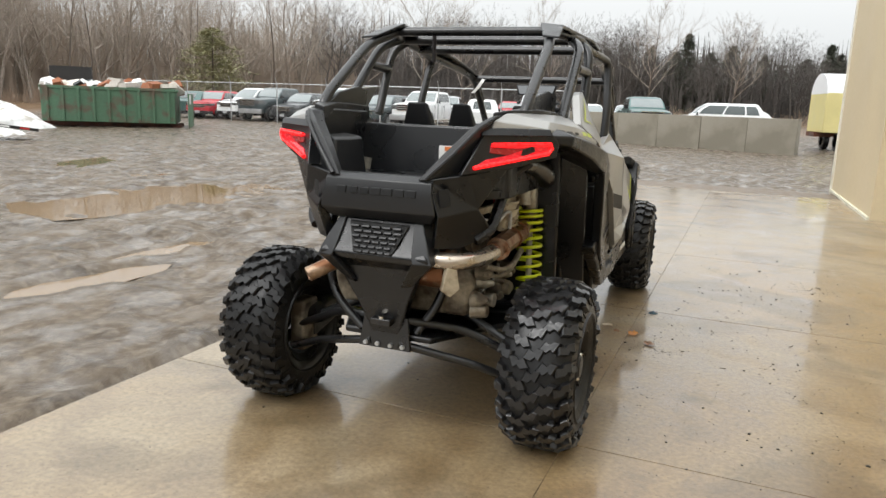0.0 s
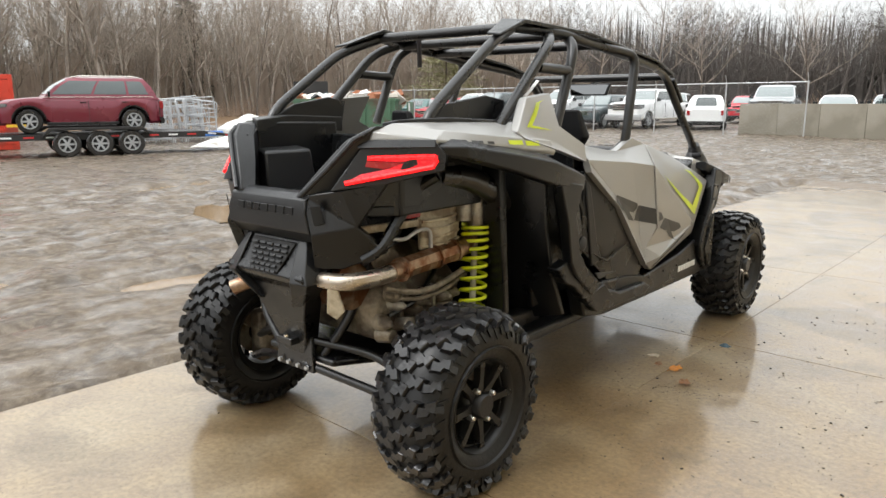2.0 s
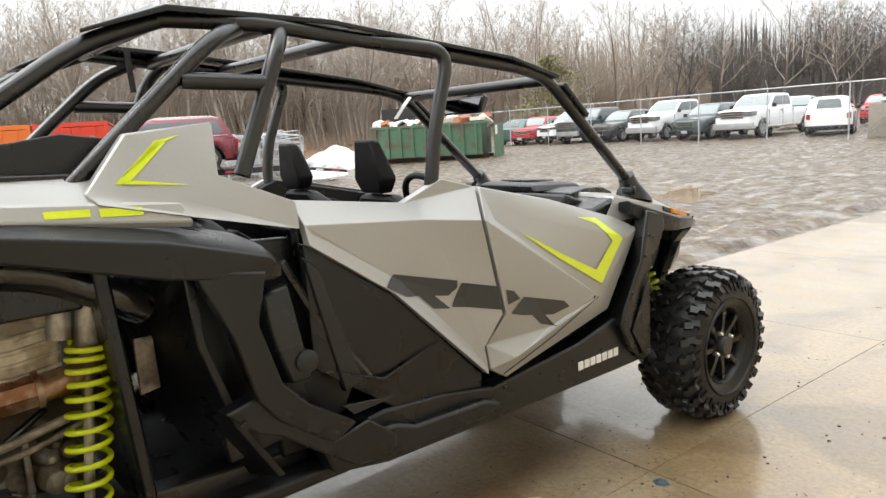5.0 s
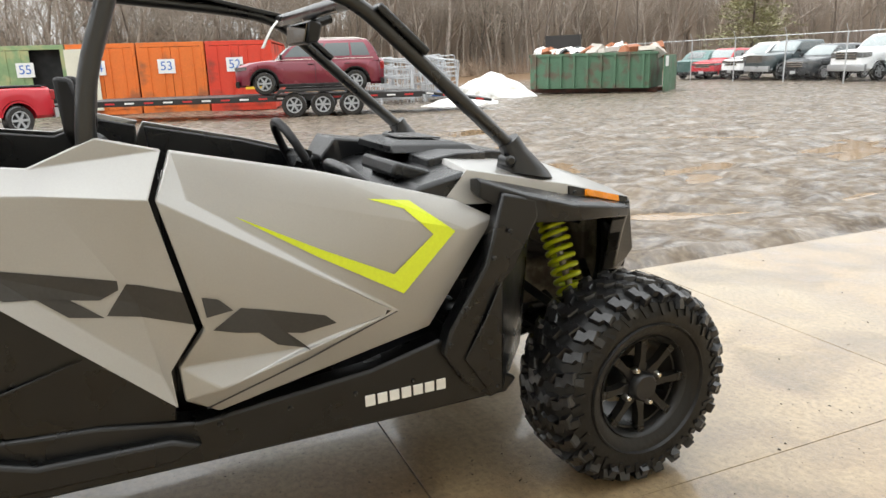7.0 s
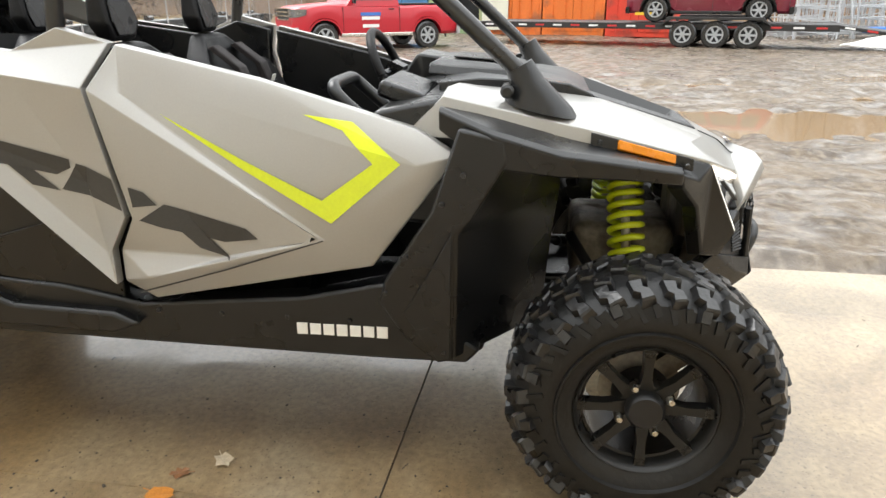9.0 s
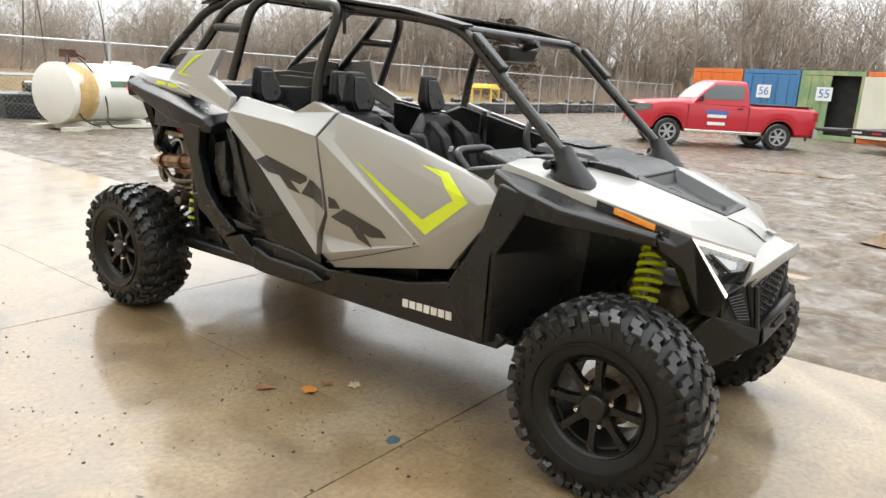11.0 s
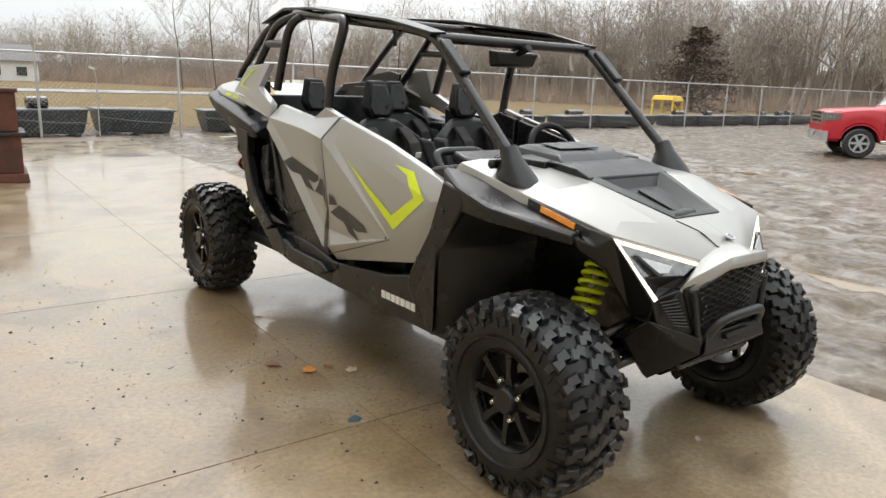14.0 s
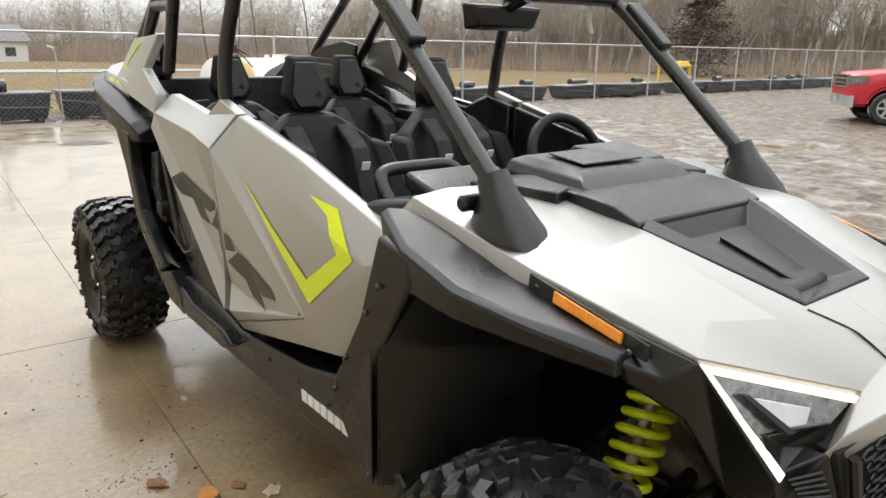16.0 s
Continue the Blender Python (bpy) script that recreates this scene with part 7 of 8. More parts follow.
both("cowl_wing", Geo().rings([[(.19, 2.56, 1.182), (.36, 2.56, 1.180), (.36, 2.56, 1.15), (.19, 2.56, 1.15)], [(.22, 2.66, 1.196), (.35, 2.68, 1.192), (.36, 2.68, 1.15), (.22, 2.66, 1.15)], [(.24, 2.80, 1.186), (.30, 2.82, 1.182), (.30, 2.82, 1.14), (.24, 2.80, 1.14)]]), "plastic2", "", 0.005, 20)
part("hood_badge", Geo().turned([(0, .016), (.004, .015)], axis=(0, .38, .92), at=(0, 3.505, .956), n=20), "badge", V, "small round blue badge")
part("badge_ring", Geo().turned([(.001, .019), (.005, .018), (.005, .0145), (.001, .0145)], axis=(0, .38, .92), at=(0, 3.505, .956), n=20, loop=True), "chrome", V)
# open joint between the hood panels, from the vent's corner to the grille
skin = bvhtree.BVHTree.FromPolygons([Vector(p) for p in H], HF)
joint = []
for k in range(15):
    u = k / 14
    x = .150 + (.040 - .150) * u - .018 * math.sin(math.pi * u)
    hit = skin.ray_cast(Vector((x, 3.37 + .222 * u, 2)), Vector((0, 0, -1)))[0]
    if hit:
        joint.append((hit.x, hit.y, hit.z + .0008))
if len(joint) > 3:
    part("hood_joint", Geo().tube(joint, .0022, 6), "plastic", V, "dark open joint in the hood")
# headlamps
lamps = both("headlight", Geo().plate([(.462, 3.338, .962), (.168, 3.490, .864), (.232, 3.482, .826), (.383, 3.428, .830)], (-.02, -.05, 0)), "lens", "clear angular headlamp with lit white edge", 0.004)
both("lamp_divider", Geo().plate([(.405, 3.386, .912), (.392, 3.394, .912), (.325, 3.458, .838), (.345, 3.452, .838)], (.003, .010, .002)), "plastic", "", 0.002, 20, lamps)
both("lamp_reflector", Geo().plate([(.385, 3.402, .905), (.270, 3.455, .868), (.300, 3.464, .846), (.352, 3.445, .848)], (.002, .006, .002)), "galv", "bright faceted reflector", 0.003, 20, lamps)
both("light_bar", Geo().plate([(.466, 3.346, .971), (.168, 3.503, .874), (.171, 3.503, .861), (.438, 3.361, .949)], (-.004, -.02, 0)), "drl", "lit white daytime lamp strip", 0.001, 35, lamps)
both("light_bar", Geo().plate([(.467, 3.347, .972), (.358, 3.464, .747), (.341, 3.464, .757), (.442, 3.356, .950)], (0, -.004, 0)), "drl_side", "pale white lamp edge strip", 0.001, 35, lamps)
both("lamp_cheek", Geo().shell([(.380, 3.430, .838), (.232, 3.484, .834), (.240, 3.478, .780), (.352, 3.452, .752), (.30, 3.432, .785)], [(0, 1, 4), (1, 2, 4), (2, 3, 4), (3, 0, 4)], (0, -.03, 0)), "plastic", "folded black panel under the lens", 0.003, 15)

# ---- grille and bumper
GR = [(-.112, 3.578, .884), (.112, 3.578, .884), (.255, 3.512, .79), (.195, 3.535, .60), (-.195, 3.535, .60), (-.255, 3.512, .79)]
part("grille_body", Geo().rings([GR, [(x * .98, y - .09, z) for x, y, z in GR]]), "dark", V, "", 0.004)
HEX = [(math.cos(math.pi * k / 3) * .023, math.sin(math.pi * k / 3) * .0125) for k in range(7)]
for r in range(20):
    z = .868 - r * .0128
    half = .105 + (.884 - z) * 1.35 if z > .79 else .205 - (.79 - z) * .28
    y = 3.588 - (.884 - z) * .16
    for k in range(-4, 5):
        x = k * .070 + (.035 if r % 2 else 0)
        if abs(x) < half - .018:
            part("grille_bar", Geo().tube([(x + a, y - abs(x + a) * .12, z + b) for a, b in HEX], .0032, 5, close=False), "plastic2", V)
both("grille_frame", Geo().tube([(.235, 3.535, .785), (.20, 3.552, .60), (.0, 3.56, .592)], .012, 8, .03), "plastic2", "", 0, 40)
CHEEK = [(.352, 3.448, .750), (.262, 3.496, .785), (.252, 3.502, .772), (.205, 3.535, .600), (.305, 3.445, .650), (.28, 3.460, .71)]
both("grille_cheek", Geo().shell(CHEEK, tris([(0, 1, 5), (1, 2, 3, 5), (5, 3, 4), (0, 5, 4)]), (0, -.05, 0)), "plastic2", "folded black panel beside the grille", 0.004, 15)
for k in range(9):
    u = k / 8
    both("cheek_louvre", Geo().tube([(.325 - .055 * u, 3.462 + .028 * u, .738 - .088 * u), (.272 - .040 * u, 3.497 + .030 * u, .752 - .105 * u)], .0035, 5), "plastic2")
part("bumper_hoop", Geo().tube([(-.17, 3.54, .575), (-.140, 3.595, .680), (.140, 3.595, .680), (.17, 3.54, .575)], .020, 12, .06), "plastic2", V, "black tubular bumper hoop")
WING = [(.330, 3.425, .662), (.200, 3.568, .606), (.206, 3.572, .548), (.245, 3.385, .395), (.352, 3.335, .57), (.258, 3.515, .575)]
both("bumper_wing", Geo().shell(WING, tris([(0, 1, 5), (1, 2, 5), (5, 2, 3), (0, 5, 3, 4)]), (-.02, -.04, 0)), "plastic", "black faceted bumper side", 0.005, 15)
part("lower_bumper", Geo().rings([[(-.175, 3.572, .622), (.175, 3.572, .622), (.16, 3.50, .60), (-.16, 3.50, .60)], [(-.200, 3.585, .552), (.200, 3.585, .552), (.15, 3.50, .54), (-.15, 3.50, .54)], [(-.225, 3.42, .415), (.225, 3.42, .415), (.20, 3.36, .405), (-.20, 3.36, .405)]]), "plastic", V, "black lower bumper", 0.006, 20)
part("tow_recess", Geo().box((0, 3.583, .598), (.16, .02, .022), (20, 0, 0)), "dark", V, "", 0.004)

# ---- roll cage
tubeR = .024
CAGE = [
    ("roof_rail", [(.40, .70, 1.875), (.50, .98, 1.858), (.515, 1.50, 1.80), (.50, 2.10, 1.735), (.475, 2.28, 1.695), (.487, 2.87, 1.162)], .10),
    ("rear_strut", [(.40, .72, 1.872), (.46, .48, 1.79), (.475, .06, 1.505), (.47, .0, 1.40)], .09),
    ("rear_pillar", [(.47, .92, 1.85), (.545, .80, 1.80), (.555, .38, 1.42)], .10),
    ("rear_pillar", [(.49, 1.05, 1.845), (.56, 1.0, 1.79), (.565, .84, 1.42)], .10),
    ("centre_pillar", [(.51, 1.32, 1.82), (.565, 1.655, 1.785), (.592, 1.545, 1.50), (.592, 1.52, 1.34), (.55, 1.50, 1.10)], .08),
    ("pillar_link", [(.55, .70, 1.69), (.56, .955, 1.68)], 0),
]
for nm, path, bend in CAGE:
    both(nm, Geo().tube(path, tubeR, 14, bend), "tube")
for nm, y, z, w in (("rear_crossbar", .71, 1.872, .41), ("middle_crossbar", 1.30, 1.822, .50), ("front_crossbar", 2.285, 1.688, .475), ("rear_crossbar", 1.0, 1.852, .49)):
    part(nm, Geo().tube([(-w, y, z), (w, y, z)], tubeR if z < 1.9 else .02, 14), "tube", V)
both("roof_pad", Geo().rings([[(.42, .50, 1.835), (.50, .48, 1.825), (.50, .48, 1.815), (.42, .50, 1.825)], [(.36, .70, 1.915), (.47, .72, 1.905), (.47, .72, 1.885), (.36, .70, 1.895)], [(.44, 1.2, 1.885), (.54, 1.2, 1.875), (.54, 1.2, 1.86), (.44, 1.2, 1.87)], [(.46, 2.0, 1.785), (.55, 2.0, 1.775), (.55, 2.0, 1.76), (.46, 2.0, 1.77)], [(.44, 2.31, 1.712), (.52, 2.31, 1.707), (.52, 2.30, 1.692), (.44, 2.30, 1.697)]]), "plastic", "black roof edging strip on the cage", 0.003, 30)
both("pillar_boot", Geo().rings([[(.486 + .034 * math.cos(q), 2.800 + .034 * math.sin(q), 1.240 + .02 * math.sin(q)) for q in [2 * math.pi * k / 18 for k in range(18)]], [(.486 + .042 * math.cos(q), 2.825 + .045 * math.sin(q), 1.200 + .01 * math.sin(q)) for q in [2 * math.pi * k / 18 for k in range(18)]], [(.485 + .066 * math.cos(q), 2.860 + .092 * math.sin(q), 1.150 - .022 * math.sin(q)) for q in [2 * math.pi * k / 18 for k in range(18)]], [(.485 + .074 * math.cos(q), 2.865 + .105 * math.sin(q), 1.122 - .022 * math.sin(q)) for q in [2 * math.pi * k / 18 for k in range(18)]]]), "plastic2", "black flared boot at the pillar foot")
both("windscreen_pad", Geo().box((.482, 2.428, 1.602), (.055, .21, .026), (-42, 0, 0)), "plastic", "black pad strip along the pillar top", 0.008)
both("boot_knob", Geo().turned([(-.03, .019), (.022, .019), (.028, .012)], at=(.525, 2.772, 1.178), n=14), "plastic", "round black clamp knob")
mir = part("rear_view_mirror", Geo().rings([[(-.15, 2.24, 1.655), (.15, 2.24, 1.655), (.13, 2.23, 1.575), (-.13, 2.23, 1.575)], [(-.13, 2.29, 1.645), (.13, 2.29, 1.645), (.11, 2.28, 1.585), (-.11, 2.28, 1.585)]]), "plastic", V, "black wide rear-view mirror on the front bar", 0.008)
part("mirror_glass", Geo().plate([(-.135, 2.236, 1.645), (.135, 2.236, 1.645), (.115, 2.226, 1.585), (-.115, 2.226, 1.585)], (0, -.004, 0)), "mirror", mir)
part("mirror_arm", Geo().tube([(0, 2.27, 1.64), (0, 2.36, 1.67)], .018, 8), "plastic", mir)
part("tag_strip", Geo().rings([[(x - .012, y, z), (x + .012, y + .006, z), (x + .012, y + .009, z), (x - .012, y + .003, z)] for x, y, z in ((-.395, 2.262, 1.690), (-.405, 2.235, 1.660), (-.425, 2.215, 1.620), (-.455, 2.20, 1.580))]), "white", V, "loose white plastic tag curling off the cage")
part("harness_tail", Geo().tube([(-.24, .83, 1.88), (-.24, .835, 1.72)], .012, 6), "strap", V)

# ---- seats
SEAT = {
    "cushion": Geo().rings([[(-.23, -.02, .70), (.23, -.02, .70), (.23, -.02, .80), (.10, -.02, .77), (-.10, -.02, .77), (-.23, -.02, .80)], [(-.24, .28, .72), (.24, .28, .72), (.24, .28, .84), (.11, .28, .80), (-.11, .28, .80), (-.24, .28, .84)], [(-.22, .48, .74), (.22, .48, .74), (.20, .50, .82), (.1, .50, .82), (-.1, .50, .82), (-.20, .50, .82)]]),
    "back": Geo().rings([[(-.24, -.02, .76), (.24, -.02, .76), (.25, .10, .78), (.13, .05, .78), (-.13, .05, .78), (-.25, .10, .78)], [(-.25, -.10, 1.02), (.25, -.10, 1.02), (.27, .04, 1.02), (.14, -.02, 1.02), (-.14, -.02, 1.02), (-.27, .04, 1.02)], [(-.21, -.16, 1.18), (.21, -.16, 1.18), (.21, -.06, 1.19), (.12, -.09, 1.20), (-.12, -.09, 1.20), (-.21, -.06, 1.19)], [(-.09, -.19, 1.285), (.09, -.19, 1.285), (.09, -.13, 1.285), (.05, -.135, 1.285), (-.05, -.135, 1.285), (-.09, -.13, 1.285)]]),
    "headrest": Geo().rings([[(-.06, -.20, 1.29), (.06, -.20, 1.29), (.062, -.145, 1.29), (-.062, -.145, 1.29)], [(-.085, -.215, 1.345), (.085, -.215, 1.345), (.092, -.14, 1.345), (-.092, -.14, 1.345)], [(-.055, -.225, 1.495), (.055, -.225, 1.495), (.05, -.18, 1.49), (-.05, -.18, 1.49)]]),
    "headrest_insert": Geo().plate([(-.045, -.146, 1.305), (.045, -.146, 1.305), (.07, -.142, 1.350), (.04, -.175, 1.47), (-.04, -.175, 1.47), (-.07, -.142, 1.350)], (0, .010, 0)),
}
SEATM = {k: mesh(k, g, 45) for k, g in SEAT.items()}
for y in (1.68, .95):
    for x in (.29, -.29):
        s = part("seat", SEATM["back"], "seat", V, "black bucket seat with tall headrest", 0.02, at=pose(x, y, 0))
        part("seat_cushion", SEATM["cushion"], "seat", s, "", 0.02)
        part("headrest", SEATM["headrest"], "seat", s, "", 0.012)
        part("headrest_insert", SEATM["headrest_insert"], "plastic", s, "", 0.006)
        for q in (1, -1):
            part("harness_pad", Geo().rings([[(q * .10 - .032, -.10, 1.235), (q * .10 + .032, -.10, 1.235), (q * .10 + .032, -.075, 1.245), (q * .10 - .032, -.075, 1.245)], [(q * .105 - .034, .0, 1.16), (q * .105 + .034, .0, 1.16), (q * .105 + .034, .03, 1.165), (q * .105 - .034, .03, 1.165)], [(q * .10 - .034, .07, .98), (q * .10 + .034, .07, .98), (q * .10 + .034, .10, .985), (q * .10 - .034, .10, .985)], [(q * .07 - .02, .10, .84), (q * .07 + .02, .10, .84), (q * .07 + .02, .115, .845), (q * .07 - .02, .115, .845)]]), "strap", s, "", 0.006)
            part("harness_mark", Geo().box((q * .105, .065, 1.10), (.034, .006, .034), (-20, 0, 0)), "white", s, "small pale shield mark", 0.004)
            part("bolster", Geo().rings([[(q * .22, -.02, .80), (q * .29, .0, .80), (q * .27, .14, .80), (q * .20, .10, .80)], [(q * .24, -.08, 1.0), (q * .30, -.04, 1.0), (q * .28, .10, 1.0), (q * .21, .05, 1.0)], [(q * .22, -.14, 1.18), (q * .26, -.11, 1.18), (q * .25, .0, 1.17), (q * .19, -.05, 1.18)]]), "seatgrey", s, "", 0.015)
        part("seat_frame", Geo().box((0, .2, .60), (.44, .5, .2)), "plastic", s, "", 0.01)
part("centre_console", Geo().box((0, 1.75, .70), (.12, 1.9, .42)), "plastic", V, "", 0.02)
part("rear_bulkhead", Geo().plate([(-.56, .46, .5), (.56, .46, .5), (.56, .40, 1.38), (-.56, .40, 1.38)], (0, .04, 0)), "plastic", V, "black panel behind the rear seats", 0.01)
for x in (.29, -.29):
    part("seat_brace", Geo().tube([(x - .2, 1.42, 1.12), (x + .2, 1.42, 1.12)], .018, 10), "tube", V)
# ---- dash, wheel, grab bar
part("dashboard", Geo().rings([[(-.58, 2.30, 1.02), (.58, 2.30, 1.02), (.58, 2.36, .82), (-.58, 2.36, .82)], [(-.58, 2.42, 1.13), (.58, 2.42, 1.13), (.58, 2.62, .80), (-.58, 2.62, .80)], [(-.56, 2.62, 1.165), (.56, 2.62, 1.165), (.56, 2.80, .80), (-.56, 2.80, .80)]]), "plastic", V, "black faceted dashboard", 0.015, 25)
part("instrument_pod", Geo().rings([[(-.42, 2.34, 1.14), (-.20, 2.34, 1.14), (-.20, 2.34, 1.04), (-.42, 2.34, 1.04)], [(-.44, 2.40, 1.22), (-.18, 2.40, 1.22), (-.18, 2.44, 1.05), (-.44, 2.44, 1.05)], [(-.40, 2.60, 1.19), (-.22, 2.60, 1.19), (-.22, 2.60, 1.10), (-.40, 2.60, 1.10)]]), "plastic2", V, "", 0.01, 25)
part("dash_grip", Geo().box((.30, 2.46, 1.15), (.30, .14, .05), (-18, 0, 0)), "plastic2", V, "", 0.012)
sw = part("steering_wheel", Geo().tube([(-.31 + .165 * math.cos(a), 2.27 - .165 * math.sin(a) * .42, 1.14 + .165 * math.sin(a) * .9) for a in [2 * math.pi * k / 28 for k in range(29)]], .018, 10), "seat", V, "black flat-spoked steering wheel")
part("wheel_hub", Geo().box((-.31, 2.29, 1.135), (.10, .05, .08), (-25, 0, 0)).tube([(-.31, 2.30, 1.13), (-.31, 2.46, 1.06)], .025, 10).box((-.31, 2.275, 1.14), (.30, .02, .03), (-25, 0, 0)).box((-.31, 2.30, 1.08), (.03, .02, .12), (-25, 0, 0)), "plastic", sw)
part("grab_bar", Geo().tube([(.18, 2.40, 1.04), (.17, 2.27, 1.15), (.20, 2.25, 1.175), (.42, 2.25, 1.175), (.45, 2.27, 1.15), (.46, 2.40, 1.04)], .02, 12, .05), "plastic2", V, "black padded passenger grab bar")

# ---- bed, tail and rear face
part("bed_floor", Geo().plate([(-.21, -.345, 1.10), (.21, -.345, 1.10), (.43, -.14, 1.10), (.46, .38, 1.10), (-.46, .38, 1.10), (-.43, -.14, 1.10)], (0, 0, .04)), "plastic", V, "", 0.006)
both("bed_wall", Geo().plate([(.46, -.10, 1.10), (.47, .40, 1.10), (.47, .40, 1.44), (.46, .0, 1.45), (.44, -.10, 1.45)], (-.05, 0, 0)), "plastic", "", 0.008)
both("bed_box", Geo().rings([[(.46, -.10, 1.12), (.30, -.14, 1.12), (.30, .16, 1.12), (.46, .16, 1.12)], [(.46, -.09, 1.34), (.32, -.13, 1.32), (.32, .14, 1.32), (.46, .14, 1.34)]]), "plastic2", "", 0.015)
part("bed_front", Geo().plate([(-.47, .34, 1.10), (.47, .34, 1.10), (.47, .37, 1.38), (-.47, .37, 1.38)], (0, .05, 0)), "plastic2", V, "", 0.01)
part("bed_label", Geo().box((.06, .325, 1.24), (.13, .006, .09)), "white", V, "small white and orange warning label").matrix_basis = pose(0, 0, 0)
part("bed_label_band", Geo().box((.075, .32, 1.27), (.10, .005, .022)), "label", V)
part("tool_bag", Geo().box((-.02, -.04, 1.14), (.22, .14, .03), (0, 6, 14), .7), "galv", V, "crumpled grey plastic bag lying in the bed", 0.012)
both("mesh_guard", Geo().plate([(.46, -.03, 1.44), (.50, .50, 1.44), (.50, .52, 1.545), (.49, .40, 1.565), (.47, .16, 1.53)], (-.02, 0, 0)), "plastic", "black mesh guard beside the bed", 0.004)
both("bed_corner", Geo().rings([[(.165, -.374, 1.18), (.208, -.368, 1.18), (.29, -.30, 1.18), (.21, -.27, 1.18)], [(.245, -.322, 1.285), (.292, -.318, 1.285), (.36, -.22, 1.285), (.28, -.21, 1.285)], [(.335, -.268, 1.395), (.383, -.258, 1.40), (.43, -.16, 1.40), (.36, -.15, 1.395)], [(.40, -.20, 1.445), (.425, -.19, 1.45), (.45, -.08, 1.45), (.40, -.08, 1.445)]]), "plastic2", "dark grey bed corner", 0.005, 25)
both("bed_wall_rear", Geo().plate([(.28, -.295, 1.10), (.46, -.08, 1.10), (.46, -.08, 1.45), (.40, -.16, 1.44), (.31, -.265, 1.28)], (-.02, .03, 0)), "plastic2", "", 0.004)
both("rim_bar", Geo().tube([(.20, -.376, 1.186), (.29, -.322, 1.288), (.378, -.266, 1.40), (.41, -.21, 1.432)], .010, 8), "plastic2", "", 0, 40)


def tail(u, z, out=0.0):
    """A place on the raked side of the tail: u along it from the lamp's inner tip."""
    n = .35 * (z - 1.234) * (1 - u / .344) - out
    return (.362 + .741 * u - .671 * n, -.307 + .671 * u + .741 * n, z)


both("lamp_housing", Geo().shell([tail(-.05, 1.21), tail(-.012, 1.215), tail(.16, 1.235), tail(.365, 1.285), tail(.375, 1.34), tail(.33, 1.398), tail(.08, 1.398), tail(.03, 1.32)], [(0, 1, 7), (1, 2, 6, 7), (2, 3, 5, 6), (3, 4, 5)], (-.03, .05, 0)), "plastic", "black lamp surround", 0.004, 20)
part("tailgate", Geo().rings([[(-.235, -.345, 1.19), (.235, -.345, 1.19), (.22, -.28, 1.19), (-.22, -.28, 1.19)], [(-.228, -.378, 1.172), (.228, -.378, 1.172), (.22, -.28, 1.16), (-.22, -.28, 1.16)], [(-.235, -.392, 1.12), (.235, -.392, 1.12), (.22, -.28, 1.10), (-.22, -.28, 1.10)], [(-.25, -.385, 1.045), (.25, -.385, 1.045), (.24, -.28, 1.04), (-.24, -.28, 1.04)], [(-.22, -.345, 1.0), (.22, -.345, 1.0), (.20, -.26, .99), (-.20, -.26, .99)]]), "plastic2", V, "black tailgate with an embossed mark", 0.005, 25)
for k in range(7):
    part("tailgate_mark", Geo().box((-.150 + k * .050, -.391, 1.125), (.040, .008, .030), (-6, 0, 0)), "plastic", V, "plain embossed block of a maker's mark", 0.002)
TC = [(.205, -.372, 1.185), (.350, -.312, 1.212), (.48, -.195, 1.245), (.262, -.388, 1.04), (.385, -.265, 1.07), (.425, -.150, .955), (.31, -.28, .895), (.235, -.352, .90)]
both("tail_corner", Geo().shell(TC, tris([(0, 1, 4, 3), (1, 2, 4), (3, 4, 6, 7), (4, 5, 6)]), (-.025, .04, 0)), "plastic", "black faceted tail corner", 0.005, 15)
both("corner_slot", Geo().plate([(.262, -.378, 1.15), (.292, -.362, 1.155), (.298, -.345, 1.085), (.268, -.366, 1.075)], (-.004, -.006, 0)), "dark", "", 0.003)
tl = both("tail_light", Geo().shell([tail(.0, 1.238, .006), tail(.335, 1.298, .006), tail(.345, 1.345, .006), tail(.09, 1.335, .006), tail(.085, 1.322, .006), tail(.22, 1.315, .004), tail(.15, 1.29, .004), tail(.06, 1.272, .006)], [(0, 1, 6, 7), (1, 2, 5, 6), (2, 3, 4, 5)], (-.01, .012, 0)), "tailbody", "lit red arrow-shaped tail lamp", 0.002, 15)
both("lamp_notch", Geo().shell([tail(.085, 1.320, .005), tail(.22, 1.314, .005), tail(.15, 1.292, .005), tail(.08, 1.30, .005)], [(0, 1, 2, 3)], (-.006, .008, 0)), "redlens", "", 0.001, 15, tl)
both("lamp_strip", Geo().tube([tail(.005, 1.240, .010), tail(.325, 1.302, .010), tail(.338, 1.322, .010), tail(.333, 1.340, .010), tail(.09, 1.332, .010)], .0085, 8), "tail", "glowing red lamp strip", 0, 40, tl)
both("lamp_brow", Geo().shell([tail(.06, 1.40, .0), tail(.335, 1.40, .0), tail(.335, 1.372, .012), tail(.05, 1.368, .012)], [(0, 1, 2, 3)], (-.03, .04, 0)), "plastic", "", 0.003)
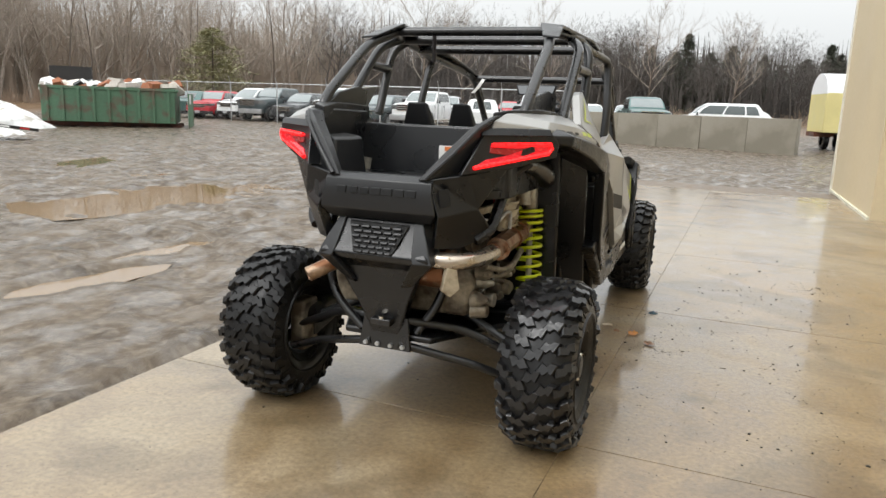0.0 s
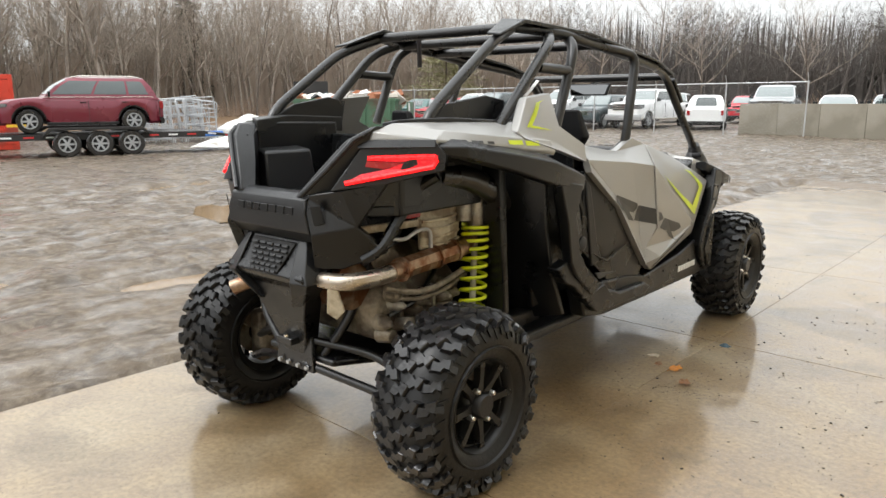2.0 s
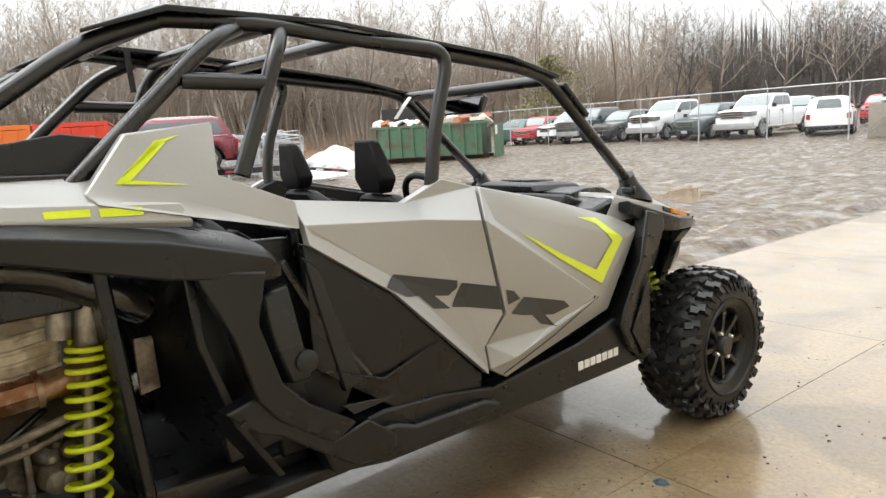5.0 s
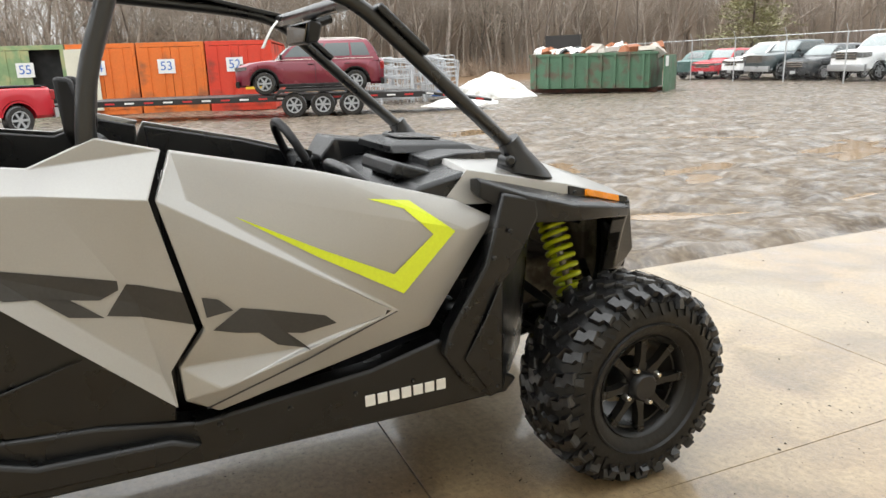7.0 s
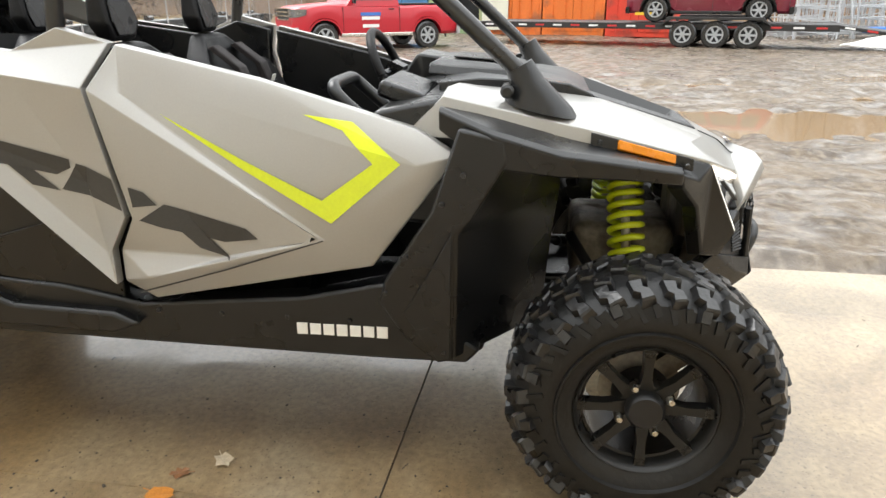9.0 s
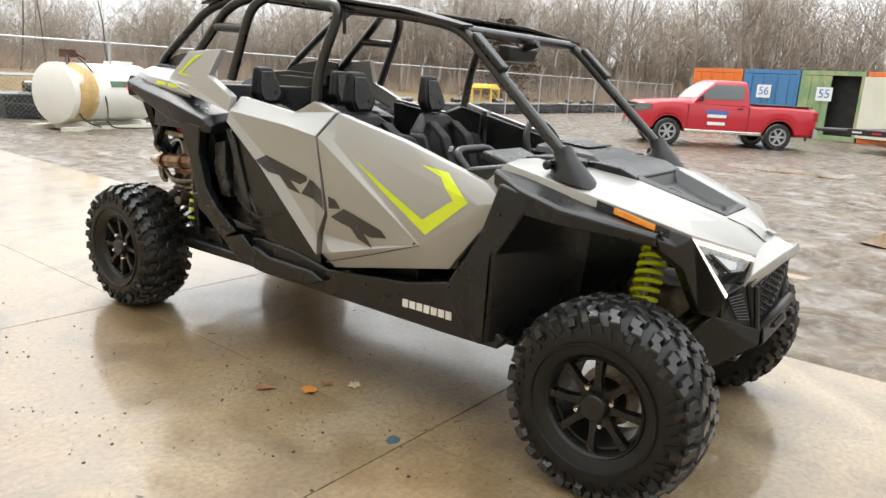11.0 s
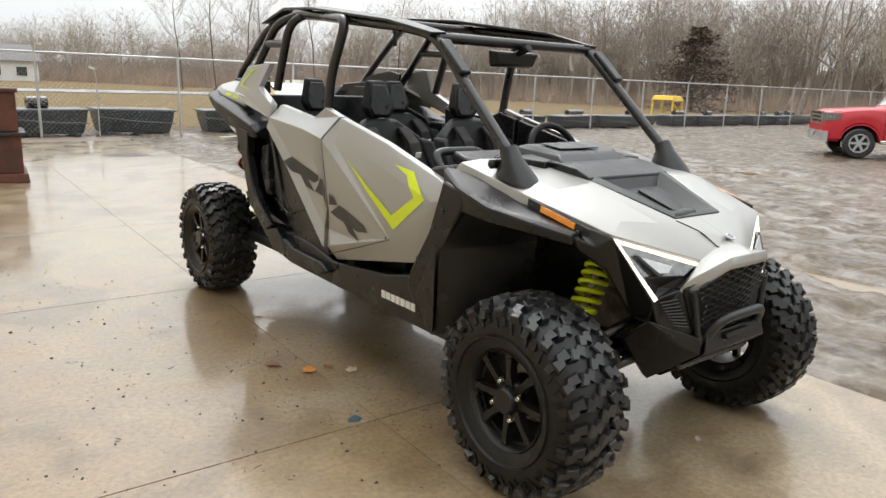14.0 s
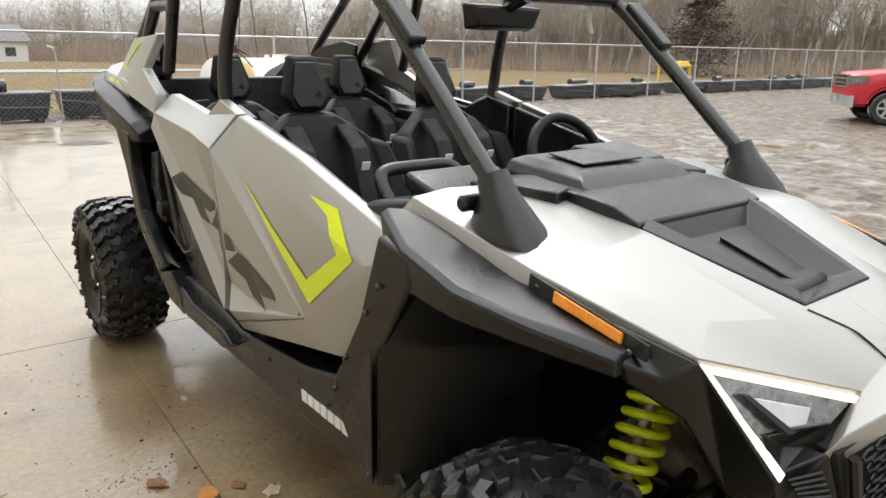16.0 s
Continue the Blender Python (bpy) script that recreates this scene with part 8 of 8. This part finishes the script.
part("rear_grille_frame", Geo().rings([[(-.165, -.335, 1.0), (.165, -.335, 1.0), (.15, -.25, 1.0), (-.15, -.25, 1.0)], [(-.205, -.385, .905), (.205, -.385, .905), (.18, -.26, .90), (-.18, -.26, .90)], [(-.235, -.418, .862), (.235, -.418, .862), (.20, -.26, .86), (-.20, -.26, .86)], [(-.238, -.405, .835), (.238, -.405, .835), (.18, -.26, .83), (-.18, -.26, .83)], [(-.19, -.362, .80), (.19, -.362, .80), (.16, -.24, .80), (-.16, -.24, .80)], [(-.125, -.322, .66), (.125, -.322, .66), (.11, -.22, .66), (-.11, -.22, .66)], [(-.085, -.285, .545), (.085, -.285, .545), (.07, -.20, .54), (-.07, -.20, .54)], [(-.06, -.275, .48), (.06, -.275, .48), (.05, -.20, .48), (-.05, -.20, .48)]]), "plastic", V, "black rear fascia with a vented panel", 0.006, 20)
part("rear_vent_panel", Geo().plate([(-.13, -.352, .985), (.13, -.352, .985), (.085, -.418, .868), (-.085, -.418, .868)], (0, .02, .006)), "dark", V, "", 0.003)
for r in range(6):
    for k in range(-2, 3):
        wv = .046 - r * .0030
        part("vent_bar", Geo().box((k * wv + (r % 2) * .012 - .006, -.366 - r * .0105, .970 - r * .0195), (wv * .80, .014, .011), (-28, 0, 0)), "plastic2", V, "", 0.002)
both("fascia_rib", Geo().rings([[(.150, -.350, 1.0), (.185, -.34, 1.0), (.19, -.27, 1.0), (.15, -.30, 1.0)], [(.165, -.412, .88), (.235, -.40, .88), (.24, -.29, .88), (.16, -.36, .88)], [(.175, -.430, .845), (.250, -.405, .84), (.24, -.29, .84), (.17, -.36, .84)], [(.10, -.36, .72), (.14, -.335, .72), (.13, -.27, .72), (.09, -.30, .72)]]), "plastic2", "", 0.004, 20)
hitch = part("tow_hitch", Geo().box((0, -.295, .545), (.09, .07, .03)), "tube", V, "black tow hitch plate", 0.004)
part("hitch_pin", Geo().turned([(-.02, .012), (.02, .012)], axis=(0, 0, 1), at=(0, -.315, .55), n=12), "chrome", hitch)
part("radius_plate", Geo().plate([(-.10, -.27, .56), (.10, -.27, .56), (.12, -.28, .41), (-.12, -.28, .41)], (0, .02, 0)), "tube", V, "", 0.004)
for sx in (-.085, -.03, .03, .085):
    part("plate_bolt", Geo().turned([(0, .011), (-.012, .009)], axis=(0, 1, 0), at=(sx, -.282, .43), n=8), "galv", V)
both("reflector", Geo().plate([(.372, -.012, 1.066), (.392, .085, 1.066), (.395, .093, 1.147), (.385, .045, 1.147)], (-.01, .01, 0)), "redlens", "red rear reflector", 0.003)
both("fascia_strut", Geo().tube([(.50, .06, 1.25), (.43, .02, 1.20), (.41, -.17, .97), (.36, -.22, .93)], .024, 10, .05), "plastic", "black strut under the tail")

# ---- engine bay
eng = part("engine_block", Geo().rings([[(-.34, -.10, .55), (.30, -.10, .55), (.30, .38, .55), (-.34, .38, .55)], [(-.36, -.12, .70), (.33, -.12, .70), (.33, .44, .70), (-.36, .44, .70)], [(-.30, -.02, .80), (.27, -.02, .80), (.27, .40, .82), (-.30, .40, .82)], [(-.24, .06, .94), (.20, .06, .94), (.20, .34, .94), (-.24, .34, .94)]]), "dirtymetal", V, "muddy cast engine and gearbox", 0.02, 25)
rngE = random.Random(21)
for k in range(14):
    y, z = rngE.uniform(-.1, .40), rngE.uniform(.57, .76)
    part("engine_fitting", Geo().turned([(0, rngE.uniform(.02, .05)), (rngE.uniform(.03, .07), rngE.uniform(.015, .04)), (.075, .01)], at=(.32, y, z), n=14), "dirtymetal" if k % 3 else "shield", eng, "", 0.003)
for k in range(5):
    part("cooling_rib", Geo().box((.33, .02 + k * .07, .66), (.03, .018, .16)), "shield", eng, "", 0.003)
part("heat_shield", Geo().rings([[(.385, .10, .92), (.40, .22, .92), (.385, .33, .925), (.36, .33, .925), (.36, .10, .92)], [(.395, .095, .99), (.415, .22, .99), (.395, .345, 1.0), (.36, .34, 1.0), (.36, .10, .99)], [(.37, .10, 1.085), (.385, .22, 1.09), (.37, .35, 1.08), (.33, .35, 1.08), (.33, .10, 1.085)]]), "castcream", V, "dull cream ribbed heat shield", 0.008)
for k in range(4):
    part("shield_rib", Geo().tube([(.388, .10, .935 + k * .036), (.416, .22, .937 + k * .036), (.390, .34, .945 + k * .036)], .007, 8), "castcream", V)
part("heat_plate", Geo().rings([[(.38, .30, 1.06), (.40, .36, 1.06), (.36, .36, 1.06)], [(.38, .10, 1.10), (.40, .37, 1.105), (.34, .37, 1.10)]]), "castcream", V)
part("cross_bar", Geo().box((.36, -.055, 1.043), (.022, .36, .030), (-2, 0, 0)), "castcream", V, "cream-painted steel bar in the engine bay", 0.004)
part("canister", Geo().turned([(-.06, .03), (-.05, .055), (.05, .055), (.06, .04)], axis=(.9, -.3, 0), at=(.28, -.03, .895), n=24), "dirtymetal", V, "muddy round canister")
part("canister_band", Geo().turned([(-.012, .058), (.012, .058), (.012, .054), (-.012, .054)], axis=(.9, -.3, 0), at=(.28, -.03, .895), n=24, loop=True), "dark", V)
part("oil_line", Geo().tube([(.38, -.12, .80), (.42, .02, .757), (.43, .16, .765), (.42, .33, .80)], .013, 10, .06), "dirtymetal", V, "muddy bent oil line")
part("oil_line", Geo().tube([(.36, -.10, .76), (.40, .04, .72), (.41, .20, .725), (.40, .38, .77)], .010, 10, .06), "dirtymetal", V, "muddy bent oil line")
part("breather_hose", Geo().tube([(.36, -.10, 1.0), (.40, -.02, .985), (.41, .05, 1.02), (.415, .12, 1.015), (.41, .13, .93)], .008, 8, .03), "galv", V)
part("shock_plate", Geo().plate([(.44, .52, .98), (.44, .575, .98), (.44, .58, .82), (.44, .52, .81)], (-.012, 0, 0)), "dirtymetal", V, "", 0.004)
part("muffler", Geo().turned([(-.05, .03), (-.04, .10), (.30, .10), (.32, .04)], axis=(-1, 0, 0), at=(.20, -.16, .79), n=28), "exhaust", V, "round heat-stained muffler can")
part("exhaust_pipe", Geo().tube([(.39, .42, .93), (.42, .35, .903), (.415, .10, .885), (.41, -.115, .868)], .038, 18, .05), "exhaust", V, "brown heat-stained exhaust pipe")
part("exhaust_sleeve", Geo().tube([(.418, .27, .897), (.41, -.06, .873)], .046, 8), "exhaust", V, "brown ribbed heat sleeve", 0, 20)
for yy in (.27, .15, -.06):
    part("pipe_clamp", Geo().tube([(.416, yy - .008, .877 + yy * .075), (.416, yy + .008, .878 + yy * .075)], .051, 18), "exhaust", V)
part("exhaust_band", Geo().tube([(.41, -.10, .869), (.40, -.19, .858), (.355, -.29, .850), (.27, -.32, .848), (.18, -.31, .846)], .035, 18, .09), "pipe", V, "bright bent exhaust cover")
part("exhaust_bracket", Geo().shell([(.30, -.345, .875), (.325, -.325, .84), (.33, -.29, .73), (.295, -.30, .69), (.27, -.33, .72)], [(0, 1, 2, 3, 4)], (-.02, .02, 0)), "castcream", V, "cream exhaust bracket", 0.004)
part("tail_pipe", Geo().tube([(-.12, -.16, .80), (-.22, -.21, .79), (-.345, -.325, .715)], .034, 16, .05, close=False), "exhaust", V, "rusty tail pipe")
# Dark plug in the open pipe paints the shade of its hollow.
part("pipe_bore", Geo().tube([(-.22, -.21, .79), (-.343, -.323, .716)], .028, 14), "dark", V)
part("wiring_loom", Geo().tube([(.34, .28, 1.02), (.36, .10, 1.0), (.34, -.04, .96), (.30, -.12, .90)], .008, 8, .06).tube([(.30, .30, .80), (.36, .1, .70), (.34, -.06, .66)], .010, 8, .06), "rubber", V)
part("frame_tube", Geo().tube([(.34, .42, 1.15), (.24, -.02, .94), (.20, -.16, .62), (.12, -.22, .48)], .020, 10, .1), "tube", V)
part("frame_tube", Geo().tube([(-.40, .42, 1.15), (-.36, -.10, .94), (-.28, -.22, .62), (-.12, -.24, .48)], .020, 10, .1), "tube", V)
part("intake_hose", Geo().tube([(.42, .16, 1.24), (.46, .32, 1.22), (.50, .46, 1.14), (.46, .55, 1.08)], .055, 16, .08), "rubber", V, "black ribbed intake hose")
part("air_box", Geo().box((.12, .22, 1.02), (.5, .26, .12)), "plastic", V, "", 0.02)


# ---- suspension
def shock(a, b, turns, r, wire, start):
    a, b = Vector(a), Vector(b)
    d = b - a
    up = d.normalized()
    s = up.orthogonal().normalized()
    t = up.cross(s)
    body = part("shock", Geo().tube([a, a + d * .36], .034, 14).tube([a + d * .4, b], .014, 12).tube([a - up * .01, a + up * .025], .046, 16), "shield", V, "spring strut with a lime coil")
    pts, n = [], turns * 20
    for k in range(n + 1):
        u = k / n
        lead = start + (.93 - start) * (u ** 1.35)
        ang = 2 * math.pi * turns * u
        pts.append(a + d * lead + (s * math.cos(ang) + t * math.sin(ang)) * r)
    part("coil_spring", Geo().tube(pts, wire, 8), "lime", body, "lime-yellow coil spring", smooth=60)
    return body


for sgn in (1, -1):
    shock((sgn * .42, .435, 1.20), (sgn * .465, .335, .50), 11, .054, .0085, .29)
    shock((sgn * .190, 3.135, 1.0), (sgn * .458, 3.155, .46), 15, .049, .0105, .10)
    part("reservoir", Geo().tube([(sgn * .40, .36, 1.20), (sgn * .42, .34, 1.02)], .032, 14), "shield", V)
    part("rear_link", Geo().tube([(sgn * .07, -.25, .545), (sgn * .30, -.12, .50), (sgn * .58, -.04, .36)], .019, 10, .06), "tube", V, "black radius rod")
    part("rear_link", Geo().tube([(sgn * .06, -.27, .44), (sgn * .36, -.16, .36), (sgn * .58, -.06, .26)], .019, 10, .06), "tube", V, "black radius rod")
    part("trailing_arm", Geo().rings([[(sgn * .42, 1.0, .46), (sgn * .50, 1.0, .46), (sgn * .50, 1.0, .52), (sgn * .42, 1.0, .52)], [(sgn * .44, .45, .46), (sgn * .52, .45, .46), (sgn * .52, .45, .55), (sgn * .44, .45, .55)], [(sgn * .50, .02, .30), (sgn * .57, .02, .30), (sgn * .57, .02, .44), (sgn * .50, .02, .44)]]), "tube", V, "black trailing arm", 0.01)
    part("axle_shaft", Geo().tube([(sgn * .12, .05, .60), (sgn * .58, 0, HUB_Z)], .022, 10), "tube", V)
    part("boot", Geo().tube([(sgn * .46, .01, .44), (sgn * .55, .003, .385)], .055, 14, r2=.035), "rubber", V)
    part("front_arm", Geo().tube([(sgn * .18, 2.95, .50), (sgn * .57, 3.16, .34)], .02, 10).tube([(sgn * .18, 3.36, .50), (sgn * .57, 3.19, .34)], .02, 10), "tube", V, "black lower control arm")
    part("front_arm", Geo().tube([(sgn * .20, 2.98, .66), (sgn * .55, 3.16, .47)], .018, 10).tube([(sgn * .20, 3.34, .66), (sgn * .55, 3.19, .47)], .018, 10), "tube", V, "black upper control arm")
    part("front_knuckle", Geo().box((sgn * .565, BASE, .40), (.08, .12, .22)), "dirtymetal", V, "", 0.015)
    part("rear_knuckle", Geo().box((sgn * .555, 0, .37), (.08, .14, .26)), "dirtymetal", V, "", 0.015)
    part("tie_rod", Geo().tube([(sgn * .15, 3.30, .55), (sgn * .56, 3.28, .42)], .012, 8), "tube", V)
    part("front_axle", Geo().tube([(sgn * .1, 3.17, .56), (sgn * .58, 3.175, HUB_Z)], .020, 10), "tube", V)
part("front_frame", Geo().tube([(.2, 2.8, .50), (.2, 3.40, .50), (.16, 3.45, .80), (.2, 2.9, 1.0)], .02, 10, .08).tube([(-.2, 2.8, .50), (-.2, 3.40, .50), (-.16, 3.45, .80), (-.2, 2.9, 1.0)], .02, 10, .08), "tube", V)
part("front_gearcase", Geo().box((0, 3.16, .58), (.34, .34, .22)), "dirtymetal", V, "", 0.03)
part("radiator", Geo().box((0, 3.38, .72), (.40, .08, .30)), "dirtymetal", V, "", 0.01)
part("front_bulkhead", Geo().box((0, 2.86, .78), (.82, .04, .56)), "plastic", V, "", 0.01)
part("underhood", Geo().box((0, 3.05, .97), (.66, .5, .10)), "plastic", V, "", 0.02)

# ---------------------------------------------------------------- leaves and scraps on the slab
def leaf(x, y, size, material, label, seed):
    rng = random.Random(seed)
    g = Geo()
    ring = []
    n = 15
    for k in range(n):
        a = 2 * math.pi * k / n
        r = size * (0.62 + 0.38 * abs(math.cos(2.5 * a))) * rng.uniform(0.85, 1.1)
        ring.append((r * math.cos(a) * 1.15, r * math.sin(a) * 0.85, 0.004 + 0.012 * rng.random() * (r / size)))
    g.add([(0, 0, 0.006)] + ring, [(0, k + 1, (k + 1) % n + 1) for k in range(n)])
    g.tube([(0, 0, 0.005), (-size * 1.5, size * 0.2, 0.008)], 0.0015, 5)
    tagged(part("dead_leaf", g, material, at=pose(x, y, 0.003, 0, 0, rng.uniform(0, 360))), label, "leaf", "leaves on the slab")


for k, (x, y, s, m_) in enumerate(((.845, 1.775, .045, "leaf_o"), (.662, 1.894, .038, "leaf_p"), (.74, 1.785, .030, "leaf_b"), (.97, 1.60, .042, "leaf_b"))):
    leaf(x, y, s, m_, {"leaf_o": "orange dead leaf lying wet on the slab", "leaf_p": "pale dead leaf lying on the slab", "leaf_b": "brown torn leaf on the wet slab"}[m_], 40 + k)
heap("rag_scrap", pose(.928, 2.373, .078), .034, .03, .022, "bluescrap", "small crumpled blue rag on the slab", "scrap", 4)


def litter():
    """Grit, clods and twigs washed over the slab."""
    rng = random.Random(77)
    g = Geo()
    for k in range(1100):
        if rng.random() < 0.55:
            x, y = rng.gauss(1.7, .55), rng.gauss(1.6, 1.8)
        else:
            x, y = rng.uniform(-1.4, 3.1), rng.uniform(-4, 8)
        if not -1.4 < x < 3.2:
            continue
        s = rng.choice((.002, .0025, .003, .003, .004, .007)) * rng.uniform(0.7, 1.3)
        if rng.random() < 0.07:
            a = rng.uniform(0, 6.28)
            g.box((x, y, .003), (s * 5, .002, .002), (0, 0, math.degrees(a)))
        else:
            g.box((x, y, s * .3), (s * 1.6, s, s * .7), (rng.uniform(-20, 20), rng.uniform(-20, 20), rng.uniform(0, 180)), .7)
    for k in range(14):
        cx, cy, spread = rng.uniform(.7, 2.9), rng.uniform(-2.5, 5.5), rng.uniform(.05, .22)
        for _ in range(24):
            s = rng.choice((.0015, .002, .003, .004)) * rng.uniform(0.7, 1.4)
            g.box((rng.gauss(cx, spread), rng.gauss(cy, spread), s * .25), (s * 2.0, s * 1.2, s * .6), (0, rng.uniform(-15, 15), rng.uniform(0, 180)), .7)
    for k in range(110):
        s = rng.choice((.0015, .002, .003)) * rng.uniform(0.7, 1.4)
        g.box((rng.gauss(1.0, .09), rng.gauss(1.52, .07), s * .25), (s * 2.0, s * 1.2, s * .6), (0, 0, rng.uniform(0, 180)), .7)
    for k in range(160):
        s = rng.choice((.002, .003, .004, .005)) * rng.uniform(0.7, 1.3)
        g.box((rng.uniform(.3, 1.05), rng.uniform(.4, 2.9), s * .25), (s * 1.6, s, s * .5), (0, 0, rng.uniform(0, 180)), .7)
    for k in range(46):
        x, y = rng.gauss(1.9, .5), rng.gauss(2.4, 1.4)
        s = rng.choice((.004, .006, .008, .011)) * rng.uniform(0.7, 1.3)
        g.box((x, y, s * .28), (s * 1.7, s * 1.1, s * .7), (rng.uniform(-20, 20), rng.uniform(-20, 20), rng.uniform(0, 180)), .65)
    tagged(part("slab_grit", g, "dirt"), "scattered grit and bits of bark on the slab", "grit", kind="stuff")


litter()
heap("mud_patch", pose(-1.05, -9.05, .077), .46, .40, .025, "dirt", "dark wet mud patch on the slab's edge", "mud", 6)

# ---------------------------------------------------------------- slab panels
for k, (x0, x1) in enumerate(((SLAB_X[0], SLAB_X[1]), (SLAB_X[1], SLAB_X[2]), (SLAB_X[2], 5.60), (5.60, 8.03))):
    for y0, y1 in zip(SLAB_Y, SLAB_Y[1:]):
        slab_panel(x0, x1, y0, y1)
